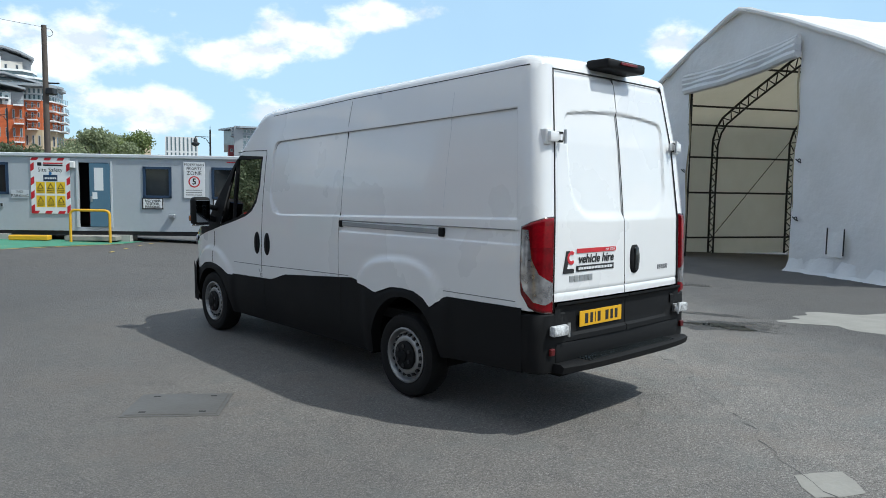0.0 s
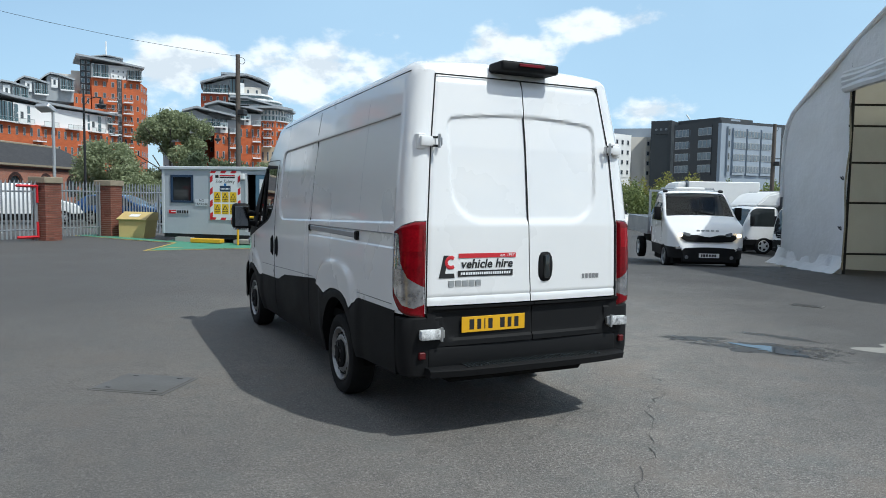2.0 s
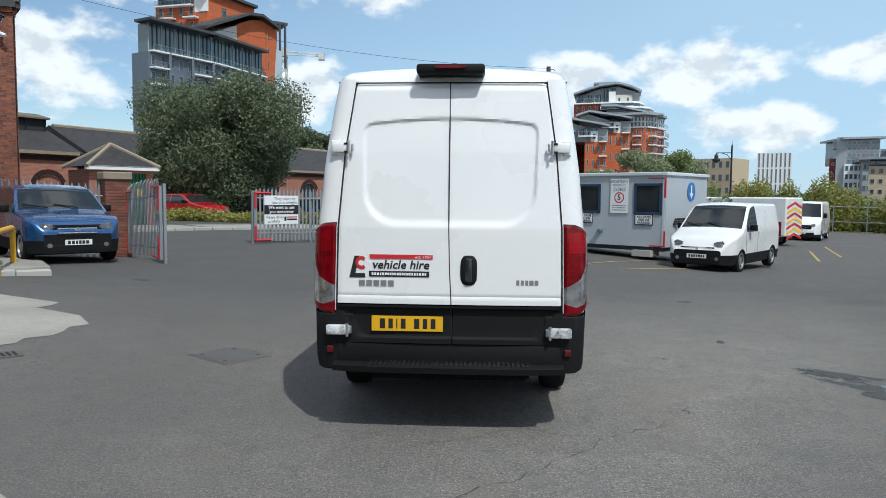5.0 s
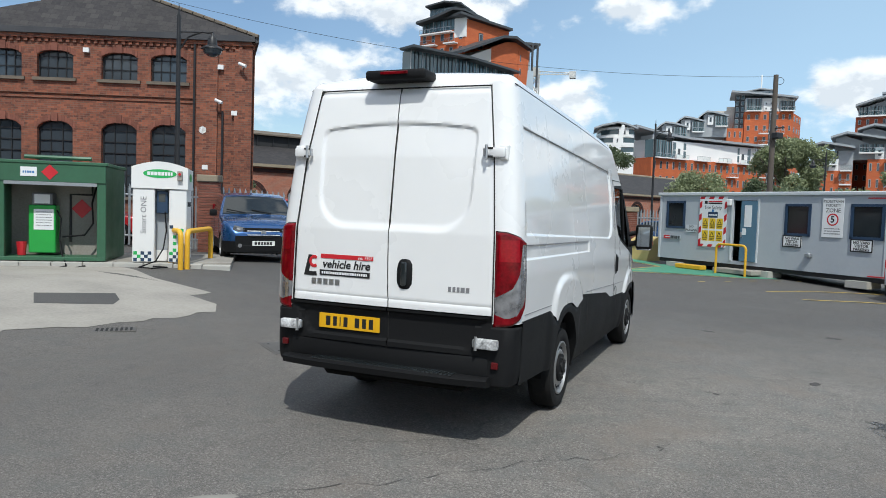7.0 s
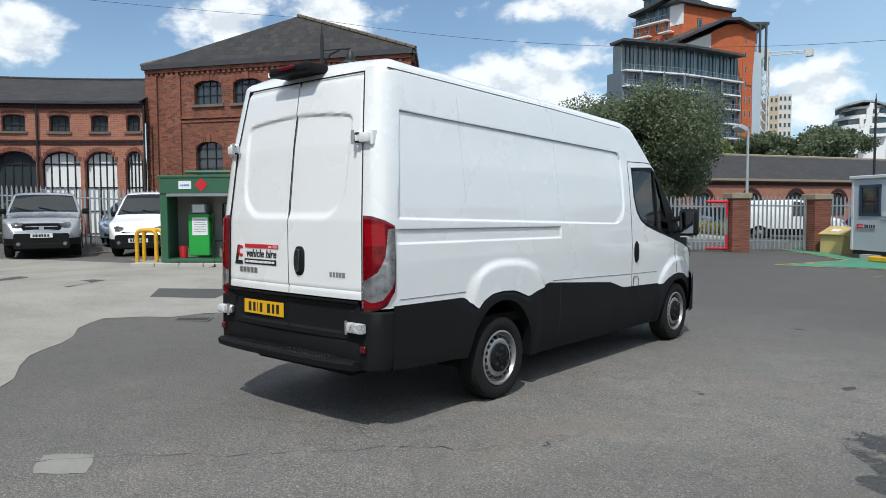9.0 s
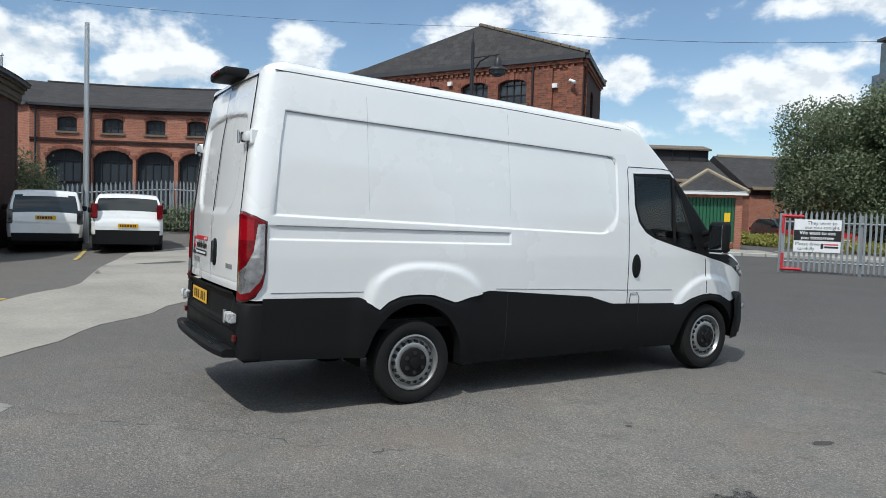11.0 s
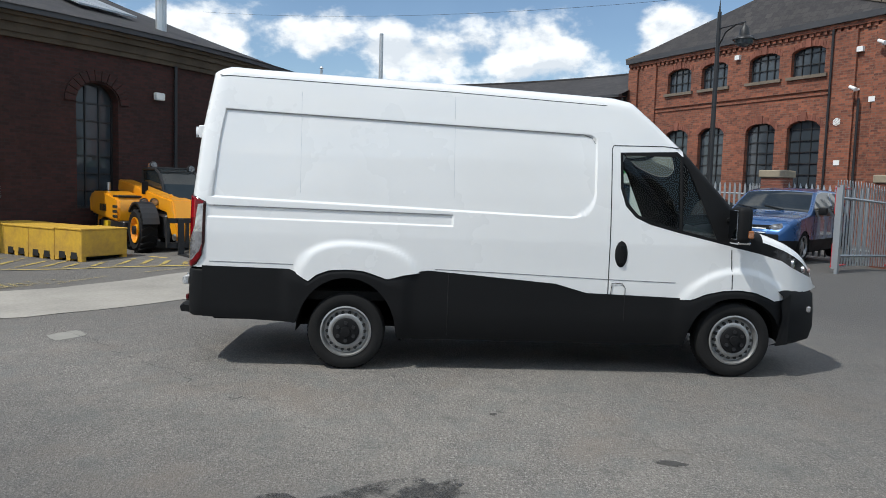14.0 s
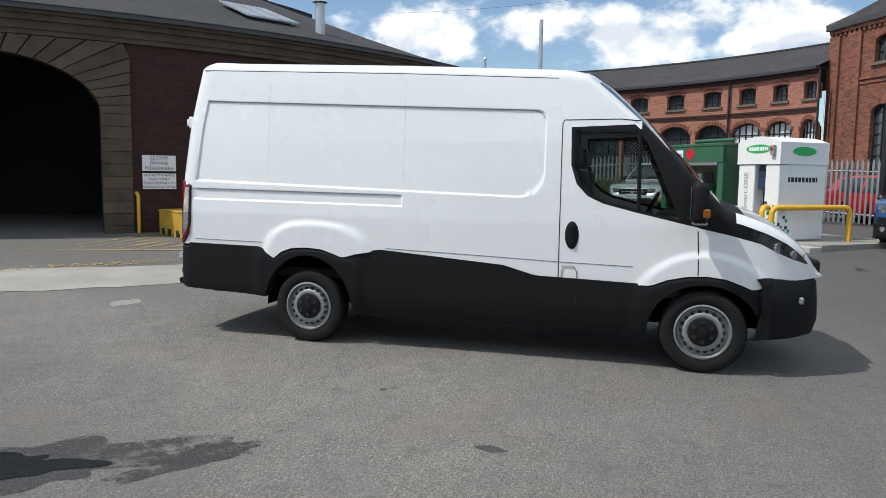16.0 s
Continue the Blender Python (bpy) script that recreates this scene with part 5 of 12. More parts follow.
def door_half(z):
    return float(np.interp(z, [0.6, 0.95, 1.5, 2.05, 2.56], [0.82, 0.818, 0.808, 0.765, 0.695]))


def clad_top(y):
    return float(np.interp(y, [-1.4, -1.24, -0.5, -0.42, -0.34, -0.26, -0.15, 0, 0.15, 0.26, 0.36, 0.5, 0.72, 1.86, 2.14, 3.0, 3.1, 3.22, 3.38, 3.53, 3.68, 3.80, 3.88, 4.05, 4.23, 4.4, 4.6],
                           [0.895, 0.893, 0.882, 0.845, 0.79, 0.855, 0.895, 0.905, 0.895, 0.86, 0.825, 0.865, 0.90, 0.812, 0.735, 0.71, 0.712, 0.765, 0.80, 0.808, 0.79, 0.745, 0.71, 0.745, 0.79, 0.80, 0.80]))


def clad_bottom(y):
    base = float(np.interp(y, [-1.4, -0.5, 0.5, 3.0, 4.0, 4.6], [0.462, 0.42, 0.285, 0.28, 0.31, 0.36]))
    for c, top in ((0.0, 0.83), (3.52, 0.735)):
        if abs(y - c) < 0.44:
            base = max(base, 0.34 + (top - 0.34) * math.sqrt(max(0, 1 - ((y - c) / 0.44) ** 2)))
    return min(base, clad_top(y) - 0.05)


def ss(t):
    t = min(1.0, max(0.0, t))
    return t * t * (3 - 2 * t)


def van_press(y, z, side):
    """How far the pressings in the side stand in (+) or out (-)."""
    d = 0.0
    zb = 1.505 - 0.03 * (y + 1.2)
    zt = 2.285 - 0.0375 * (y + 1.16)
    rad = 0.24 if z < 1.9 else 0.09
    ux, uz = y - 2.2 + rad, (zb + rad - z) if z < 1.9 else (z - zt + rad)
    sd = min(y + 1.205, rad - math.hypot(max(ux, 0), max(uz, 0)) - min(max(ux, uz), 0))
    d += 0.015 * ss(sd / 0.016)
    zr0 = 1.385 - 0.012 * (y + 1.2)
    sd = min(y + 1.22, 0.93 - y, 0.055 - abs(z - zr0))
    d += 0.011 * ss(sd / 0.014)
    top = 1.165 - 0.05 * max(0, y)
    q = (abs((y - 0.10) / 0.58) ** 2.8 + max(0.0, (z - 0.70) / (top - 0.70)) ** 2.8) ** (1 / 2.8)
    d -= 0.026 * ss((1.0 - q) * 0.45 / 0.05)
    r = math.hypot(y - 3.52, z - 0.36)
    d -= 0.022 * ss((0.66 - r) / 0.07) * ss((z - 0.6) / 0.1)
    return d


def side_rows(y):
    """Heights of the mesh rows up the side, dense along the pressed creases."""
    yy = min(max(y, -1.2), 2.2)
    c, edge = clad_top(yy), van_roof(yy) - 0.08
    zb, zt, zr0 = 1.505 - 0.03 * (yy + 1.2), 2.285 - 0.0375 * (yy + 1.16), 1.385 - 0.012 * (yy + 1.2)
    zs = [c + (zr0 - 0.07 - c) * i / 20 for i in range(21)]
    for mark, s in ((zr0 - 0.055, 1), (zr0 + 0.055, -1), (zb, 1), (zt, -1)):
        zs += [mark + s * o for o in (-0.008, -0.002, 0.003, 0.007, 0.011, 0.016, 0.022)]
    zs += [zr0 - 0.01, zr0 + 0.01]
    zs += [zb + 0.03 + (zt - zb - 0.06) * i / 22 for i in range(23)] + [zt + 0.016 + (edge - zt - 0.016) * i / 6 for i in range(7)]
    zs.sort()
    if y > 2.2:
        c2 = clad_top(y)
        e2 = max(van_roof(y) - 0.08, c2 + 0.02)
        zs = [c2 + (e2 - c2) * (z - c) / (edge - c) for z in zs]
    return zs


def van_section(y):
    """Half section at y from the cladding line to the roof's middle: (x, z, zone)."""
    c, zr, w = clad_top(y), van_roof(y), van_taper(y)
    edge = max(zr - 0.08, c + 0.02)
    pts = [[van_x(z) * w, z, 0] for z in side_rows(y)]
    x0, z0 = pts[-1][0], pts[-1][1]
    rad = 0.095
    for i in range(1, 7):
        a = math.pi / 2 * i / 6
        pts.append([x0 - rad * (1 - math.cos(a)) - 0.02 * i / 6, z0 + (zr - z0) * math.sin(a), 1])
    x1 = pts[-1][0]
    h = van_crown(y)
    for i in range(1, 9):
        k = 1 - i / 8
        pts.append([x1 * k, zr + h * (1 - k * k), 2])
    return pts


def van_corner(a, z):
    """The rear corner: a = 0 at the door's edge, 1 on the side."""
    xd, xs, yr = door_half(z) + 0.006, van_x(z), van_rear(z)
    p0, p1, p2 = (xd, yr), (xs + 0.003, yr - 0.012), (xs, yr + 0.15)
    return tuple((1 - a) ** 2 * u + 2 * a * (1 - a) * v + a * a * w for u, v, w in zip(p0, p1, p2))


CAB_CUT = [(2.43, 1.985), (2.44, 1.70), (2.49, 1.56), (2.58, 1.46), (2.70, 1.40), (2.97, 1.335), (3.30, 1.26), (3.03, 1.87), (2.94, 1.985)]
CAB_SURROUND = [(2.405, 2.01), (2.415, 1.69), (2.465, 1.535), (2.56, 1.435), (2.69, 1.375), (2.97, 1.305), (3.62, 1.16), (3.68, 1.36), (3.02, 2.035)]


def inside(poly, y, z):
    s = 0
    for (a, b), (c, d) in zip(poly, poly[1:] + poly[:1]):
        k = (c - a) * (z - b) - (d - b) * (y - a)
        if abs(k) > 1e-9:
            if s and (k > 0) != (s > 0):
                return False
            s = k
    return True


def split_mesh(bm, key):
    """Separate bmeshes by a key of each face."""
    groups = {}
    for f in bm.faces:
        groups.setdefault(key(f), []).append([v.co.copy() for v in f.verts])
    out = {}
    for k, faces in groups.items():
        b = bmesh.new()
        for pts in faces:
            b.faces.new([b.verts.new(p) for p in pts])
        bmesh.ops.remove_doubles(b, verts=b.verts, dist=0.0004)
        out[k] = b
    bm.free()
    return out


def van_shell(side):
    bm = bmesh.new()
    ys = [-1.20 + 0.036 * i for i in range(int((4.46 + 1.20) / 0.036) + 1)] + [4.46]
    ys = sorted(set(ys + [-1.205, -1.2, -1.195, -1.19, -1.18, 0.90, 0.915, 0.923, 0.93, 0.935, 2.18, 2.19, 2.2, 2.205] + [1.95 + 0.012 * i for i in range(20)]))
    cols, zones = [], None
    first = van_section(-1.2)
    zones = [p[2] for p in first]
    for a in [0, 0.15, 0.35, 0.55, 0.75, 1.0]:
        col = []
        for x, z, zone in first:
            if zone == 0:
                px, py = van_corner(a, z)
                col.append((px, py, z))
            else:
                yr = van_rear(min(z, 2.6))
                k = ss(a) if zone == 2 else a ** 0.7
                zz = 2.562 + (z - 2.562) * min(1, 0.0 + k * 1.0) if z > 2.562 else z
                xx = min(x, 0.76) + (x - min(x, 0.76)) * k
                col.append((xx, yr + 0.15 * a * a, zz))
        cols.append(col)
    for y in ys:
        sec = van_section(y)
        col = []
        for x, z, zone in sec:
            d = van_press(y, z, side) if zone == 0 else 0
            yy = y
            if zone:
                yy = y
            if y < -0.8:
                yy = y + (van_rear(min(z, 2.6)) + 1.39) * (-0.8 - y) / 0.4
            col.append((x - d, yy, z))
        cols.append(col)
    vs = [[bm.verts.new((side * x, y, z)) for x, y, z in col] for col in cols]
    zone_of = bm.faces.layers.int.new("zone")
    for a, b in zip(vs, vs[1:]):
        for i in range(len(a) - 1):
            q = (a[i], b[i], b[i + 1], a[i + 1])
            f = bm.faces.new(q if side > 0 else q[::-1])
            f[zone_of] = zones[i + 1]
    # the cab's side window: cut along its outline
    for poly in (CAB_CUT, CAB_SURROUND):
        for (a, b), (c, d) in zip(poly, poly[1:] + poly[:1]):
            nrm = Vector((0, d - b, a - c))
            fs = [f for f in bm.faces if 2.25 < f.calc_center_median().y < 3.9 and f[zone_of] == 0 and f.calc_center_median().z > 1.0]
            geom = list({v for f in fs for v in f.verts}) + list({e for f in fs for e in f.edges}) + fs
            bmesh.ops.bisect_plane(bm, geom=geom, dist=1e-5, plane_co=(0, a, b), plane_no=nrm)

    # lower edge of the dark strip and the headlamp
    lys = [3.45, 3.7, 3.93, 4.05, 4.17, 4.28, 4.37, 4.47]
    lzs = [1.195, 1.142, 1.08, 1.015, 0.965, 0.925, 0.90, 0.90]
    for (a, b), (c, d) in zip(list(zip(lys, lzs)), list(zip(lys, lzs))[1:]):
        fs = [f for f in bm.faces if a - 0.02 < f.calc_center_median().y < c + 0.02 and f[zone_of] == 0 and f.calc_center_median().z > 0.8]
        geom = list({v for f in fs for v in f.verts}) + list({e for f in fs for e in f.edges}) + fs
        bmesh.ops.bisect_plane(bm, geom=geom, dist=1e-5, plane_co=(0, a, b), plane_no=Vector((0, d - b, a - c)))

    def key(f):
        c = f.calc_center_median()
        z = f[zone_of]
        strip_z = float(np.interp(c.y, lys, lzs))
        if z == 0:
            if inside(CAB_CUT, c.y, c.z):
                return "cut"
            if inside(CAB_SURROUND, c.y, c.z):
                return "surround"
            if 3.86 < c.y < 4.40 and c.z > strip_z:
                return "lamp"
            if 3.45 < c.y <= 3.86 and c.z > strip_z:
                return "surround"
            return "body"
        if z == 1:
            return "body" if c.y < 2.97 or c.y > 3.72 else "surround"
        return "body" if c.y < 2.6 or c.y > 3.82 else "screen" if c.y < 3.62 else "surround"
    return split_mesh(bm, key)


def join_bm(a, b):
    me = bpy.data.meshes.new("tmp")
    b.to_mesh(me)
    b.free()
    a.from_mesh(me)
    bpy.data.meshes.remove(me)
    return a


def steel_wheel(name, parent, m, mirror=1, rim_r=0.205):
    """Tyre with tread blocks, pierced steel rim, black hub cover and nuts; the outside faces +x."""
    bm = lathe(bmesh.new(), [(0.222, -0.19), (0.30, -0.215), (0.328, -0.205), (0.342, -0.17), (0.345, -0.11), (0.342, -0.045), (0.33, -0.012), (0.30, 0.0), (0.25, -0.004), (0.222, -0.022)], 48)
    for k in range(60):
        a = 2 * math.pi * k / 60
        for h0, h1 in ((-0.165, -0.12), (-0.10, -0.05)):
            ca, sa, cb, sb = math.cos(a), math.sin(a), math.cos(a + 0.065), math.sin(a + 0.065)
            v = [bm.verts.new((h, 0.3485 * c, 0.3485 * s)) for h, c, s in ((h0, ca, sa), (h1, ca, sa), (h1, cb, sb), (h0, cb, sb))]
            bm.faces.new(v)
    tyre = part(name, bm, RUBBER, parent, smooth=True, m=m)
    bm = lathe(bmesh.new(), [(0.225, -0.02), (0.228, -0.008), (0.215, -0.004), (0.206, -0.02), (0.195, -0.05), (0.178, -0.052), (0.165, -0.03), (0.152, -0.018), (0.128, -0.016), (0.118, -0.02), (0.03, -0.02)], 48)
    part("rim", bm, RIM, tyre, smooth=True)
    for k in range(18):
        a = 2 * math.pi * k / 18
        c, s = math.cos(a), math.sin(a)
        part("rim_hole", rod(bmesh.new(), (-0.05, 0.166 * c, 0.166 * s), (-0.023, 0.166 * c, 0.166 * s), 0.0165, 8), SHADOWGAP, tyre)
    bm = lathe(bmesh.new(), [(0.118, -0.02), (0.116, 0.0), (0.10, 0.006), (0.045, 0.008), (0.042, 0.02), (0.0005, 0.024)], 32)
    part("hub_cover", bm, BLACKPL, tyre, smooth=True)
    for k in range(6):
        a = 2 * math.pi * (k + 0.5) / 6
        bm = rod(bmesh.new(), (0.0, 0.08 * math.cos(a), 0.08 * math.sin(a)), (0.016, 0.08 * math.cos(a), 0.08 * math.sin(a)), 0.017, 8)
        part("wheel_nut", bm, IRON, tyre)
    bm = lathe(bmesh.new(), [(0.0005, -0.12), (0.21, -0.12), (0.215, -0.06)], 24)
    part("brake_drum", bm, UNDER, tyre)
    return tyre


def van_skirt(side):
    """Black cladding below the paint, open over the wheels, turned in along its lower edge."""
    bm = bmesh.new()
    ys = [-1.26 + 0.03 * i for i in range(int((4.2 + 1.26) / 0.03) + 1)]
    cols = []
    for y in ys:
        c, b, w = clad_top(y) + 0.012, clad_bottom(y), van_taper(y)
        pts = []
        n = 8
        flare = 0.02 * max(ss((0.60 - math.hypot(y, 0)) / 0.12), ss((0.60 - abs(y - 3.52)) / 0.12))
        for i in range(n + 1):
            z = b + (c - b) * i / n
            pts.append((van_x(z) * w + 0.006 + flare * ss((c - z) / 0.05), y, z))
        cols.append([(pts[0][0] - 0.10, y, pts[0][2] + 0.0)] + pts + [(pts[-1][0] - 0.012, y, pts[-1][2] + 0.002)])
    vs = [[bm.verts.new((side * x, y, z)) for x, y, z in c] for c in cols]
    for a, b in zip(vs, vs[1:]):
        for i in range(len(a) - 1):
            q = (a[i], b[i], b[i + 1], a[i + 1])
            bm.faces.new(q if side > 0 else q[::-1])
    return bm


def seam(pts, side, r=0.0045, off=0.001):
    """A panel gap following the side: points (y, z)."""
    fine = []
    for (a, b), (c, d) in zip(pts, pts[1:]):
        n = max(1, int(math.dist((a, b), (c, d)) / 0.06))
        fine += [(a + (c - a) * i / n, b + (d - b) * i / n) for i in range(n)]
    fine.append(pts[-1])
    return tube(bmesh.new(), [(side * ((van_x(z) * van_taper(y) - van_press(y, z, side)) + off - r * 0.6), y, z) for y, z in fine], r, 5)


def on_door(x, z, off=0.003):
    """A pose lying on the bowed skin of the rear doors."""
    up = Vector((0, van_rear(z + 0.1) - van_rear(z - 0.1), 0.2)).normalized()
    xax = Vector((1, 0.0625 * x, 0)).normalized()
    n = xax.cross(up).normalized()
    return Matrix.Translation((x, van_rear(z) - 0.02 * (1 - (x / 0.8) ** 2) - off, z)) @ Matrix((xax, n.cross(xax), n)).transposed().to_4x4()


def on_rear(x, z, off=0.006):
    """A pose on the rear doors, its z pointing out backwards and its y up."""
    up = Vector((0, van_rear(z + 0.1) - van_rear(z - 0.1), 0.2)).normalized()
    xax = Vector((1, 0, 0))
    n = xax.cross(up)
    return Matrix.Translation((x, van_rear(z) - off, z)) @ Matrix((xax, up, n)).transposed().to_4x4()


def panel_van():
    van = thing("panel_van", pose(0, 0, 0), "white high-roof panel van with black lower cladding on steel wheels", "van")
    both = {}
    for side in (1, -1):
        for k, b in van_shell(side).items():
            both[k] = join_bm(both[k], b) if k in both else b
    both.pop("cut").free()
    for b in both.values():
        bmesh.ops.remove_doubles(b, verts=b.verts, dist=0.0005)
    body = part("body", both["body"], WHITE, van, "gloss white panel sides and roof", smooth=True)
    part("window_surround", both["surround"], BLACKPL, van, smooth=True)
    for k, b in split_mesh(both["lamp"], lambda f: f.calc_center_median().x > 0).items():
        lamp = part("headlamp", b, VANLAMP, van, smooth=True)
        sg = 1 if k else -1
        for y, z, r in ((4.06, 1.055, 0.042), (4.19, 1.0, 0.036)):
            x = sg * (van_x(z) * van_taper(y))
            part("lamp_bowl", rod(bmesh.new(), (x - sg * 0.01, y - 0.01, z), (x + sg * 0.004, y + 0.006, z), r, 14), LENS_CLEAR, lamp, smooth=True)
        x = sg * (van_x(0.99) * van_taper(4.27) + 0.003)
        part("lamp_indicator", rod(bmesh.new(), (x, 4.265, 0.985), (x + sg * 0.004, 4.275, 0.985), 0.02, 10), LENS_STRIP, lamp)
    screen = part("windscreen", both["screen"], GLASS, van, smooth=True)
    screen.visible_shadow = False
    for side in (1, -1):
        part("side_cladding", van_skirt(side), BLACKPL, van, smooth=True)
        # door glass with its division bar
        bm = bmesh.new()
        for poly in ([p for p in CAB_CUT[:6]] + [(2.95, 1.985)], [(2.99, 1.335), (3.30, 1.26), (3.03, 1.87), (2.975, 1.95)]):
            vs = [bm.verts.new((side * (van_x(z) - 0.012), y, z)) for y, z in poly]
            bm.faces.new(vs)
        g = part("door_window", bm, GLASS, van)
        g.visible_shadow = False
        part("window_bar", tube(bmesh.new(), [(side * (van_x(z) - 0.008), y, z) for y, z in ((2.965, 1.99), (2.97, 1.65), (2.975, 1.33))], 0.016, 6), BLACKPL, van)
        for pts in ([(2.335, 0.74), (2.335, 1.4), (2.33, 2.04), (2.345, 2.07), (2.8, 2.075), (2.965, 2.06)], [(3.445, 1.17), (3.455, 1.0), (3.46, 0.815)]):
            part("door_gap", seam(pts, side, 0.005, 0.0015), SHADOWGAP, van)
        part("roof_gutter", tube(bmesh.new(), [(side * (van_x(van_roof(y) - 0.1) - 0.004), y, van_roof(y) - 0.085) for y in (-1.15, -0.5, 0.2, 0.9, 1.6, 2.0, 2.28)], 0.004, 5), SHADOWGAP, van)
        part("fuel_flap_gap", seam([(2.36, 0.74), (2.37, 0.84), (2.46, 0.845), (2.49, 0.80), (2.49, 0.5)], side, 0.003, 0.008) if side > 0 else seam([(2.36, 0.74), (2.37, 0.80), (2.40, 0.83)], side, 0.003), SHADOWGAP, van)
        for y in ((0.9,) if side > 0 else (0.9, 2.28)):
            part("cladding_gap", tube(bmesh.new(), [(side * (van_x(z) + 0.006), y, z) for z in (0.32, 0.5, 0.7, clad_top(y))], 0.004, 5), SHADOWGAP, van)
        part("cladding_gap", tube(bmesh.new(), [(side * (van_x(z) + 0.006), -0.49, z) for z in (0.42, 0.6, 0.86)], 0.004, 5), SHADOWGAP, van)
        # thin grey tubes draw the shade along the pressed creases and the sill
        for nm, pts in (("press_line", [(-1.10, 2.276), (0.5, 2.216), (2.08, 2.157), (2.15, 2.13), (2.185, 2.08)]), ("press_line", [(-1.17, 1.436), (0.0, 1.421), (0.9, 1.410)]),
                        ("sill_line", [(-1.2, 0.945), (-0.8, 0.94), (-0.47, 0.935)]), ("sill_line", [(0.78, 0.925), (1.6, 0.90), (2.3, 0.875), (2.95, 0.86)])):
            part(nm, seam(pts, side, 0.0035, 0.002), PRESSLINE, van)
        for y in (-0.42, 0.93):
            part("weld_line", seam([(y, 1.56), (y - 0.005, 2.0), (y - 0.01, 2.45)], side, 0.0015, 0.0003), CABIN, van)
        # mirrors on two arms
        mx = side * 1.165
        bm = cube(mx - 0.105, mx + 0.105, 3.37, 3.50, 1.245, 1.565, 0.045, 3)
        mir = part("mirror", bm, BLACKPL, van, smooth=True)
        part("mirror_glass", cube(mx - 0.08, mx + 0.08, 3.362, 3.372, 1.28, 1.53, 0.003), MIRROR, mir)
        part("mirror_foot", cube(mx - 0.09, mx + 0.09, 3.375, 3.495, 1.235, 1.262, 0.012), CHROME, mir)
        part("mirror_indicator", cube(mx + side * 0.085, mx + side * 0.109, 3.45, 3.51, 1.29, 1.36, 0.01), AMBER, mir)
        bm = rod(bmesh.new(), (side * 0.93, 3.44, 1.29), (mx - side * 0.08, 3.45, 1.33), 0.035, 10)
        rod(bm, (side * 0.93, 3.40, 1.42), (mx - side * 0.08, 3.43, 1.46), 0.03, 10)
        part("mirror_arm", bm, BLACKPL, mir)
        # door handles
        hs = (2.44,) if side > 0 else (2.43, 2.22)
        for hy in hs:
            x = side * (van_x(1.1) + 0.001)
            bm = bmesh.new()
            rr = bmesh.ops.create_uvsphere(bm, u_segments=16, v_segments=10, radius=1, matrix=Matrix.Translation((x, hy, 1.105)) @ Matrix.Diagonal((0.016, 0.058, 0.118, 1)))
            h = part("door_handle", bm, BLACKPL, van, smooth=True)
            part("handle_grip", cube(x - 0.008 + side * 0.012, x + 0.008 + side * 0.014, hy - 0.02, hy + 0.02, 1.02, 1.19, 0.007, 2), BLACKPL, h)
        for wy in (0.0, 3.52):
            steel_wheel("wheel", van, pose(side * 0.985, wy, 0.345, 0, 0, 0 if side > 0 else 180))
            bm = bmesh.new()
            n = 18
            top = 0.83 if wy < 1 else 0.735
            r1 = [bm.verts.new((side * (van_x(0.6) - 0.06), wy + 0.455 * math.cos(math.pi * i / n), 0.33 + (top + 0.01 - 0.33) * math.sin(math.pi * i / n))) for i in range(n + 1)]
            r2 = [bm.verts.new((side * 0.60, v.co.y, v.co.z)) for v in r1]
            for i in range(n):
                bm.faces.new((r1[i], r1[i + 1], r2[i + 1], r2[i]))
            bm.faces.new(r2)
            part("wheel_arch_liner", bm, UNDER, van)
        # rear lamp wrapped round the corner: red lens, clear sweep along the flank, red foot
        na, nz = 90, 150
        grid = []
        for i in range(na + 1):
            a = 0.02 + 0.97 * i / na
            lo = float(np.interp(a, [0, 0.5, 0.75, 0.92, 1.0], [0.862, 0.885, 0.915, 0.99, 1.12]))
            hi = float(np.interp(a, [0, 0.3, 0.7, 1.0], [1.535, 1.53, 1.50, 1.462]))
            col = []
            for j in range(nz + 1):
                z = lo + (hi - lo) * j / nz
                rim = min(i, na - i, 5) / 5 * min(j, nz - j, 5) / 5
                px, py = van_corner(a, z)
                col.append((a, side * (px + (0.004 + 0.016 * rim) * a), py - (0.004 + 0.016 * rim) * (1 - a), z))
            grid.append(col)
        kinds = {}
        for i in range(na):
            for j in range(nz):
                q = (grid[i][j], grid[i + 1][j], grid[i + 1][j + 1], grid[i][j + 1])
                a, z = sum(p[0] for p in q) / 4, sum(p[3] for p in q) / 4
                over = float(np.interp(a, [0, 0.1, 0.46, 0.66, 0.76, 0.90], [1.075, 1.085, 1.145, 1.245, 1.44, 1.445]))
                foot = float(np.interp(a, [0, 0.3, 0.6, 0.85, 0.93], [0.965, 0.935, 0.955, 1.03, 1.10]))
                if a > 0.93 or j < 2 or j > nz - 3:
                    k = "rim"
                elif foot < z < over:
                    k = "clear"
                elif z > 1.31 and 0.12 < a < 0.66 and abs(z - 1.40) < 0.075:
                    k = "deep"
                else:
                    k = "red"
                kinds.setdefault(k, []).append([p[1:] for p in (q if side > 0 else q[::-1])])
        lens = None
        for k, mt in (("red", LENS_RED), ("clear", LENS_CLEAR), ("deep", LENS_DEEP), ("rim", LENS_DARK)):
            bm = bmesh.new()
            for q in kinds[k]:
                bm.faces.new([bm.verts.new(p) for p in q])
            bmesh.ops.remove_doubles(bm, verts=bm.verts, dist=0.0004)
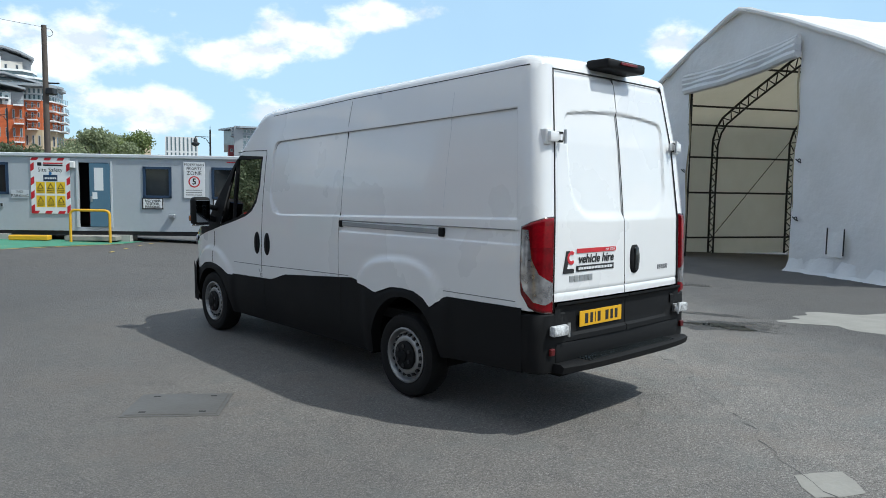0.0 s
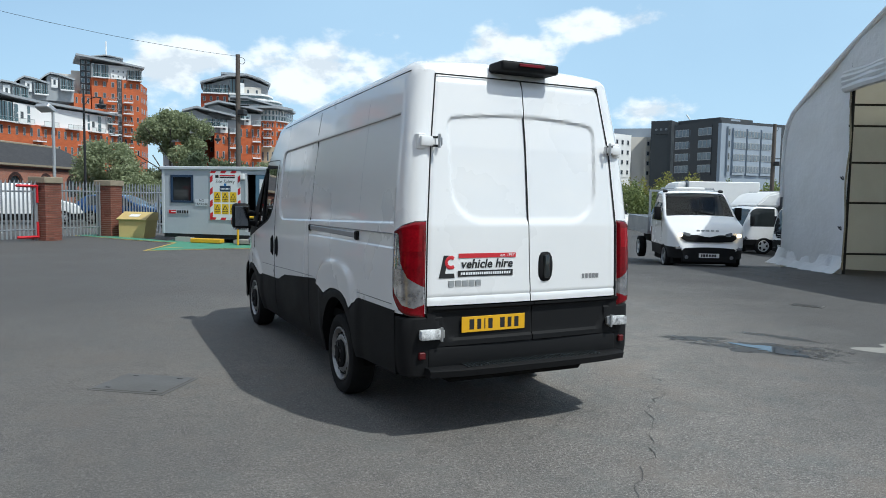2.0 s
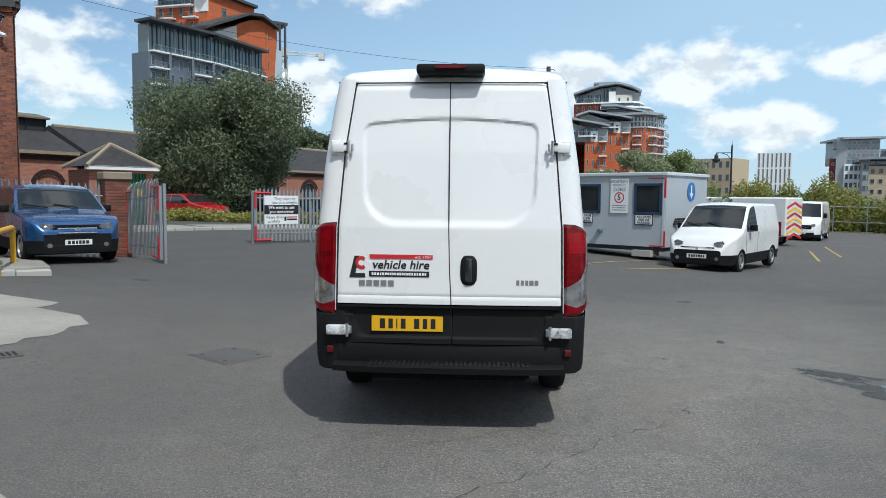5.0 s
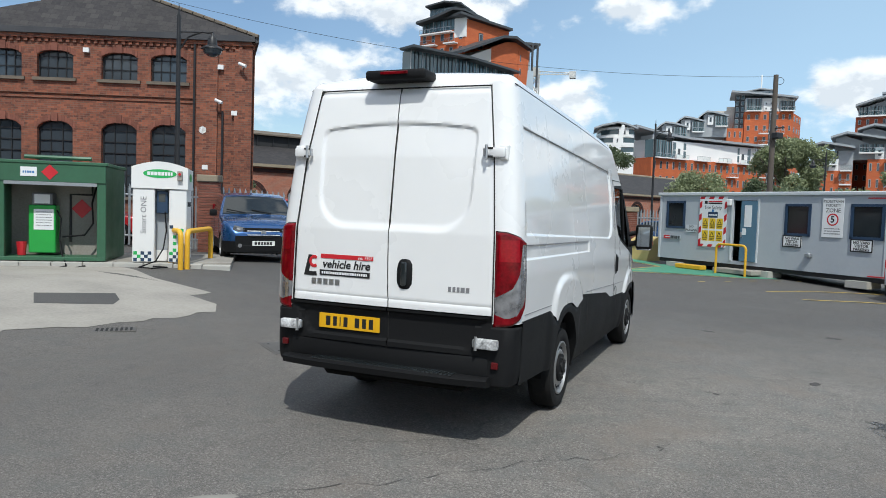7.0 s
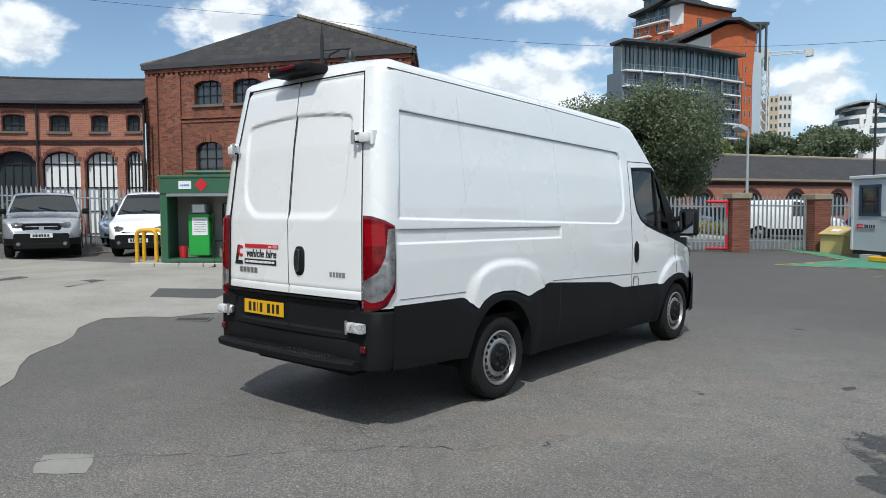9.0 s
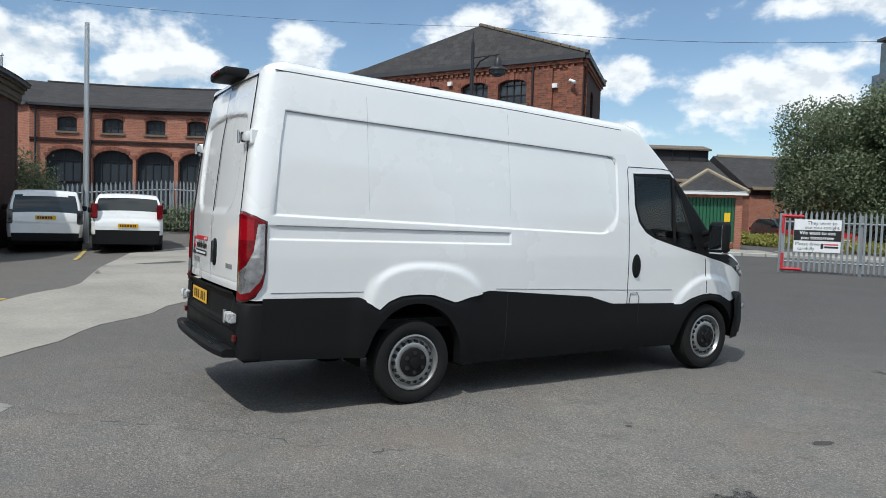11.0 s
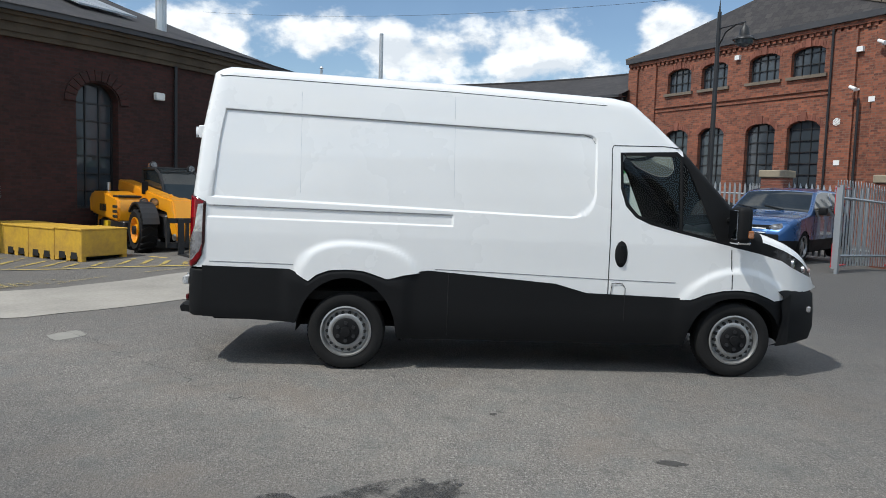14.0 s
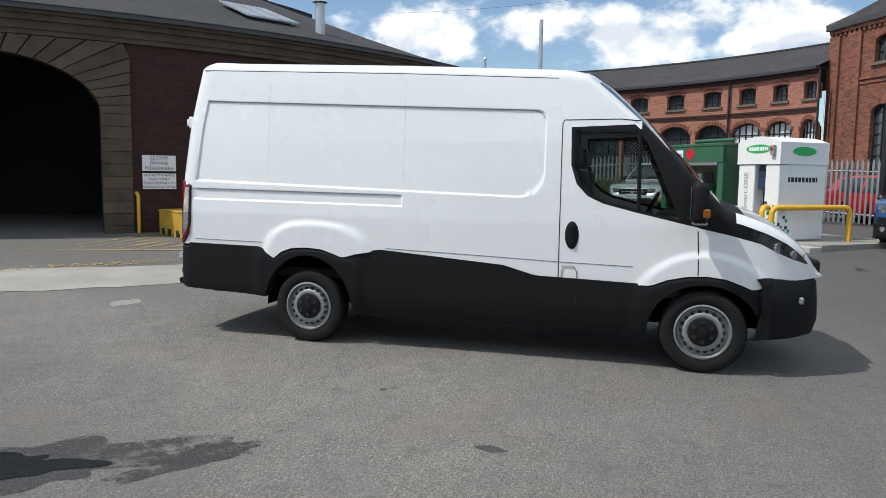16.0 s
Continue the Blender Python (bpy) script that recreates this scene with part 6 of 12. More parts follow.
            ob = part({"red": "tail_lamp", "clear": "reversing_lens", "deep": "brake_lens", "rim": "lamp_rim"}[k], bm, mt, lens or van, smooth=True)
            lens = lens or ob
        # bumper corner and hinges
        bm = bmesh.new()
        cols = []
        for a in (0.0, 0.12, 0.25, 0.4, 0.55, 0.7, 0.85, 1.0):
            col = []
            for z, o in ((0.452, -0.03), (0.468, -0.004), (0.53, 0.004), (0.62, 0.006), (0.74, 0.004), (0.86, 0.003), (0.872, -0.01)):
                px, py = van_corner(a, z)
                px = 0.70 + (px - 0.70) * 1.0 if a > 0 else 0.70
                col.append((side * (px + o * a), py - o * (1 - a) - 0.012 * (1 - a), z))
            cols.append(col)
        vs = [[bm.verts.new(p) for p in c] for c in cols]
        for a, b in zip(vs, vs[1:]):
            for i in range(len(a) - 1):
                q = (a[i], b[i], b[i + 1], a[i + 1])
                bm.faces.new(q if side > 0 else q[::-1])
        part("bumper_corner", bm, BLACKPL, van, smooth=True)
        part("rear_reflector", cube(side * 0.86 - 0.024, side * 0.86 + 0.024, -1.436, -1.41, 0.585, 0.633, 0.006), REFLECTOR, van)
        for z, x in ((2.075, 0.80), (0.755, 0.80)):
            y = van_rear(z)
            w = 0.058 if z > 1 else 0.085
            bm = cube(side * x - w, side * x + w, y - (0.05 if z > 1 else 0.075), y - (0.0 if z > 1 else 0.02), z - 0.034, z + 0.036, 0.012, 2)
            hg = part("door_hinge", bm, WHITE if z > 1 else SCUFF, van, "white door hinge with worn edges", smooth=True)
            bm = cube(side * (x - 0.085), side * (x - 0.10), y - 0.062, y - 0.03, z - 0.028, z + 0.03, 0.006)
            rod(bm, (side * (x - 0.07), y - 0.07, z - 0.045), (side * (x - 0.07), y - 0.07, z + 0.05), 0.011, 8)
            part("hinge_pin", bm, STEEL, hg)
            if z > 1:
                part("hinge_plate", cube(side * (x + 0.01), side * (x + 0.07), y - 0.02, y + 0.05, z - 0.055, z + 0.055, 0.008), WHITE, hg)
                for dz in (-0.03, 0.028):
                    part("hinge_slot", cube(side * (x - 0.068), side * (x - 0.03), y - 0.054, y - 0.03, z + dz - 0.007, z + dz + 0.007), SHADOWGAP, hg)
    # rear doors
    for side in (-1, 1):
        bm = bmesh.new()
        nx, nz = 64, 110
        g = []
        for i in range(nx + 1):
            col = []
            for j in range(nz + 1):
                z = 0.945 + (2.552 - 0.945) * j / nz
                mid = float(np.interp(z, [0.9, 1.2, 1.5, 2.6], [0.022, 0.006, -0.002, -0.004]))
                x = mid + side * 0.004 + (side * door_half(z) - mid - side * 0.008) * i / nx
                k = abs(x)
                wz = float(np.interp(z, [1.4, 2.3], [0.615, 0.645]))
                zt = 2.30 - 0.045 * (k / 0.64) ** 2
                rad = 0.07 if z > 1.9 else 0.24
                ux, uz = k - wz + rad, (z - zt + rad) if z > 1.9 else (1.495 + rad - z)
                sd = rad - math.hypot(max(ux, 0), max(uz, 0)) - min(max(ux, uz), 0)
                d = 0.019 * ss(sd / (0.022 if z > 1.75 else 0.022 + 0.045 * min(1, (1.75 - z) / 0.2)))
                edge = 0.012 * ss((k - door_half(z) + 0.03) / 0.03)
                top = 0.02 * ss((z - 2.50) / 0.05)
                crease = 0.006 * ss((0.012 - abs(z - 1.0)) / 0.008)
                bow = 0.02 * (1 - (x / 0.8) ** 2)
                col.append(bm.verts.new((x, van_rear(z) - bow + d + edge * 0.4 + top + crease, z)))
            g.append(col)
        for a, b in zip(g, g[1:]):
            for j in range(nz):
                q = (a[j], b[j], b[j + 1], a[j + 1])
                bm.faces.new(q if side > 0 else q[::-1])
        door = part("rear_door", bm, WHITE, van, "white pressed rear door with shallow recess", smooth=True)
        bm = bmesh.new()
        g = []
        for i in range(31):
            col = []
            for j in range(17):
                z = 0.662 + (0.942 - 0.662) * j / 16
                x = 0.028 + side * 0.004 + (side * 0.815 - 0.028) * i / 30
                sd = min(z - 0.70, 0.925 - z, (0.78 - abs(x)) * 0.9 - (0.90 - z) * 0.6)
                col.append(bm.verts.new((x, van_rear(z) - 0.022 * (1 - (x / 0.82) ** 2) - 0.016 + 0.02 * ss(sd / 0.018) - 0.02 * ss((z - 0.9) / 0.03), z)))
            g.append(col)
        for a, b in zip(g, g[1:]):
            for j in range(16):
                q = (a[j], b[j], b[j + 1], a[j + 1])
                bm.faces.new(q if side > 0 else q[::-1])
        part("door_cladding", bm, BLACKPL, door, "black plastic panel along the door foot", smooth=True)
    part("door_gap", tube(bmesh.new(), [(float(np.interp(z, [0.66, 0.9, 1.2, 1.5, 2.6], [0.028, 0.022, 0.006, -0.002, -0.004])), van_rear(z) - 0.012, z) for z in (0.67, 0.9, 1.2, 1.5, 1.8, 2.1, 2.4, 2.555)], 0.004, 5), SHADOWGAP, van)
    for side in (1, -1):
        part("door_gap", tube(bmesh.new(), [(side * (door_half(z) + 0.002), van_rear(z) - 0.004, z) for z in (0.67, 0.9, 1.2, 1.5, 1.8, 2.05, 2.3, 2.555)], 0.004, 5), SHADOWGAP, van)
    part("door_gap", tube(bmesh.new(), [(x, van_rear(2.556) - 0.014 * (1 - (x / 0.7) ** 2), 2.556) for x in (-0.69, -0.4, 0, 0.4, 0.69)], 0.0045, 5), SHADOWGAP, van)
    # plate, badges and livery on the doors
    pl = part("number_plate", cube(-0.26, 0.26, -0.0555, 0.0555, 0, 0.006, 0.002), PLATE_Y, van, "yellow rear number plate", m=on_rear(-0.297, 0.804, 0.026))
    for x0, x1 in ((-0.205, -0.155), (-0.142, -0.098), (-0.085, -0.065), (-0.052, -0.005), (0.045, 0.095), (0.108, 0.152), (0.165, 0.212)):
        part("plate_bar", cube(x0 + 0.006, x1 - 0.006, -0.036, 0.036, 0.0055, 0.0072), INK, pl)
    bm = bmesh.new()
    prism(bm, [(-0.085, -0.075, 0), (0.035, -0.075, 0), (0.028, -0.044, 0), (-0.04, -0.044, 0), (-0.012, 0.082, 0), (-0.048, 0.082, 0)], (0, 0, 0.002))
    lg = part("livery_mark", bm, INK, van, m=on_door(-0.655, 1.21) @ Matrix.Translation((0.015, 0, 0)))
    bm = bmesh.new()
    tube(bm, [(0.045 + 0.036 * math.cos(a), 0.036 * math.sin(a), 0.002) for a in [math.radians(50 + 26 * i) for i in range(11)]], 0.0125, 6)
    bmesh.ops.scale(bm, vec=(1, 1, 0.15), verts=bm.verts)
    part("livery_ring", bm, RED, van, m=on_door(-0.65, 1.243) @ Matrix.Translation((-0.03, 0, 0.001)))
    part("livery_bar", cube(-0.23, 0.23, -0.016, 0.016, 0, 0.002), RED, van, m=on_door(-0.345, 1.288, 0.002))
    words("vehicle hire", 0.088, INK, van, on_door(-0.345, 1.228, 0.003), wide=1.02, bold=0.0018, slant=0.2)
    part("livery_panel", cube(-0.22, 0.22, -0.021, 0.021, 0, 0.002), INK, van, m=on_door(-0.36, 1.163, 0.002))
    part("livery_line", bars(bmesh.new(), -0.2, 0.2, 0, 0.018, 5, 0.002), SIGN_WHITE, van, m=on_door(-0.36, 1.163, 0.003))
    words("est. 1957", 0.032, SIGN_WHITE, van, on_door(-0.185, 1.287, 0.005), slant=0.2)
    for k in range(5):
        part("maker_badge", cube(-0.128 + k * 0.053, -0.085 + k * 0.053, -0.022, 0.022, 0, 0.003, 0.003), STEEL, van, m=on_door(-0.525, 1.095, 0.001))
    part("model_badge", bars(bmesh.new(), -0.09, 0.09, 0, 0.036, 8, 0.0, 0.3), INK_GREY, van, m=on_door(0.577, 1.11, 0.001))
    bm = bmesh.new()
    bmesh.ops.create_uvsphere(bm, u_segments=20, v_segments=12, radius=1, matrix=Matrix.Diagonal((0.062, 0.112, 0.022, 1)))
    for v in bm.verts:
        v.co.x = math.copysign(min(abs(v.co.x) * 1.15, 0.06), v.co.x)
        v.co.y = math.copysign(min(abs(v.co.y) * 1.1, 0.108), v.co.y)
    h = part("rear_door_handle", bm, BLACKPL, van, smooth=True, m=on_rear(0.145, 1.195, 0.018))
    part("handle_grip", cube(-0.026, 0.026, -0.085, 0.09, 0.01, 0.032, 0.014, 3), PRIVACY, h, smooth=True)
    # high brake lamp
    bm = cube(-0.245, 0.245, -1.375, -1.17, 2.60, 2.672, 0.022, 3)
    hb = part("high_brake_lamp", bm, BLACKPL, van, smooth=True)
    part("brake_lens", cube(-0.11, 0.11, -1.392, -1.38, 2.633, 2.655, 0.004), LENS_RED, hb)
    # rear bumper with a ribbed step
    part("rear_bumper", cube(-0.81, 0.81, -1.42, -1.30, 0.48, 0.66, 0.02, 2), BLACKPL, van, smooth=True)
    bm = bmesh.new()
    n = 24
    top = []
    for i in range(n + 1):
        x = -0.83 + 1.66 * i / n
        yb = -1.555 + 0.05 * (abs(x) / 0.83) ** 4
        top.append([(x, -1.40, 0.523), (x, yb + 0.03, 0.528), (x, yb, 0.512), (x, yb + 0.01, 0.468), (x, -1.40, 0.46)])
    vs = [[bm.verts.new(p) for p in c] for c in top]
    for a, b in zip(vs, vs[1:]):
        for i in range(4):
            bm.faces.new((a[i], a[i + 1], b[i + 1], b[i]))
    bm.faces.new(vs[0]); bm.faces.new(vs[-1][::-1])
    st = part("rear_step", bm, BLACKPL, van, "ribbed black step bumper", smooth=True)
    bm = bmesh.new()
    for i in range(34):
        for j in range(5):
            x, y = -0.56 + i * 0.034, -1.525 + j * 0.03
            box(bm, x, x + 0.02, y, y + 0.018, 0.527, 0.535)
    tagged(part("step_grip", bm, PRIVACY, st), kind="stuff")
    # front bumper, grille and bonnet edge
    bm = bmesh.new()
    cols = []
    for k in range(41):
        t = -1 + 2 * k / 40
        x = 0.99 * math.copysign(abs(t) ** 0.8, t)
        y = 4.445 - 0.50 * (abs(x) / 0.99) ** 6
        cols.append([(x * 0.97, y - 0.10, 0.30), (x, y - 0.01, 0.34), (x * 1.0, y + 0.02, 0.45), (x, y + 0.015, 0.60), (x, y, 0.76), (x * 0.985, y - 0.05, 0.81), (x * 0.95, y - 0.16, 0.82)])
    vs = [[bm.verts.new(p) for p in c] for c in cols]
    for a, b in zip(vs, vs[1:]):
        for i in range(6):
            bm.faces.new((a[i], a[i + 1], b[i + 1], b[i]))
    bmesh.ops.recalc_face_normals(bm, faces=bm.faces)
    part("front_bumper", bm, BLACKPL, van, smooth=True)
    for side in (1, -1):
        part("fog_lamp", cube(side * 0.84 - 0.03, side * 0.84 + 0.03, 4.245, 4.285, 0.60, 0.655, 0.01), LENS_CLEAR, van)
        bm = bmesh.new()
        bm.faces.new([bm.verts.new((side * x, y, z)) for x, y, z in ((0.985, 3.90, 0.30), (0.985, 4.02, 0.32), (0.99, 4.02, 0.79), (0.995, 3.98, 0.75), (0.998, 3.93, 0.70), (0.99, 3.955, 0.55))])
        part("bumper_side", bm, BLACKPL, van)
    part("grille", cube(-0.46, 0.46, 4.40, 4.475, 0.80, 0.92, 0.02), BLACKPL, van)
    # underbody, axles and cab inside
    part("chassis", cube(-0.60, 0.60, -1.30, 4.25, 0.36, 0.62, 0.03), UNDER, van)
    part("floor_pan", cube(-0.93, 0.93, -1.33, 2.4, 0.62, 0.70), UNDER, van)
    for wy in (0, 3.52):
        part("axle", rod(bmesh.new(), (-0.8, wy, 0.33), (0.8, wy, 0.33), 0.07, 10), UNDER, van)
    part("fuel_tank", cube(0.35, 0.8, 1.4, 2.3, 0.27, 0.5, 0.05), UNDER, van)
    for side in (1, -1):
        part("mud_flap", cube(side * 0.74, side * 0.95, 0.47, 0.49, 0.27, 0.6), UNDER, van)
    part("bulkhead", cube(-0.90, 0.90, 2.30, 2.34, 0.6, 2.0), INTERIOR, van)
    part("bulkhead", cube(-0.84, 0.84, 2.30, 2.34, 2.0, 2.42), INTERIOR, van)
    for x in (-0.45, 0.45):
        bm = cube(x - 0.25, x + 0.25, 2.42, 2.95, 0.85, 1.10, 0.06, 2)
        for f in range(1):
            box(bm, x - 0.25, x + 0.25, 2.38, 2.52, 1.05, 1.65, 0.05, 2)
            box(bm, x - 0.13, x + 0.13, 2.36, 2.46, 1.68, 1.88, 0.04, 2)
        part("seat", bm, INTERIOR, van, smooth=True)
    part("dashboard", cube(-0.88, 0.88, 3.15, 3.65, 0.9, 1.27, 0.08, 3), INTERIOR, van, smooth=True)
    part("cab_floor", cube(-0.9, 0.9, 2.3, 3.6, 0.60, 0.66), INTERIOR, van)
    bm = bmesh.new()
    c, ax = Vector((0.42, 3.05, 1.28)), ((1, 0, 0), Vector((0, 0.45, 0.89)))
    tube(bm, arc(c, 0.2, 0, 352, 24, ax), 0.016, 6)
    rod(bm, c, (0.42, 3.25, 1.1), 0.04, 8)
    part("steering_wheel", bm, BLACKPL, van, smooth=True)
    # chrome rail of the sliding door on the near flank
    bm = cube(-0.992, -0.965, -0.42, 0.92, 1.36, 1.405, 0.006)
    rail = part("door_rail", bm, GALV, van)
    part("rail_cap", cube(-1.0, -0.97, -0.46, -0.40, 1.345, 1.415, 0.008), BLACKPL, rail)
    part("rail_cap", cube(-1.0, -0.97, 0.88, 0.93, 1.35, 1.41, 0.008), BLACKPL, rail)
    part("door_gap", seam([(0.93, 0.88), (0.935, 1.3), (0.93, 1.8), (0.92, 2.2), (0.90, 2.47)], -1, 0.005, 0.0), SHADOWGAP, van)
    return van


panel_van()

# ---- site cabin ----
CAB_A, CAB_B = (-0.62, 20.55), (5.68, 15.46)
cab_f, cab_n = straight(CAB_A, CAB_B)
CAB_N = Vector((cab_f(0, 0, 1) - cab_f(0, 0, 0)))


def site_cabin():
    base = thing("site_cabin", pose(0, 0, 0), "long pale grey steel site cabin on blocks, its door open", "cabin")
    z0, z1 = 0.25, 2.42
    wins = [(0.35, 1.2, 1.3, 2.24, 0), (5.05, 5.88, 1.25, 2.18, 0), (7.05, 7.97, 1.24, 2.19, 0)]
    door = (3.18, 4.05, 0.36, 2.27, 0)
    part("wall", wall_bm(cab_f, cab_n, z0, z1, wins + [door], 0.08, thick=0.08), CABIN, base, uv=False)
    for o in wins:
        window_in(base, cab_f, o, 1, 1, 0.02, NAVY, PRIVACY, 0.075)
    back, side = cab_f(cab_n, 0, -3.0), cab_f(cab_n, 0, 0)
    for a, b in ((side, back), (back, cab_f(0, 0, -3.0)), (cab_f(0, 0, -3.0), cab_f(0, 0, 0))):
        g, gn = straight(a, b)
        part("wall", wall_bm(g, gn, z0, z1, [], thick=0.08), CABIN, base, uv=False)
    m = facing(cab_f(cab_n / 2, 0, -1.5), CAB_N)
    part("roof", cube(-cab_n / 2 - 0.06, cab_n / 2 + 0.06, z1, z1 + 0.11, -1.58, 1.56, 0.02), CABIN_TRIM, base, m=m)
    part("floor", cube(-cab_n / 2 + 0.02, cab_n / 2 - 0.02, z0 + 0.02, z0 + 0.1, -1.45, 1.4), INTERIOR, base, m=m)
    part("base_frame", cube(-cab_n / 2 + 0.05, cab_n / 2 - 0.05, 0.12, z0, -1.45, 1.46), IRON, base, m=m)
    for u in (0.02, cab_n - 0.1):
        part("corner_post", strip(bmesh.new(), cab_f, u, u + 0.08, z0, z1, 0.02), CABIN_TRIM, base)
    for u in (0.9, 4.4, 7.4):
        c = cab_f(u, 0.0, -0.3)
        part("block", cube(-0.3, 0.3, -0.05, 0.14, -0.2, 0.42), KERB, base, m=facing(cab_f(u, 0, -0.25), CAB_N))
    # door leaf folded back on the wall, and the dark room behind
    d = part("door", strip(bmesh.new(), cab_f, 3.52, 4.1, 0.38, 2.25, 0.05, 9), DOOR_BLUE, base, "steel blue door swung open")
    part("door_notice", strip(bmesh.new(), cab_f, 3.66, 3.92, 1.45, 2.12, 0.056, 9), SIGN_WHITE, d)
    part("door_notice", strip(bmesh.new(), cab_f, 3.6, 3.74, 1.2, 1.4, 0.056, 9), SIGN_WHITE, d)
    part("door_handle", cube(-0.02, 0.02, -0.08, 0.08, 0, 0.05), STEEL, d, m=facing(cab_f(3.58, 1.2, 0.05), CAB_N))
    part("door_frame", strip(bmesh.new(), cab_f, 3.13, 3.18, 0.36, 2.32, 0.03), CABIN_TRIM, base)
    part("door_frame", strip(bmesh.new(), cab_f, 4.11, 4.16, 0.36, 2.32, 0.03), CABIN_TRIM, base)
    part("partition", cube(-1.2, 1.2, 0.3, 2.4, -1.3, -1.25), INTERIOR, base, m=facing(cab_f(3.6, 0, 0), CAB_N))
    part("fire_extinguisher", rod(bmesh.new(), cab_f(3.45, 0.45, -0.3), cab_f(3.45, 0.85, -0.3), 0.08, 10), RED, base)
    part("vent_box", cube(-0.09, 0.09, -0.06, 0.06, 0, 0.14, 0.02), GALV, base, m=facing(cab_f(5.9, 0.72, 0), CAB_N))
    part("wall_lamp", cube(-0.07, 0.07, -0.1, 0.1, 0, 0.1, 0.02), WHITE_FLAT, base, m=facing(cab_f(3.05, 2.2, 0), CAB_N))
    for a, b, c, d2 in ((7.5, cab_n, 2.33, 2.36), (cab_n - 0.06, cab_n, 1.75, 2.3), (7.6, cab_n, 0.27, 0.3), (cab_n - 0.05, cab_n, 0.3, 0.75)):
        part("red_tape", strip(bmesh.new(), cab_f, a, b, c, d2, 0.024, 9), RED, base)
    e, en = straight(side, back)
    bm = bmesh.new()
    for k, z in enumerate((0.95, 1.02, 1.09)):
        for q in range(5):
            rod(bm, e(0.5 + q * 0.32 + k * 0.05, z, 0.02), e(0.75 + q * 0.32, z + 0.02, 0.12), 0.03, 6)
    part("key_rack", bm, IRON, base)
    # step at the door
    part("door_step", cube(-0.7, 0.75, 0.0, 0.13, 0.0, 0.6, 0.01), CONCRETE, base, m=facing(cab_f(3.7, 0, 0), CAB_N))


site_cabin()


def board(name, f, nrm, u, z, w, h, label, off=0.02, material=None, group=""):
    """A flat sign fixed to a wall; returns it with its own face as x, y."""
    ob = part(name, cube(-w / 2, w / 2, -h / 2, h / 2, 0, 0.012, 0.002), material or SIGN_WHITE, None, m=facing(f(u, z, off), nrm))
    return tagged(ob, label, "sign", group)


def face(x, y, z=0.0135):
    return Matrix.Translation((x, y, z))


def plate(name, parent, x0, x1, y0, y1, material, z=0.012):
    return part(name, cube(x0, x1, y0, y1, z, z + 0.002), material, parent)


def safety_board():
    w, h = 1.12, 1.64
    s = board("safety_sign", cab_f, CAB_N, 2.40, 1.57, w, h, "white safety board with red hazard border and yellow warnings")
    k = 0
    for side in range(4):
        n = 8 if side % 2 else 6
        for i in range(n):
            if i % 2:
                continue
            if side % 2:
                x, y0, y1 = (w / 2 - 0.05) * (1 if side == 1 else -1), -h / 2 + h * i / n, -h / 2 + h * (i + 1) / n
                bm = prism(bmesh.new(), [(x - 0.05, y0, 0.012), (x + 0.05, y0 + 0.07, 0.012), (x + 0.05, y1 + 0.07 if y1 < h / 2 - 0.08 else h / 2, 0.012), (x - 0.05, y1, 0.012)], (0, 0, 0.003))
            else:
                y, x0, x1 = (h / 2 - 0.04) * (1 if side == 0 else -1), -w / 2 + w * i / n, -w / 2 + w * (i + 1) / n
                bm = prism(bmesh.new(), [(x0, y - 0.04, 0.012), (x1, y - 0.04, 0.012), (x1 + 0.05, y + 0.04, 0.012), (x0 + 0.05, y + 0.04, 0.012)], (0, 0, 0.003))
            part("hazard_stripe", bm, RED, s)
    plate("company_mark", s, -0.36, -0.24, 0.58, 0.68, INK)
    plate("company_bar", s, -0.2, 0.36, 0.64, 0.68, RED)
    plate("company_bar", s, -0.2, 0.36, 0.575, 0.625, INK)
    words("Site Safety", 0.17, INK, s, face(0.0, 0.46))
    plate("notice_panel", s, -0.2, 0.2, 0.13, 0.32, NAVY)
    part("notice_print", bars(bmesh.new(), -0.16, 0.16, 0.22, 0.05, 3, 0.014), SIGN_WHITE, s)
    part("notice_disc", rod(bmesh.new(), (0, 0.36, 0.01), (0, 0.36, 0.015), 0.045, 16), SIGNBLUE, s)
    for j, y in enumerate((-0.06, -0.46)):
        for x in (-0.29, 0.0, 0.29):
            p = plate("warning_panel", s, x - 0.125, x + 0.125, y - 0.17, y + 0.17, SIGNYELLOW)
            part("warning_triangle", prism(bmesh.new(), [(x - 0.095, y - 0.03, 0.0142), (x + 0.095, y - 0.03, 0.0142), (x, y + 0.14, 0.0142)], (0, 0, 0.002)), INK, p)
            part("triangle_face", prism(bmesh.new(), [(x - 0.06, y - 0.012, 0.0165), (x + 0.06, y - 0.012, 0.0165), (x, y + 0.095, 0.0165)], (0, 0, 0.001)), SIGNYELLOW, p)
            part("warning_print", bars(bmesh.new(), x - 0.1, x + 0.1, y - 0.08, 0.03, int(x * 10) + j, 0.0145), INK, p)
            part("warning_print", bars(bmesh.new(), x - 0.08, x + 0.08, y - 0.13, 0.02, 9 + int(x * 10) + j, 0.0145), INK, p)


safety_board()


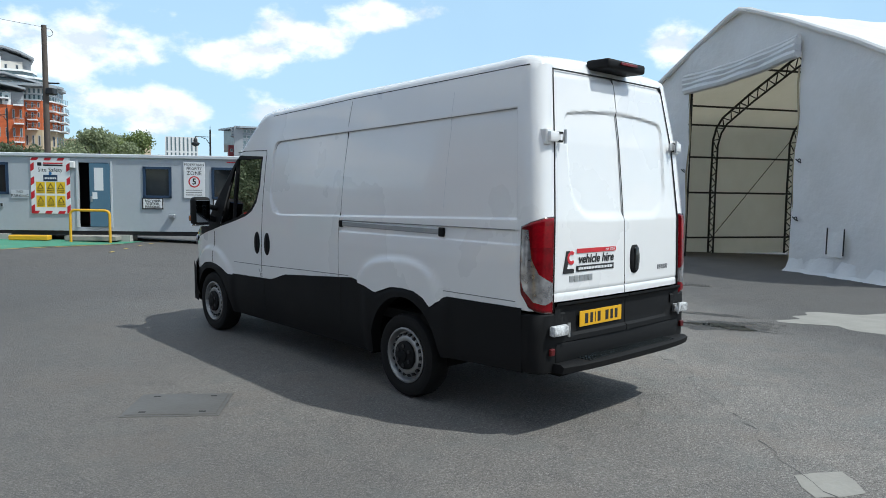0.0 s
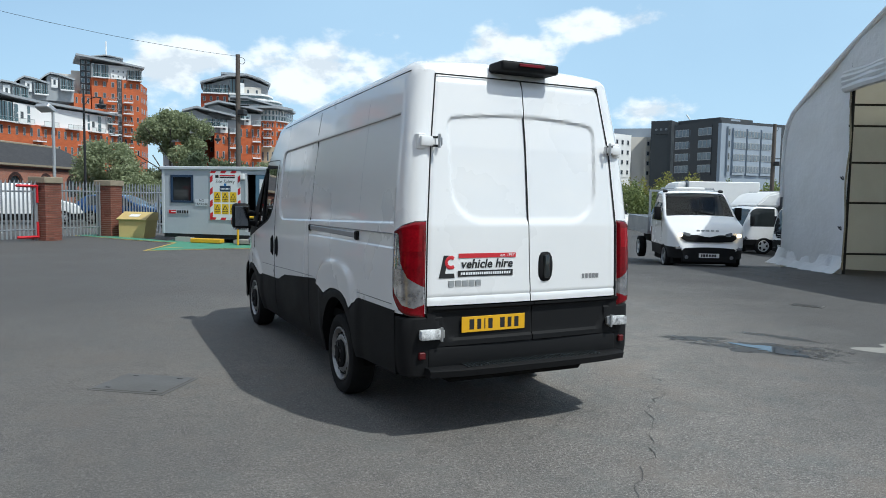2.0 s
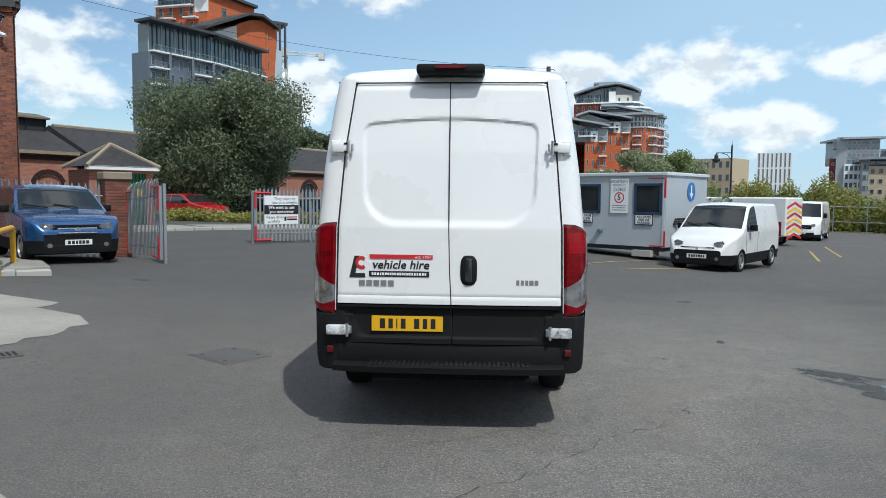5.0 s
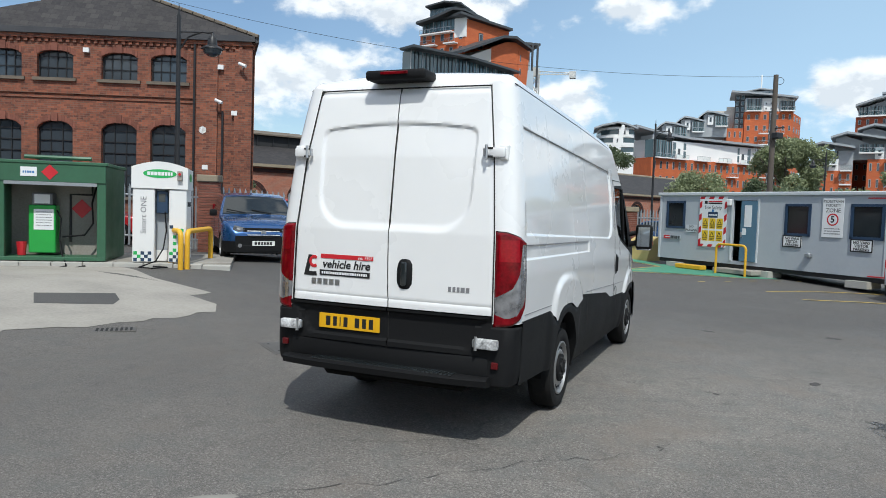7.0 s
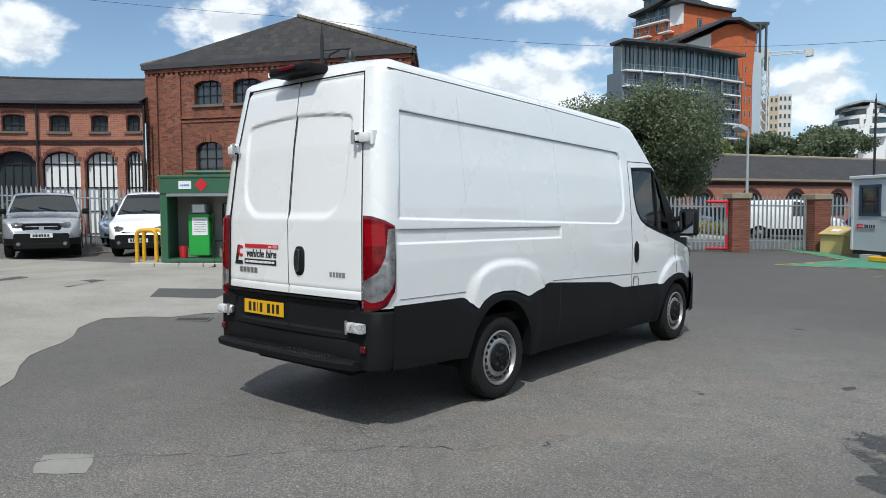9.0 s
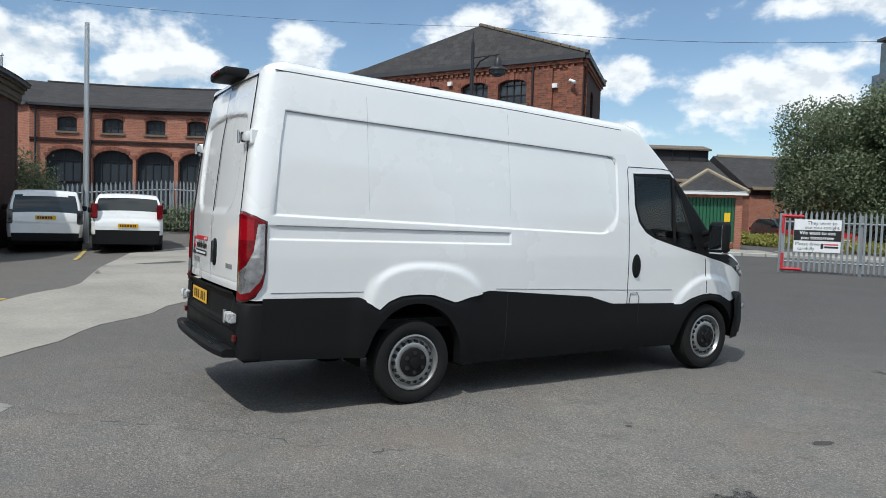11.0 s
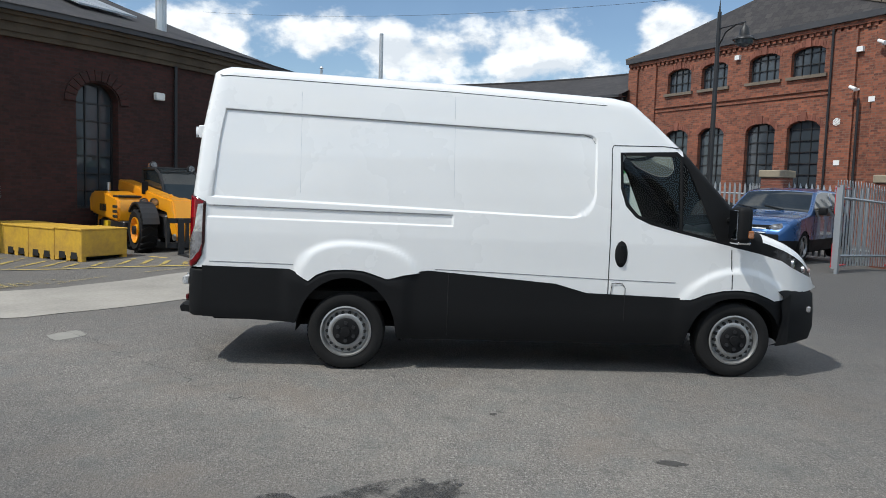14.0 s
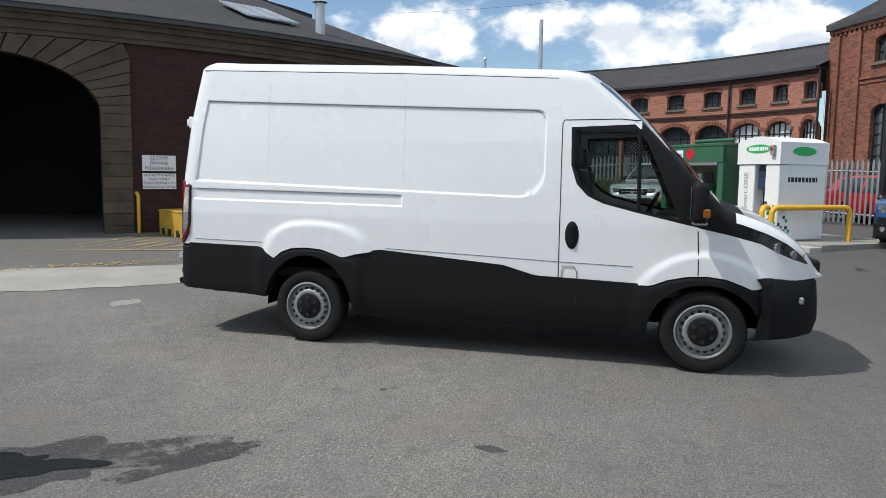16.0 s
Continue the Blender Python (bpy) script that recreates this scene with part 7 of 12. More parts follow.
def zone_board():
    s = board("zone_sign", cab_f, CAB_N, 6.55, 1.80, 0.62, 1.08, "white pedestrian zone sign with a red ring")
    for t, y in (("PEDESTRIAN", 0.45), ("PRIORITY", 0.34)):
        words(t, 0.105, INK, s, face(0, y))
    words("ZONE", 0.16, INK, s, face(0, 0.2))
    ring = part("speed_ring", rod(bmesh.new(), (0, -0.05, 0.011), (0, -0.05, 0.0145), 0.17, 32), RED, s)
    part("ring_face", rod(bmesh.new(), (0, -0.05, 0.013), (0, -0.05, 0.016), 0.132, 32), SIGN_WHITE, ring)
    words("5", 0.25, INK, s, face(0, -0.05, 0.0175), bold=0.006)
    for i in range(3):
        part("small_print", bars(bmesh.new(), -0.24, 0.24, -0.3 - i * 0.07, 0.03, 20 + i, 0.012), INK_GREY, s)


zone_board()
for u0, z0 in ((5.33, 1.085), (7.4, 1.075)):
    s = board("parking_sign", cab_f, CAB_N, u0, z0, 0.62, 0.34, "white no vans sign with black edge", group="no vans signs")
    for a, b, c, d in ((-0.31, 0.31, 0.14, 0.17), (-0.31, 0.31, -0.17, -0.14), (-0.31, -0.275, -0.14, 0.14), (0.275, 0.31, -0.14, 0.14)):
        plate("sign_edge", s, a, b, c, d, INK)
    for t, y in (("NO VANS", 0.08), ("VISITOR", -0.01), ("PARKING", -0.1)):
        words(t, 0.105, INK, s, face(0, y), bold=0.003)
s = board("parking_sign", cab_f, CAB_N, 1.52, 1.32, 0.5, 0.24, "small pale no parking notice", material=CABIN_TRIM)
words("NO", 0.12, INK, s, face(0, 0.06)); words("PARKING", 0.12, INK, s, face(0, -0.06))
s = board("hire_plate", cab_f, CAB_N, 0.66, 0.99, 0.78, 0.13, "hire firm's plate, red mark and dark bar", material=CABIN)
plate("mark", s, -0.38, -0.1, -0.06, 0.06, RED)
plate("mark_stripe", s, -0.3, -0.1, -0.012, 0.012, SIGN_WHITE, 0.0145)
part("name_print", bars(bmesh.new(), -0.06, 0.38, 0, 0.1, 31, 0.012), INK, s)
e, en = straight(cab_f(cab_n, 0, 0), cab_f(cab_n, 0, -3))
s = tagged(part("arrow_sign", rod(bmesh.new(), (0, 0, 0), (0, 0, 0.012), 0.3, 32), SIGNBLUE, None, m=facing(e(1.75, 1.95, 0.01), e(0, 0, 1) - e(0, 0, 0))), "round blue sign with white down arrow", "sign")
part("arrow", prism(bmesh.new(), [(-0.035, 0.2, 0.012), (-0.035, -0.05, 0.012), (-0.13, -0.05, 0.012), (0, -0.22, 0.012), (0.13, -0.05, 0.012), (0.035, -0.05, 0.012), (0.035, 0.2, 0.012)], (0, 0, 0.003)), SIGN_WHITE, s)


# ---- hoop rails, kerbs and painted ground ----
def hoop(a, b, h, label, r=0.038, material=None, group=""):
    a, b = Vector((*a, lift(*a) - 0.02)), Vector((*b, lift(*b) - 0.02))
    d = (b - a).normalized()
    up = Vector((0, 0, 1))
    k = 0.13
    pts = [a, a + up * (h - k)] + [a + up * (h - k) + d * k * (1 - math.cos(t)) + up * k * math.sin(t) for t in (0.4, 0.8, 1.2, math.pi / 2)]
    pts += [b + up * (h - k) - d * k * (1 - math.cos(t)) + up * k * math.sin(t) for t in (math.pi / 2, 1.2, 0.8, 0.4, 0.0)] + [b]
    ob = part("hoop_rail", tube(bmesh.new(), pts, r, 10), material or YELLOW, None, smooth=True)
    return tagged(ob, label, "barrier", group)


c = cab_f(3.15, 0, 0.55)
hoop(tuple(cab_f(3.25, 0, 0.75).xy), tuple(cab_f(4.35, 0, 0.75).xy), 0.95, "yellow tubular hoop rail beside the cabin door")
hoop((-8.75, 5.55), (-8.28, 5.32), 0.80, "yellow hoop barrier with red bands by the kiosk", 0.055, group="kiosk barriers")
hoop((-8.28, 5.5), (-9.05, 7.08), 0.80, "yellow hoop barrier with red bands by the kiosk", 0.055, group="kiosk barriers")
hoop((-12.2, 3.35), (-11.75, 3.6), 0.85, "yellow hoop barrier beside the green pump housing", 0.05, group="pump barriers")
hoop((-12.55, 3.7), (-12.1, 3.95), 0.85, "yellow hoop barrier beside the green pump housing", 0.05, group="pump barriers")
hoop((-8.78, -10.15), (-8.53, -9.34), 1.05, "yellow hoop rail beside the stone arch", 0.045)
part_b = part("bollard", cube(-0.07, 0.07, -0.07, 0.07, 0, 1.0, 0.02), YELLOW, None, m=pose(5.95, 15.05, lift(5.95, 15.05)))
tagged(part_b, "square yellow bollard at the cabin corner", "bollard")


def painted(name, pts, material, label, dz=0.009, cat="marking"):
    bm = bmesh.new()
    bm.faces.new([bm.verts.new((x, y, lift(x, y) + dz)) for x, y in pts])
    return tagged(part(name, bm, material), label, cat, kind="structure")


def stripe(a, b, w, material, label, dz=0.012):
    a, b = Vector(a), Vector(b)
    t = (b - a).normalized()
    n = Vector((-t.y, t.x)) * w / 2
    k = max(1, int((b - a).length / 1.5))
    bm = bmesh.new()
    rows = []
    for i in range(k + 1):
        p = a.lerp(b, i / k)
        rows.append([bm.verts.new((q.x, q.y, lift(q.x, q.y) + dz)) for q in (p - n, p + n)])
    for r, s in zip(rows, rows[1:]):
        bm.faces.new((r[0], s[0], s[1], r[1]))
    return tagged(part("painted_line", bm, material), label, "marking", kind="structure")
band("concrete_apron", (-6.7, 4.75),
     along([(-2.0, -6.76), (-3.4, -4.7), (-4.0, -4.35), (-6.2, -2.9), (-7.2, -1.86), (-15.6, -0.1), (-17.5, 2.2), (-16.0, 4.1), (-11.7, 3.93), (-9.4, 4.8)]),
     along([(0.9, -6.76), (-0.35, -4.85), (-1.35, -3.6), (-2.0, -3.12), (-3.1, -2.3), (-4.14, -1.77), (-4.55, -1.2), (-5.41, -0.77), (-5.78, -0.25), (-5.35, 0.18), (-5.05, 1.17), (-4.93, 2.6), (-5.3, 3.05), (-6.05, 3.12), (-6.2, 3.88), (-7.5, 3.97), (-9.1, 4.75)]),
     CONCRETE, "pale worn concrete apron with ragged edges")
painted("tarmac_patch", [(-7.43, 1.4), (-6.8, 2.34), (-6.37, 2.03), (-6.14, 1.7), (-6.78, 0.91)], OLDPATCH, "dark tarmac patch in the concrete", 0.009, "patch")
painted("tarmac_patch", [(-10.6, -0.6), (-8.4, 0.3), (-9.0, 1.2), (-11.4, 0.5)], OLDPATCH, "dark tarmac patch in the concrete", 0.009, "patch")
painted("pale_patch", [(-0.16, -3.18), (-0.3, -3.12), (-0.45, -3.01), (-0.36, -2.9), (-0.21, -2.8), (-0.08, -2.86), (0.08, -2.97), (-0.02, -3.08)], PALEPATCH, "small pale repair in the asphalt", 0.003, "patch")
blot("pale_patch", (6.1, -1.6), 0.75, PALEPATCH, "large pale repair in the asphalt", 6, stretch_x=1.9, turn=-55, jag=0.45, n=70)
blot("stain", (3.1, 2.18), 0.055, OILSTAIN, "dark oil stain on the asphalt", 8, stretch_x=1.8, turn=70)
blot("stain", (2.2, 1.2), 0.03, OILSTAIN, "small oil spot on the asphalt", 9)
blot("stain", (1.9, 5.2), 0.08, OILSTAIN, "small oil spot on the asphalt", 10, stretch_x=1.5)
blot("stain", (3.6, 5.6), 0.09, OILSTAIN, "small oil spot on the asphalt", 12, stretch_x=1.4)
blot("stain", (-6.2, 6.6), 0.12, WET, "small oil spot on the asphalt", 13, stretch_x=1.6)
blot("wet_stain", (4.1, -0.15), 0.42, WET, "wet dark stain round a shallow puddle", 14, stretch_x=1.9, turn=-62, jag=0.6, n=70)
blot("wet_stain", (3.75, 0.62), 0.14, WET, "trickle of water across the asphalt", 15, 0.004, stretch_x=3.2, turn=-38, jag=0.5, n=60)
blot("wet_stain", (4.85, 0.25), 0.12, WET, "trickle of water across the asphalt", 16, 0.004, stretch_x=4.2, turn=-64, jag=0.5, n=60)
blot("puddle", (4.12, -0.22), 0.17, WATER, "shallow puddle reflecting the sky", 17, 0.006, stretch_x=2.0, turn=-60, jag=0.6, n=60)
blot("wet_stain", (11.6, 6.2), 0.8, WET, "damp strip before the tent", 18, 0.009, stretch_x=4.0, turn=63, jag=0.4, n=60)
# long crack wandering behind the van
rnd_c = random.Random(5)
cr = [(1.95, -0.6), (1.87, -0.8), (1.5, -1.2), (1.12, -1.49), (0.75, -1.95), (0.35, -2.33), (-0.1, -2.75), (-0.5, -3.3)]
bm = bmesh.new()
pts = []
for (a, b), (c2, d) in zip(cr, cr[1:]):
    pts += [(a + (c2 - a) * i / 6 + rnd_c.uniform(-0.035, 0.035), b + (d - b) * i / 6 + rnd_c.uniform(-0.035, 0.035)) for i in range(6)]
rows = []
for i, (x, y) in enumerate(pts):
    w = rnd_c.uniform(0.002, 0.009)
    rows.append([bm.verts.new((x - w, y - w * 0.5, 0.004)), bm.verts.new((x + w, y + w * 0.5, 0.004))])
for r, s in zip(rows, rows[1:]):
    bm.faces.new((r[0], s[0], s[1], r[1]))
tagged(part("crack", bm, OLDPATCH), "thin dark crack across the asphalt", "crack", kind="structure")


def manhole():
    t = thing("manhole_cover", pose(-2.47, 0.94, 0.0, 0, 0, -37), "square rusty iron inspection cover set in asphalt", "manhole cover")
    part("frame", cube(-0.36, 0.36, -0.29, 0.29, -0.05, 0.006, 0.004), CAST, t)
    part("lid", cube(-0.33, 0.33, -0.26, 0.26, -0.02, 0.011, 0.003), CAST, t)
    for x, y in ((-0.22, -0.2), (0.22, 0.2), (0.22, -0.2), (-0.22, 0.2)):
        part("lifting_hole", cube(x - 0.025, x + 0.025, y - 0.012, y + 0.012, 0.0, 0.012), SHADOWGAP, t)


manhole()


def drain(x, y, turn, label):
    t = thing("drain_grate", pose(x, y, lift(x, y), 0, 0, turn), label, "drain")
    part("frame", cube(-0.25, 0.25, -0.14, 0.14, -0.05, 0.010, 0.003), CAST, t)
    for i in range(8):
        part("slot", cube(-0.215 + i * 0.056, -0.185 + i * 0.056, -0.11, 0.11, 0.004, 0.0125), SHADOWGAP, t)


drain(-4.86, 0.57, 45, "iron drain grate at the edge of the concrete")
drain(7.58, 1.95, -66, "iron drain grate before the tent")

# green walkway and yellow lines towards the cabin
painted("walkway", [(-3.5, 23.4), (-2.4, 24.3), (0.1, 20.7), (-0.3, 19.0)], WALKGREEN, "worn green painted walkway")
painted("walkway", [(-0.3, 19.0), (0.1, 20.7), (3.3, 17.4), (2.4, 16.6), (0.3, 16.5), (-1.4, 15.9)], WALKGREEN, "worn green painted walkway")
for a, b in (((-3.5, 23.4), (-0.35, 19.0)), ((-0.35, 19.0), (-1.5, 15.9)), ((-1.5, 15.9), (2.4, 16.55)), ((-1.0, 16.9), (2.0, 17.6)), ((2.8, 12.4), (5.7, 15.9)), ((3.5, 11.1), (5.9, 13.2))):
    stripe(a, b, 0.09, ROADYELLOW, "worn yellow line")
for i in range(5):
    a = (1.2 + i * 0.62, 13.9 + i * 0.8)
    stripe(a, (a[0] + 0.16, a[1] + 0.2), 0.09, ROADYELLOW, "worn yellow dash")
stripe((14.5, 23.0), (17.5, 31.0), 0.09, ROADYELLOW, "worn parking bay line")
stripe((12.3, 20.0), (14.8, 26.5), 0.09, ROADYELLOW, "worn parking bay line")
# hatched box by the roundhouse
edge = [(-4.40, -8.95), (-4.80, -7.88), (-5.55, -5.66), (-5.86, -4.87), (-6.17, -2.92)]
for a, b in zip(edge, edge[1:]):
    stripe(a, b, 0.07, ROADYELLOW, "worn yellow edge line of a hatched box")
stripe(edge[-1], (-7.42, -4.75), 0.07, ROADYELLOW, "worn yellow edge line of a hatched box")
on_edge, on_back = along(edge), along([(-8.75, -9.2), (-6.75, -5.7), (-6.80, -5.3), (-7.36, -4.8), (-6.2, -3.05)])
for i in range(14):
    y = -8.45 + i * 0.40
    stripe((on_edge(y), y), (on_back(y - 0.02), y - 0.04 - (0.3 if y < -6.8 else 0.06)), 0.10, HATCH, "worn yellow hatching line")
for a, b in (((-1.3, -6.85), (-2.36, -6.02)), ((-2.36, -6.02), (-3.87, -4.93)), ((-3.87, -4.93), (-5.01, -4.35)), ((-5.01, -4.35), (-6.1, -3.2))):
    stripe(a, b, 0.06, FADED, "faded yellow line beside the hatched box")
ob = words("NO PARKING", 0.8, FADED, None, Matrix.Translation((-2.93, -5.95, lift(-2.93, -5.95) + 0.013)) @ Matrix.Rotation(math.atan2(0.67, -0.74), 4, "Z"), "painted_words", 0.66, 0.006)
tagged(ob, "faded yellow no parking words painted on concrete", "marking", kind="structure")
stripe((-9.3, 6.6), (-10.2, 8.6), 0.1, ROADYELLOW, "worn parking bay line")
stripe((-17.2, 3.8), (-18.6, 6.2), 0.1, ROADYELLOW, "worn parking bay line")
stripe((-17.9, -1.0), (-13.0, -1.6), 0.1, ROADYELLOW, "worn parking bay line")
# kerbed plinth under the pumps
for p0, p1, n in (((-11.75, 2.95), (-7.65, 6.1), 9),):
    f, L = straight(p0, p1)
    ob = thing("kerb_plinth", pose(0, 0, 0), "low kerbed concrete plinth under the pumps", "kerb", kind="structure")
    for i in range(n):
        a, b = L * i / n + 0.006, L * (i + 1) / n - 0.006
        p = f((a + b) / 2, 0, 0)
        part("kerb_stone", cube(-(b - a) / 2, (b - a) / 2, -0.1, lift(p.x, p.y) - p.z + 0.09, -0.3, 0.0, 0.012), KERB, ob, m=facing(p, f(0, 0, 1) - f(0, 0, 0)))
    p = f(L / 2, 0, -1.6)
    part("slab", cube(-L / 2, L / 2, -0.1, 0.37, -1.3, 1.3), CONCRETE, ob, m=facing(p, f(0, 0, 1) - f(0, 0, 0)))


# ---- gates, piers and palisade fence ----
PIER_A, PIER_B, PIER_C, PIER_D = (-4.1, 20.55), (-2.2, 23.1), (-9.6, 12.1), (-12.1, 10.5)
BRICK_ME = None


def brick_pier(p, turn, label, courses=25):
    global BRICK_ME
    t = thing("gate_pier", pose(p[0], p[1], lift(*p) - 0.05, 0, 0, turn), label, "pier", "gate piers")
    w = 0.62
    part("core", cube(-w / 2 + 0.012, w / 2 - 0.012, -w / 2 + 0.012, w / 2 - 0.012, 0, courses * 0.075), MORTAR, t)
    if BRICK_ME is None:
        tmp = part("brick", cube(-0.107, 0.107, -0.051, 0.051, -0.0325, 0.0325, 0.004), BRICK_PIECE)
        BRICK_ME = tmp.data
        bpy.data.objects.remove(tmp)
    rnd = random.Random(int(p[0] * 10))
    k = 0
    for c in range(courses):
        z = 0.0375 + c * 0.075
        for s in range(4):
            full = (c + s) % 2 == 0
            for i in range(3 if full else 2):
                u = -0.2 + i * 0.2 if full else -0.105 + i * 0.21
                m = Matrix.Rotation(radians(90 * s), 4, "Z") @ Matrix.Translation((u, -w / 2 + 0.051 + rnd.uniform(-0.004, 0.004), z))
                share("brick", BRICK_ME, t, m)
    part("capstone", cube(-w / 2 - 0.05, w / 2 + 0.05, -w / 2 - 0.05, w / 2 + 0.05, courses * 0.075, courses * 0.075 + 0.2, 0.02), STONE_PLAIN, t)


brick_pier(PIER_A, 45, "square red brick gate pier with stone cap")
brick_pier(PIER_B, 50, "square red brick gate pier with stone cap")
brick_pier(PIER_C, 41, "square red brick gate pier with stone cap", 28)
brick_pier(PIER_D, 41, "square red brick gate pier with stone cap", 28)
PALE_ME = None


def palisade(p0, p1, label, h=1.95, gap=0.155, cat="fence", name="palisade_fence", material=None, framed=False):
    """Posts, two rails and pointed pales between two places."""
    global PALE_ME
    t = thing(name, pose(0, 0, 0), label, cat)
    f, L = straight(p0, p1)
    nrm = f(0, 0, 1) - f(0, 0, 0)
    if PALE_ME is None:
        bm = prism(bmesh.new(), [(-0.034, 0.08, 0), (-0.012, 0.08, 0.014), (0.012, 0.08, 0.014), (0.034, 0.08, 0), (0.034, 1.86, 0), (0.012, 1.95, 0.012), (0, 1.97, 0.01), (-0.012, 1.95, 0.012), (-0.034, 1.86, 0)][::-1], (0, 0, 0.004))
        tmp = part("pale", bm, GALV)
        PALE_ME = tmp.data
        bpy.data.objects.remove(tmp)
    n = int(L / gap)
    for i in range(n):
        u = (i + 0.5) * L / n
        q = f(u, 0, 0.045)
        q.z = lift(q.x, q.y)
        share("pale", PALE_ME, t, facing(q, nrm) @ Matrix.Diagonal((1, h / 1.97, 1, 1)))
    k = max(1, round(L / 2.75))
    for i in range(k + 1):
        q = f(L * i / k, 0, -0.03)
        part("post", cube(-0.05, 0.05, -0.2, h - 0.1, -0.06, 0.0), GALV, t, m=facing(q + Vector((0, 0, lift(q.x, q.y))), nrm))
    for zz in (0.35, h - 0.35):
        bm = bmesh.new()
        for i in range(k):
            a, b = f(L * i / k, 0, 0.01), f(L * (i + 1) / k, 0, 0.01)
            a.z, b.z = lift(a.x, a.y) + zz, lift(b.x, b.y) + zz
            rod(bm, a, b, 0.028, 4)
        part("rail", bm, GALV, t)
    return t, f, L


palisade(PIER_D, PIER_C, "galvanised palisade fence between brick piers")
fence_line = palisade((-23.3, 2.4), (-14.5, 11.0), "galvanised palisade fence behind the pumps")
palisade((-14.5, 11.0), PIER_D, "galvanised palisade fence beside the brick pier")
palisade((-23.9, -2.2), (-23.3, 2.4), "galvanised palisade fence before the curved range")
palisade(PIER_B, (1.6, 27.2), "galvanised palisade fence behind the cabin")
palisade((-4.05, 20.95), (-2.5, 22.85), "galvanised pedestrian gate between brick piers", name="pedestrian_gate", cat="gate")


def yard_gate(hinge, tip, label, board=False, thick=0.045):
    t, f, L = palisade(hinge, tip, label, 1.9, 0.145, "gate", "yard_gate")
    nrm = f(0, 0, 1) - f(0, 0, 0)
    for u, mt in ((0.05, RED if board else GALV), (L - 0.05, RED)):
        q = f(u, 0, 0.02)
        q.z = lift(q.x, q.y)
        part("gate_stile", cube(-0.05, 0.05, 0.08, 1.75, -0.03, 0.03), GALV, t, m=facing(q, nrm))
    for u0, u1, z in ((L - 0.75, L, 1.72), (L - 0.75, L, 0.12), (0.0, 0.6, 1.72), (0.0, 0.6, 0.12)):
        a, b = f(u0, 0, 0.06), f(u1, 0, 0.06)
        a.z, b.z = lift(a.x, a.y) + z, lift(b.x, b.y) + z
        part("red_corner", rod(bmesh.new(), a, b, thick, 4), RED, t)
    for u in (0.04, L - 0.04):
        a = f(u, 0, 0.06)
        z = lift(a.x, a.y)
        part("red_corner", rod(bmesh.new(), (a.x, a.y, z + 0.1), (a.x, a.y, z + 0.6), thick, 4), RED, t)
        part("red_corner", rod(bmesh.new(), (a.x, a.y, z + 1.2), (a.x, a.y, z + 1.75), thick, 4), RED, t)
    return f, L, nrm


gf, gL, gn_ = yard_gate((-7.55, 17.3), (-4.35, 20.3), "galvanised vehicle gate with red corner bars, closed", True)
yard_gate((-9.2, 12.05), (-7.0, 9.2), "galvanised vehicle gate with red corner bars, swung open", thick=0.02)
s = board("gate_sign", gf, gn_, 0.98, 1.24, 1.28, 0.98, "white and black drive carefully sign on the gate", 0.1)
plate("black_panel", s, -0.64, 0.64, -0.15, 0.17, INK)
words("They want to", 0.15, INK, s, face(0.12, 0.38)); words("see you tonight", 0.15, INK, s, face(0.12, 0.25))
words("We want to see", 0.15, SIGN_WHITE, s, face(0, 0.085, 0.0155), bold=0.003); words("you tomorrow", 0.15, SIGN_WHITE, s, face(0, -0.06, 0.0155), bold=0.003)
words("Please drive", 0.14, INK, s, face(-0.26, -0.25)); words("carefully", 0.14, INK, s, face(-0.3, -0.39))
plate("company_bar", s, 0.2, 0.58, -0.27, -0.23, RED); plate("company_bar", s, 0.2, 0.58, -0.36, -0.3, INK); plate("company_mark", s, 0.1, 0.18, -0.38, -0.23, INK)


def lamp_post(x, y, h, arm, label):
    """Cast lamp post with a swan arm and a hanging lantern."""
    z = lift(x, y)
    t = thing("lamp_post", pose(x, y, z), label, "lamp post", "yard lamps")
    bm = rod(bmesh.new(), (0, 0, -0.1), (0, 0, h), 0.075, 12, 0.05)
    part("column", bm, IRON, t, smooth=True)
    part("column_base", lathe(bmesh.new(), [(0.13, -0.1), (0.13, 0.5), (0.09, 0.6), (0.08, 0.9), (0.1, 0.95), (0.075, 1.0)], 12, "Z"), IRON, t, smooth=True)
    d = Vector((arm[0], arm[1], 0))
    bm = tube(bmesh.new(), [(0, 0, h - 0.9), d * 0.25 + Vector((0, 0, h - 0.55)), d * 0.6 + Vector((0, 0, h - 0.42)), d * 0.85 + Vector((0, 0, h - 0.45))], 0.022, 6)
    rod(bm, (0, 0, h - 0.42), d * 0.9 + Vector((0, 0, h - 0.42)), 0.018, 6)
    part("arm", bm, IRON, t)
    p = d * 0.88 + Vector((0, 0, h - 0.5))
    part("lantern", lathe(bmesh.new(), [(0.02, 0.06), (0.05, 0.0), (0.11, -0.08), (0.12, -0.24), (0.26, -0.32), (0.27, -0.35)], 16, "Z", p), IRON, t, smooth=True)
    part("lantern_glass", lathe(bmesh.new(), [(0.24, -0.35), (0.2, -0.46), (0.1, -0.52), (0.002, -0.54)], 16, "Z", p), WINGLASS, t, smooth=True)
    part("finial", rod(bmesh.new(), (0, 0, h), (0, 0, h + 0.3), 0.03, 8, 0.005), IRON, t)


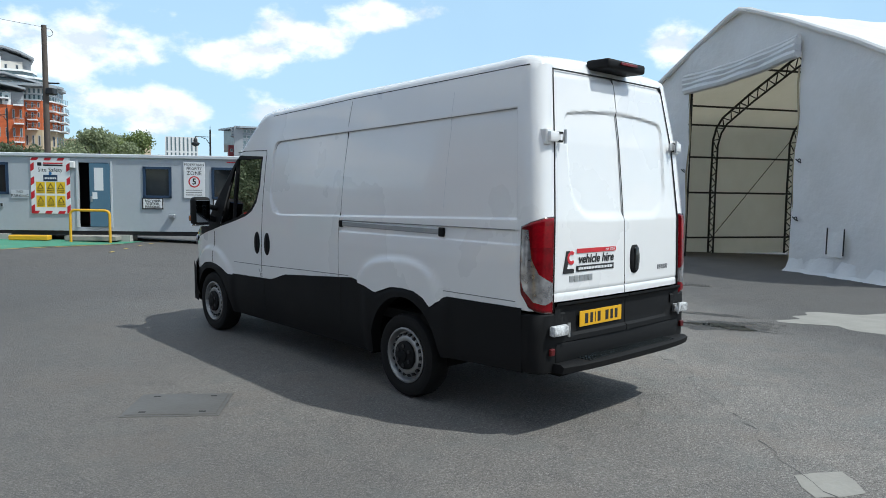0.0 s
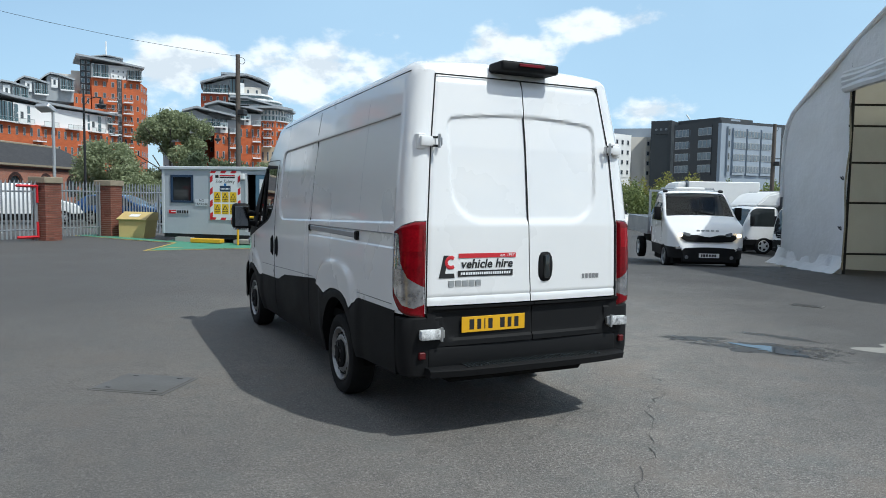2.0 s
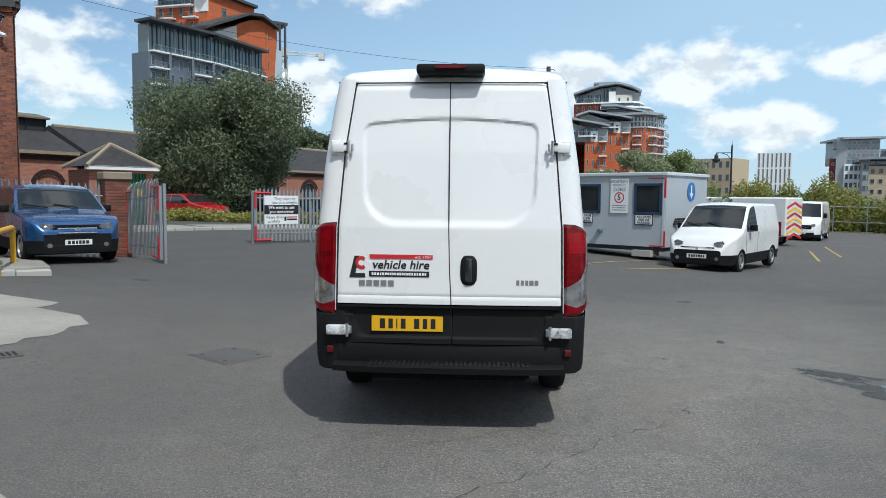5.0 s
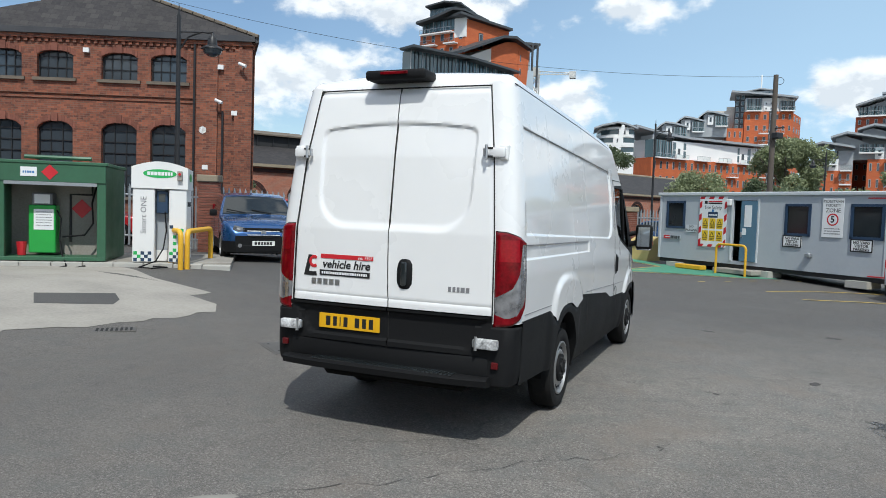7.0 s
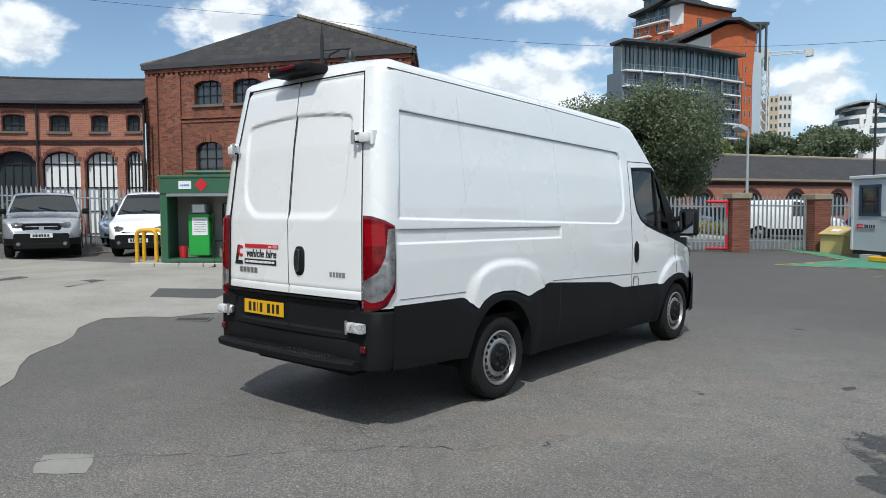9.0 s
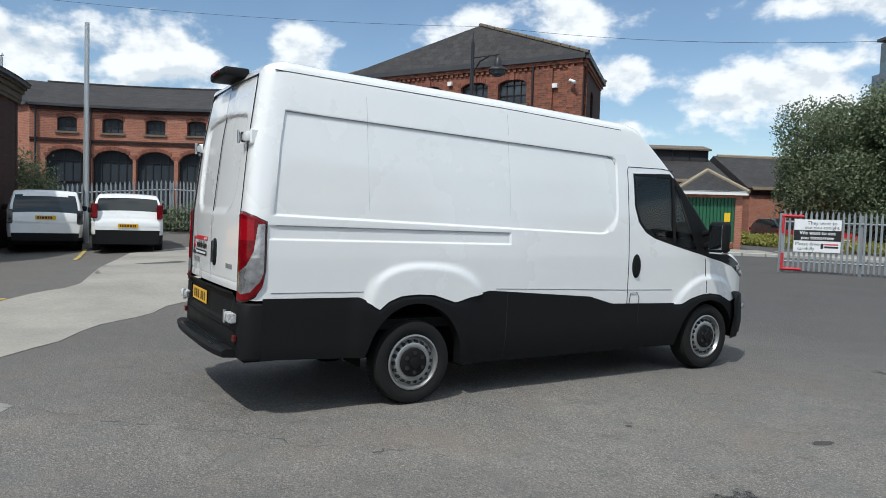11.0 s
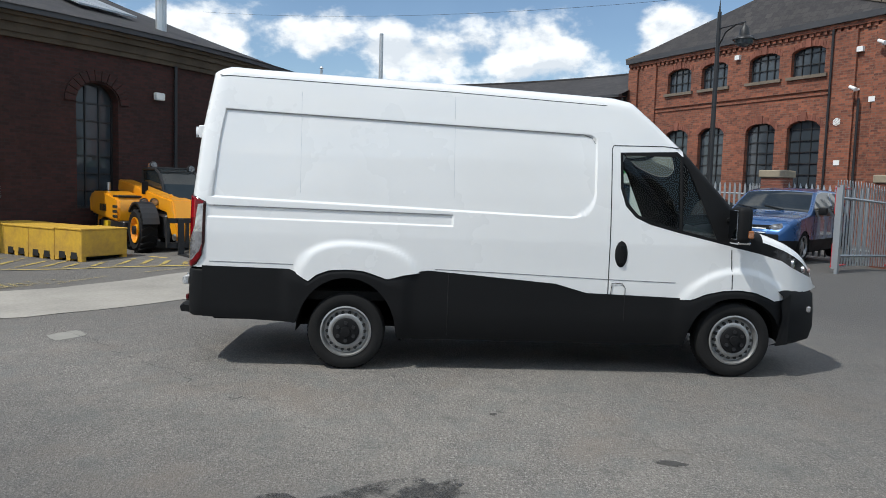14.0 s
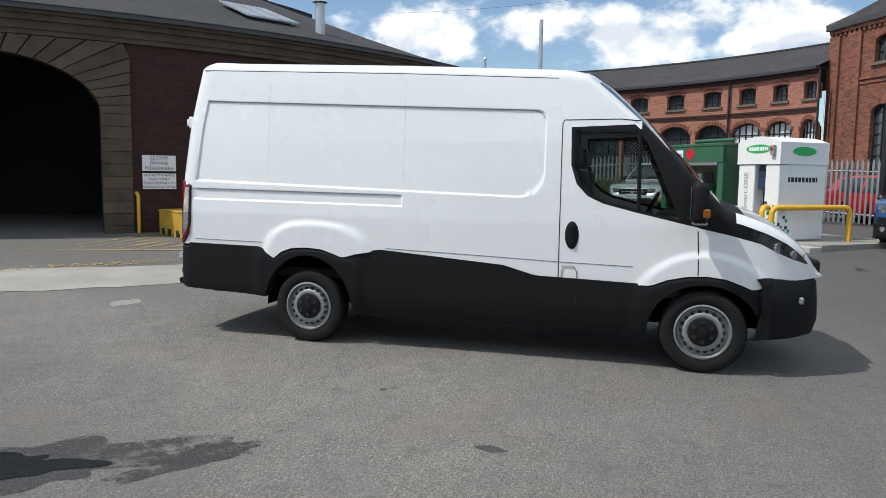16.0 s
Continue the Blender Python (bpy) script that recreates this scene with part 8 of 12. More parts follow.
lamp_post(-11.2, 8.25, 6.1, (0.93, 0.35), "black iron lamp post with swan-neck lantern behind the kiosk")
lamp_post(-3.0, 37.2, 7.0, (0.95, -0.3), "black iron lamp post with swan-neck lantern beyond the gate")
lamp_post(15.2, 38.5, 5.6, (-0.95, 0.3), "black iron lamp post with swan-neck lantern by the parked vans")
lamp_post(7.0, 52.0, 7.0, (-0.9, 0.3), "black iron lamp post far behind the cabin")


def pole(name, x, y, h, r, material, label, head=None, d=(1, 0)):
    z = lift(x, y)
    t = thing(name, pose(x, y, z), label, "pole")
    part("column", rod(bmesh.new(), (0, 0, -0.1), (0, 0, h), r * 1.15, 12, r * 0.85), material, t, smooth=True)
    D = Vector((d[0], d[1], 0))
    if head == "flood":
        part("floodlight", cube(-0.28, 0.28, -0.06, 0.1, -0.16, 0.16, 0.03), ZINC, t, m=facing((D * 0.3 + Vector((0, 0, h))), d) @ Matrix.Rotation(radians(-30), 4, "X"))
        part("bracket", rod(bmesh.new(), (0, 0, h - 0.05), D * 0.3 + Vector((0, 0, h)), 0.03, 6), ZINC, t)
    elif head == "wood":
        part("floodlight", cube(-0.2, 0.2, -0.12, 0.12, 0.05, 0.35, 0.03), IRON, t, m=facing((0, 0, h * 0.68), d))
        part("bracket", rod(bmesh.new(), (0, 0, h * 0.72), D * 0.5 + Vector((0, 0, h * 0.72)), 0.03, 6), IRON, t)
        bm = tube(bmesh.new(), arc((0.16, 0, h - 0.25), 0.14, 0, 350, 12), 0.012, 5)
        part("wire_loop", bm, IRON, t)
    return t


pole("wooden_pole", 3.0, 26.3, 7.7, 0.11, WOODPOLE, "tall weathered wooden pole with floodlight behind the cabin", "wood", (0.8, -0.6))
pole("wooden_pole", 32.1, 22.8, 7.0, 0.12, WOODPOLE, "tall weathered wooden pole by the trucks", "wood", (0.5, -0.8))
pole("steel_pole", -3.85, 20.75, 4.2, 0.05, ZINC, "slim grey steel pole with floodlight by the pier", "flood", (-0.7, -0.7))
pole("steel_pole", 36.4, 43.4, 7.2, 0.08, ZINC, "slim grey lighting pole among the parked vans", "flood", (-0.6, -0.8))
pole("steel_pole", -20.35, -0.82, 7.2, 0.085, ZINC, "tall grey steel pole by the parked cars")


def overhead_wire():
    a, b, c3 = Vector((3.0, 26.3, 7.5)), Vector((-12.4, 9.1, 7.1)), Vector((-40.0, -14.0, 11.0))
    t = thing("overhead_wire", pose(0, 0, 0), "thin black overhead wire across the yard", "wire")
    for p, q2, sag in ((a, Vector((-19.3, 13.75, 9.4)), 0.9),):
        part("span", tube(bmesh.new(), [p.lerp(q2, i / 16) - Vector((0, 0, sag * 4 * (i / 16) * (1 - i / 16))) for i in range(17)], 0.007, 5), IRON, t)
    part("span", tube(bmesh.new(), [Vector((-19.3, 13.75, 9.35)).lerp(Vector((-36.0, -12.0, 11.5)), i / 12) - Vector((0, 0, 2.2 * (i / 12) * (1 - i / 12))) for i in range(13)], 0.007, 5), IRON, t)


overhead_wire()


def service_cabinet(x, y):
    t = thing("service_cabinet", facing((x, y, lift(x, y) + 0.1), (0.75, -0.66)), "pale grey steel street service cabinet by the brick hall", "cabinet")
    part("cabinet_body", cube(-0.42, 0.42, 0.0, 1.25, -0.36, 0.0, 0.01), ZINC, t)
    part("cabinet_door", cube(-0.39, -0.01, 0.12, 1.2, 0.0, 0.02, 0.006), ZINC, t)
    part("cabinet_door", cube(0.01, 0.39, 0.12, 1.2, 0.0, 0.02, 0.006), ZINC, t)
    part("lock", cube(-0.05, -0.02, 0.6, 0.72, 0.02, 0.04, 0.004), IRON, t)
    part("roof_plate", cube(-0.45, 0.45, 1.25, 1.29, -0.38, 0.04, 0.008), ZINC, t)


service_cabinet(-16.4, 17.45)
for bx, by in ((-18.9, 20.4), (-18.4, 20.7)):
    b = thing("bollard", pose(bx, by, lift(bx, by)), "black steel bollard on the pavement", "bollard", "black bollards")
    part("shaft", rod(bmesh.new(), (0, 0, 0), (0, 0, 0.95), 0.06, 12), IRON, b, smooth=True)
    part("cap", rod(bmesh.new(), (0, 0, 0.95), (0, 0, 1.0), 0.065, 12, 0.03), IRON, b, smooth=True)


def grit_bin():
    t = thing("grit_bin", facing((-1.3, 22.35, lift(-1.3, 22.35)), CAB_N), "yellow plastic grit bin with sloping lid", "grit bin")
    bm = prism(bmesh.new(), [(-0.5, 0, -0.3), (0.5, 0, -0.3), (0.56, 0.62, -0.36), (-0.56, 0.62, -0.36)], (0, 0, 0.66))
    part("tub", bm, GRITYELLOW, t)
    bm = prism(bmesh.new(), [(-0.6, 0.62, 0.36), (-0.6, 0.66, 0.38), (-0.6, 0.92, -0.1), (-0.6, 0.9, -0.36), (-0.6, 0.62, -0.38)], (1.2, 0, 0))
    part("lid", bm, GRITYELLOW, t)
    part("lid_label", cube(-0.2, 0.2, -0.08, 0.08, 0, 0.004), SIGN_WHITE, t, m=Matrix.Translation((0, 0.79, 0.155)) @ Matrix.Rotation(radians(-62), 4, "X"))


grit_bin()
t_b = tagged(part("kerb_block", cube(-0.55, 0.55, 0, 0.14, -0.14, 0.14, 0.02), YELLOW, None, m=facing(cab_f(2.0, 0.0, 0.5), CAB_N)), "yellow painted concrete block before the cabin", "block")


# ---- fuel pump housing and dispensing kiosk ----
def pump_house():
    f, L = straight((-11.3, 3.48), (-9.68, 4.7))
    nrm = f(0, 0, 1) - f(0, 0, 0)
    t = thing("pump_house", pose(0, 0, 0), "open-fronted dark green steel fuel pump housing", "pump house")
    m = facing(f(L / 2, 0.385, 0), nrm) @ Matrix.Diagonal((0.84, 0.84, 0.84, 1))
    w, h = L / 2 / 0.84, 2.3
    for x0, x1 in ((-w, -w + 0.2), (w - 0.2, w)):
        part("front_post", cube(x0, x1, 0, h, -0.12, 0.0, 0.01), GREEN, t, m=m)
    part("fascia", cube(-w, w, h - 0.42, h, -0.1, 0.03, 0.012), GREEN, t, m=m)
    part("roof", cube(-w - 0.05, w + 0.05, h, h + 0.08, -2.3, 0.05, 0.015), GREEN, t, m=m)
    part("back_wall", cube(-w + 0.05, w - 0.05, 0, h, -2.3, -1.0), CONCRETE, t, m=m)
    for x in (-w, w - 0.05):
        part("side_wall", cube(x, x + 0.05, 0, h, -2.3, -0.1), GREEN, t, m=m)
    part("sill", cube(-w, w, 0, 0.09, -0.9, 0.02, 0.01), GREEN, t, m=m)
    part("shutter_rail", cube(-w + 0.2, w - 0.2, h - 0.5, h - 0.42, -0.03, 0.03), GALV, t, m=m)
    part("fuel_tank", rod(bmesh.new(), (-w + 0.4, h + 0.2, -0.8), (w - 0.5, h + 0.2, -0.8), 0.05, 8), GREEN, t, m=m)
    d = part("dispenser", cube(-0.62, -0.02, 0.15, 1.32, -0.85, -0.45, 0.02), PUMPGREEN, t, m=m)
    part("dispenser_head", cube(-0.56, -0.1, 1.32, 1.62, -0.85, -0.5, 0.02), INK_GREY, t, m=m)
    part("dispenser_face", cube(-0.5, -0.16, 1.36, 1.58, -0.5, -0.488), SIGN_WHITE, t, m=m)
    part("notice", cube(-0.5, -0.06, 0.72, 1.22, -0.45, -0.438), SIGN_WHITE, t, m=m)
    for i in range(6):
        part("notice_print", bars(bmesh.new(), -0.45, -0.1, 1.15 - i * 0.065, 0.02, 40 + i, -0.437), INK_GREY, t, m=m)
    part("hazard_diamond", cube(-0.17, 0.17, -0.17, 0.17, 0, 0.01), RED, t, m=m @ Matrix.Translation((0.45, 1.25, -0.99)) @ Matrix.Rotation(radians(45), 4, "Z"))
    part("fascia_notice", cube(-0.65, -0.3, h - 0.3, h - 0.08, 0.03, 0.042), SIGN_WHITE, t, m=m)
    part("notice_print", bars(bmesh.new(), -0.6, -0.35, h - 0.2, 0.05, 60, 0.043), SIGNBLUE, t, m=m)
    part("fascia_notice", cube(-0.13, 0.13, -0.13, 0.13, 0, 0.01), RED, t, m=m @ Matrix.Translation((-0.02, h - 0.19, 0.032)) @ Matrix.Rotation(radians(45), 4, "Z"))
    part("hose", tube(bmesh.new(), [(0.0, 1.2, -0.5), (0.12, 1.0, -0.4), (0.1, 0.5, -0.35), (0.2, 0.12, -0.2), (0.4, -0.1, 0.25), (0.15, -0.16, 0.45), (0.5, -0.16, 0.5), (0.8, -0.1, 0.2)], 0.02, 7), BLACKPL, t, smooth=True, m=m)
    part("hose", tube(bmesh.new(), [(0.85, 1.9, -0.8), (0.75, 1.4, -0.7), (0.8, 0.9, -0.6), (0.6, 0.6, -0.6), (0.1, 0.55, -0.6)], 0.022, 7), BLACKPL, t, smooth=True, m=m)
    part("pipework", tube(bmesh.new(), [(0.2, 0.4, -0.95), (0.2, 1.6, -0.95), (0.7, 1.6, -0.95), (0.7, 1.9, -0.95)], 0.03, 7), IRON, t, m=m)
    part("fire_bucket", lathe(bmesh.new(), [(0.09, 0.1), (0.12, 0.42)], 12, "Z"), RED, t, m=m @ Matrix.Translation((-0.75, 0, -0.4)) @ Matrix.Rotation(radians(-90), 4, "X"))


pump_house()


def kiosk():
    f, L = straight((-9.24, 4.97), (-8.42, 5.62))
    nrm = f(0, 0, 1) - f(0, 0, 0)
    t = thing("dispensing_kiosk", facing(f(L / 2, 0.385, 0), nrm) @ Matrix.Diagonal((0.81, 0.81, 0.81, 1)), "white additive dispensing kiosk with green oval and chequers", "kiosk")
    w, D = L / 2 / 0.81, 1.6
    top = [(-w - 0.03 + (2 * w + 0.06) * i / 10, 2.42 + 0.15 * math.sin(math.pi * i / 10), 0.03) for i in range(11)]
    part("hood", prism(bmesh.new(), [(-w - 0.03, 1.88, 0.03)] + top + [(w + 0.03, 1.88, 0.03)], (0, 0, -D - 0.06)), WHITE_FLAT, t, smooth=True)
    part("cabinet", cube(-w, w, 0, 1.9, -D, -0.28, 0.02), WHITE_FLAT, t)
    part("front_panel", cube(-w, -0.12, 0, 1.87, -0.3, 0, 0.02), WHITE_FLAT, t)
    part("front_panel", cube(0.22, w, 0, 1.87, -0.3, 0, 0.02), WHITE_FLAT, t)
    part("niche", cube(-0.12, 0.22, 0.3, 1.85, -0.29, -0.275), RENDER_GREY, t)
    part("pump_unit", cube(-0.09, 0.19, 1.25, 1.82, -0.27, -0.1, 0.02), NAVY, t)
    part("pump_display", cube(-0.03, 0.12, 1.55, 1.75, -0.1, -0.09), WINGLASS, t)
    for z, x0 in ((0.031, 0.0), ):
        bm = bmesh.new()
        bmesh.ops.create_circle(bm, cap_ends=True, segments=32, radius=1, matrix=Matrix.Translation((0.0, 2.26, 0.036)) @ Matrix.Diagonal((0.40, 0.11, 1, 1)))
        o = part("oval", bm, LOGOGREEN, t)
        part("oval_print", bars(bmesh.new(), -0.3, 0.3, 2.26, 0.09, 70, 0.037, 0.2), SIGN_WHITE, o)
        bm = bmesh.new()
        bmesh.ops.create_circle(bm, cap_ends=True, segments=32, radius=1, matrix=Matrix.Translation((w + 0.036, 2.2, -0.78)) @ Matrix.Rotation(radians(90), 4, "Y") @ Matrix.Diagonal((0.11, 0.40, 1, 1)) @ Matrix.Rotation(0, 4, "Z"))
        bm2 = bmesh.new()
        bmesh.ops.create_circle(bm2, cap_ends=True, segments=32, radius=1, matrix=Matrix(((0, 0, 1, w + 0.036), (0, 0.11, 0, 2.2), (-0.4, 0, 0, -0.78), (0, 0, 0, 1))))
        bm.free()
        part("oval", bm2, LOGOGREEN, t)
    words("Smart ONE", 0.2, INK_GREY, t, Matrix.Translation((-0.38, 1.2, 0.003)) @ Matrix.Rotation(radians(90), 4, "Z"))
    part("name_panel", bars(bmesh.new(), -0.5, 0.5, 0, 0.12, 72, 0.0, 0.3), INK, t, m=Matrix(((0, 0, 1, w + 0.002), (0, 1, 0, 1.5), (-1, 0, 0, -0.8), (0, 0, 0, 1))))
    rnd = random.Random(12)
    sq = 0.085
    for i in range(4):
        for j in range(11):
            if (i + j) % 2 or rnd.random() < (j / 15):
                continue
            x, y = 0.22 + 0.02 + i * sq, 0.02 + j * sq
            part("chequer", cube(x, x + sq, y, y + sq, 0.0, 0.004), LOGOGREEN if rnd.random() < 0.3 else NAVY, t)
    for i in range(5):
        for j in range(3):
            if (i + j) % 2:
                continue
            x, y = -w + 0.03 + i * sq, 0.02 + j * sq
            part("chequer", cube(x, x + sq, y, y + sq, 0.0, 0.004), LOGOGREEN if rnd.random() < 0.3 else NAVY, t)
    for i in range(5):
        for j in range(7):
            if (i + j) % 2 or rnd.random() < j / 10:
                continue
            z, y = -0.02 - i * sq, 0.02 + j * sq
            part("chequer", cube(w, w + 0.004, y, y + sq, z - sq, z), LOGOGREEN if rnd.random() < 0.3 else NAVY, t)
    part("control_box", cube(0.42, 0.54, 2.1, 2.34, 0.03, 0.12, 0.01), CONCRETE, t)
    part("stop_button", rod(bmesh.new(), (0.48, 2.26, 0.12), (0.48, 2.26, 0.15), 0.035, 10), RED, t)
    part("hose", tube(bmesh.new(), [(0.12, 1.3, -0.1), (0.16, 0.8, -0.05), (0.1, 0.35, 0.05), (-0.05, 0.05, 0.3), (-0.4, -0.08, 0.6), (-0.1, -0.09, 0.75), (0.25, -0.08, 0.55), (-0.1, -0.07, 0.4)], 0.018, 7), BLACKPL, t, smooth=True)


kiosk()

# ---- shed signs, boxes and the loader by the roundhouse ----
def shed_sign(x, y, z, w, h, lines, label):
    u = round_u(x, y)
    p = round_f(u, z, 0.08)
    n = round_f(u, z, 1.0) - round_f(u, z, 0.0)
    s = tagged(part("shed_sign", cube(-w / 2, w / 2, -h / 2, h / 2, 0, 0.012), SIGN_WHITE, None, m=facing(p, n)), label, "sign")
    k = len(lines)
    for i, (t, size) in enumerate(lines):
        words(t, size, INK, s, face(0, h / 2 - h * (i + 0.5) / k))
    return s


shed_sign(-8.86, -8.93, 1.80, 0.82, 0.40, (("SLOW", 0.16), ("BEWARE", 0.115), ("PEDESTRIANS", 0.115)), "white slow beware pedestrians sign on the brick wall")
shed_sign(-8.86, -8.93, 1.34, 0.82, 0.40, (("NO ADMITTANCE", 0.09), ("STAFF ONLY", 0.09), ("PLEASE REPORT TO", 0.09), ("WORKSHOP RECEPTION", 0.08)), "white no admittance sign on the brick wall")
for x, y, z in ((-6.6, -11.6, 4.72), (-12.5, -6.4, 3.87)):
    u = round_u(x, y)
    ob = part("bulkhead_lamp", cube(-0.14, 0.14, -0.1, 0.1, 0, 0.14, 0.03, 2), WHITE_FLAT, None, m=facing(round_f(u, z, 0.02), round_f(u, z, 1.0) - round_f(u, z, 0.0)))
    tagged(ob, "small white lamp fixed to the brick wall", "lamp")


def yellow_box(c, turn, label):
    t = thing("storage_box", pose(c[0], c[1], lift(*c), 0, 0, turn), label, "box", "row of yellow boxes")
    part("body", cube(-0.50, 0.50, -0.43, 0.43, 0.09, 0.60, 0.01), BOXYELLOW, t)
    part("lid", cube(-0.515, 0.515, -0.434, 0.434, 0.60, 0.635, 0.006), BOXYELLOW, t)
    for x in (-0.45, 0.45):
        for y in (-0.42, -0.06, 0.30):
            part("runner", cube(x - 0.05, x + 0.05, y, y + 0.12, 0, 0.1), BOXYELLOW, t)
    for y in (-0.29, 0.09):
        part("fork_slot", cube(-0.5035, 0.5035, y, y + 0.19, 0.04, 0.17), SHADOWGAP, t)


ex = Vector((-0.525, -0.851))
for i in range(4):
    c = Vector((-7.35, -5.88)) + ex * (i * 0.872)
    yellow_box(tuple(c), math.degrees(math.atan2(ex.y, ex.x)) + 90, "yellow painted steel storage box, rusty at the edges")


def loader_wheel(parent, m):
    bm = lathe(bmesh.new(), [(0.27, -0.34), (0.40, -0.37), (0.455, -0.33), (0.465, -0.18), (0.455, -0.03), (0.40, 0.01), (0.28, -0.03)], 36)
    for k in range(18):
        a = 2 * math.pi * k / 18
        for h0, h1, s in ((-0.34, -0.18, 1), (-0.18, -0.02, -1)):
            v = []
            for r in (0.44, 0.50):
                for h, da in ((h0, 0.0 if s > 0 else 0.16), (h1, 0.16 if s > 0 else 0.0), (h1, 0.24 if s > 0 else 0.08), (h0, 0.08 if s > 0 else 0.24)):
                    v.append(bm.verts.new((h, r * math.cos(a + da), r * math.sin(a + da))))
            for i4 in ((4, 5, 6, 7), (0, 1, 5, 4), (1, 2, 6, 5), (2, 3, 7, 6), (3, 0, 4, 7)):
                bm.faces.new([v[j] for j in i4])
    ty = part("wheel", bm, RUBBER, parent, smooth=True, m=m)
    part("rim", lathe(bmesh.new(), [(0.275, -0.03), (0.28, 0.0), (0.265, 0.0), (0.24, -0.09), (0.13, -0.1), (0.12, -0.02), (0.001, -0.01)], 28), MACHINE, ty, smooth=True)
    part("hub", lathe(bmesh.new(), [(0.1, -0.03), (0.09, 0.03), (0.001, 0.04)], 16), IRON, ty, smooth=True)


def telehandler():
    t = thing("telehandler", pose(-9.95, -5.5, lift(-9.95, -5.5), 0, 0, -53), "orange-yellow telehandler with black cab and lowered forks", "telehandler")
    for x, y, s in ((0.90, 1.35, 1), (0.90, -1.35, 1), (-0.90, 1.35, -1), (-0.90, -1.35, -1)):
        loader_wheel(t, pose(x, y, 0.5, 0, 0, 0 if s > 0 else 180))
    part("chassis", cube(-0.45, 0.45, -1.9, 1.95, 0.35, 0.85, 0.04), IRON, t)
    bm = prism(bmesh.new(), [(0.42, -1.75, 0.75), (0.42, 0.62, 0.62), (0.42, 0.66, 0.95), (0.42, 0.55, 1.16), (0.42, -0.5, 1.30), (0.42, -1.6, 1.28), (0.42, -1.85, 1.1)], (0.62, 0, 0))
    bmesh.ops.bevel(bm, geom=bm.edges[:], offset=0.05, segments=2, affect="EDGES")
    pod = part("engine_cover", bm, MACHINE, t, "orange-yellow engine cover with dark slots", smooth=True)
    for i in range(3):
        part("cooling_slot", cube(1.036, 1.048, 0.25, 0.6, 0.72 + i * 0.11, 0.78 + i * 0.11), SHADOWGAP, pod)
    part("maker_bars", bars(bmesh.new(), 0, 0.62, 0, 0.16, 81, 0.0, 0.25), INK, pod, m=Matrix(((0, 0, 1, 1.043), (1, 0, 0, -0.85), (0, 1, 0, 0.92), (0, 0, 0, 1))))
    part("top_grille", cube(0.5, 1.0, 0.1, 0.55, 1.175, 1.22, 0.01), IRON, pod)
    part("fuel_plate", cube(0.98, 1.06, -0.45, -0.1, 0.48, 0.62), SIGNYELLOW, t)
    part("under_tray", cube(0.45, 1.0, -0.95, 0.9, 0.42, 0.66, 0.03), IRON, t)
    bm = prism(bmesh.new(), [(-0.02, -1.95, 1.30), (-0.02, -1.9, 1.58), (-0.02, 1.45, 1.22), (-0.02, 2.05, 1.16), (-0.02, 2.0, 0.86), (-0.02, 1.35, 0.92)], (0.36, 0, 0))
    bmesh.ops.bevel(bm, geom=bm.edges[:], offset=0.025, segments=2, affect="EDGES")
    part("boom", bm, MACHINE, t, smooth=True)
    bm = prism(bmesh.new(), [(-0.06, 1.75, 1.22), (-0.06, 2.25, 1.18), (-0.06, 2.62, 0.42), (-0.06, 2.42, 0.32), (-0.06, 2.2, 0.45), (-0.06, 1.9, 0.85)], (0.46, 0, 0))
    bmesh.ops.bevel(bm, geom=bm.edges[:], offset=0.03, segments=2, affect="EDGES")
    part("boom_head", bm, MACHINE, t, smooth=True)
    for x in (-0.1, 0.44):
        part("pivot_pin", rod(bmesh.new(), (x - 0.02, 2.5, 0.42), (x + 0.02, 2.5, 0.42), 0.07, 12), STEEL, t)
    part("lifting_eye", tube(bmesh.new(), arc((0.16, 1.5, 1.22), 0.05, 0, 180, 8, ((0, 1, 0), (0, 0, 1))), 0.015, 6), MACHINE, t)
    # fork carriage
    bm = cube(-0.65, 0.65, 2.62, 2.70, 0.22, 0.32)
    box(bm, -0.65, 0.65, 2.62, 2.70, 0.72, 0.82)
    for x in (-0.65, -0.2, 0.2, 0.6):
        box(bm, x, x + 0.06, 2.62, 2.70, 0.22, 0.82)
    part("fork_carriage", bm, IRON, t)
    for x in (-0.38, 0.38):
        bm = cube(x - 0.06, x + 0.06, 2.70, 2.75, 0.06, 0.8)
        box(bm, x - 0.06, x + 0.06, 2.70, 3.85, 0.05, 0.09)
        part("fork", bm, IRON, t)
    # cab
    cab = [(-0.92, -1.15, 0.75), (-0.92, 0.3, 0.75), (-0.92, 0.44, 1.12), (-0.92, 0.26, 1.5), (-0.92, 0.05, 1.74), (-0.92, -0.25, 1.86), (-0.92, -1.15, 1.86), (-0.92, -1.28, 1.2)]
    bm = prism(bmesh.new(), cab, (0.86, 0, 0))
    cb = part("cab", bm, PRIVACY, t, "dark glazed cab")
    for x in (-0.93, -0.05):
        pts = [(x, y, z) for _, y, z in cab]
        part("cab_frame", tube(bmesh.new(), pts + [pts[0]], 0.035, 6), IRON, cb)
    for i in range(6):
        y = -1.05 + i * 0.2
        part("roof_bar", rod(bmesh.new(), (-0.92, y, 1.89 - max(0, y + 0.3) * 0.4), (-0.06, y, 1.89 - max(0, y + 0.3) * 0.4), 0.015, 6), IRON, cb)
    part("beacon", rod(bmesh.new(), (-0.15, -0.95, 1.87), (-0.15, -0.95, 2.0), 0.07, 12, 0.055), AMBER, cb)
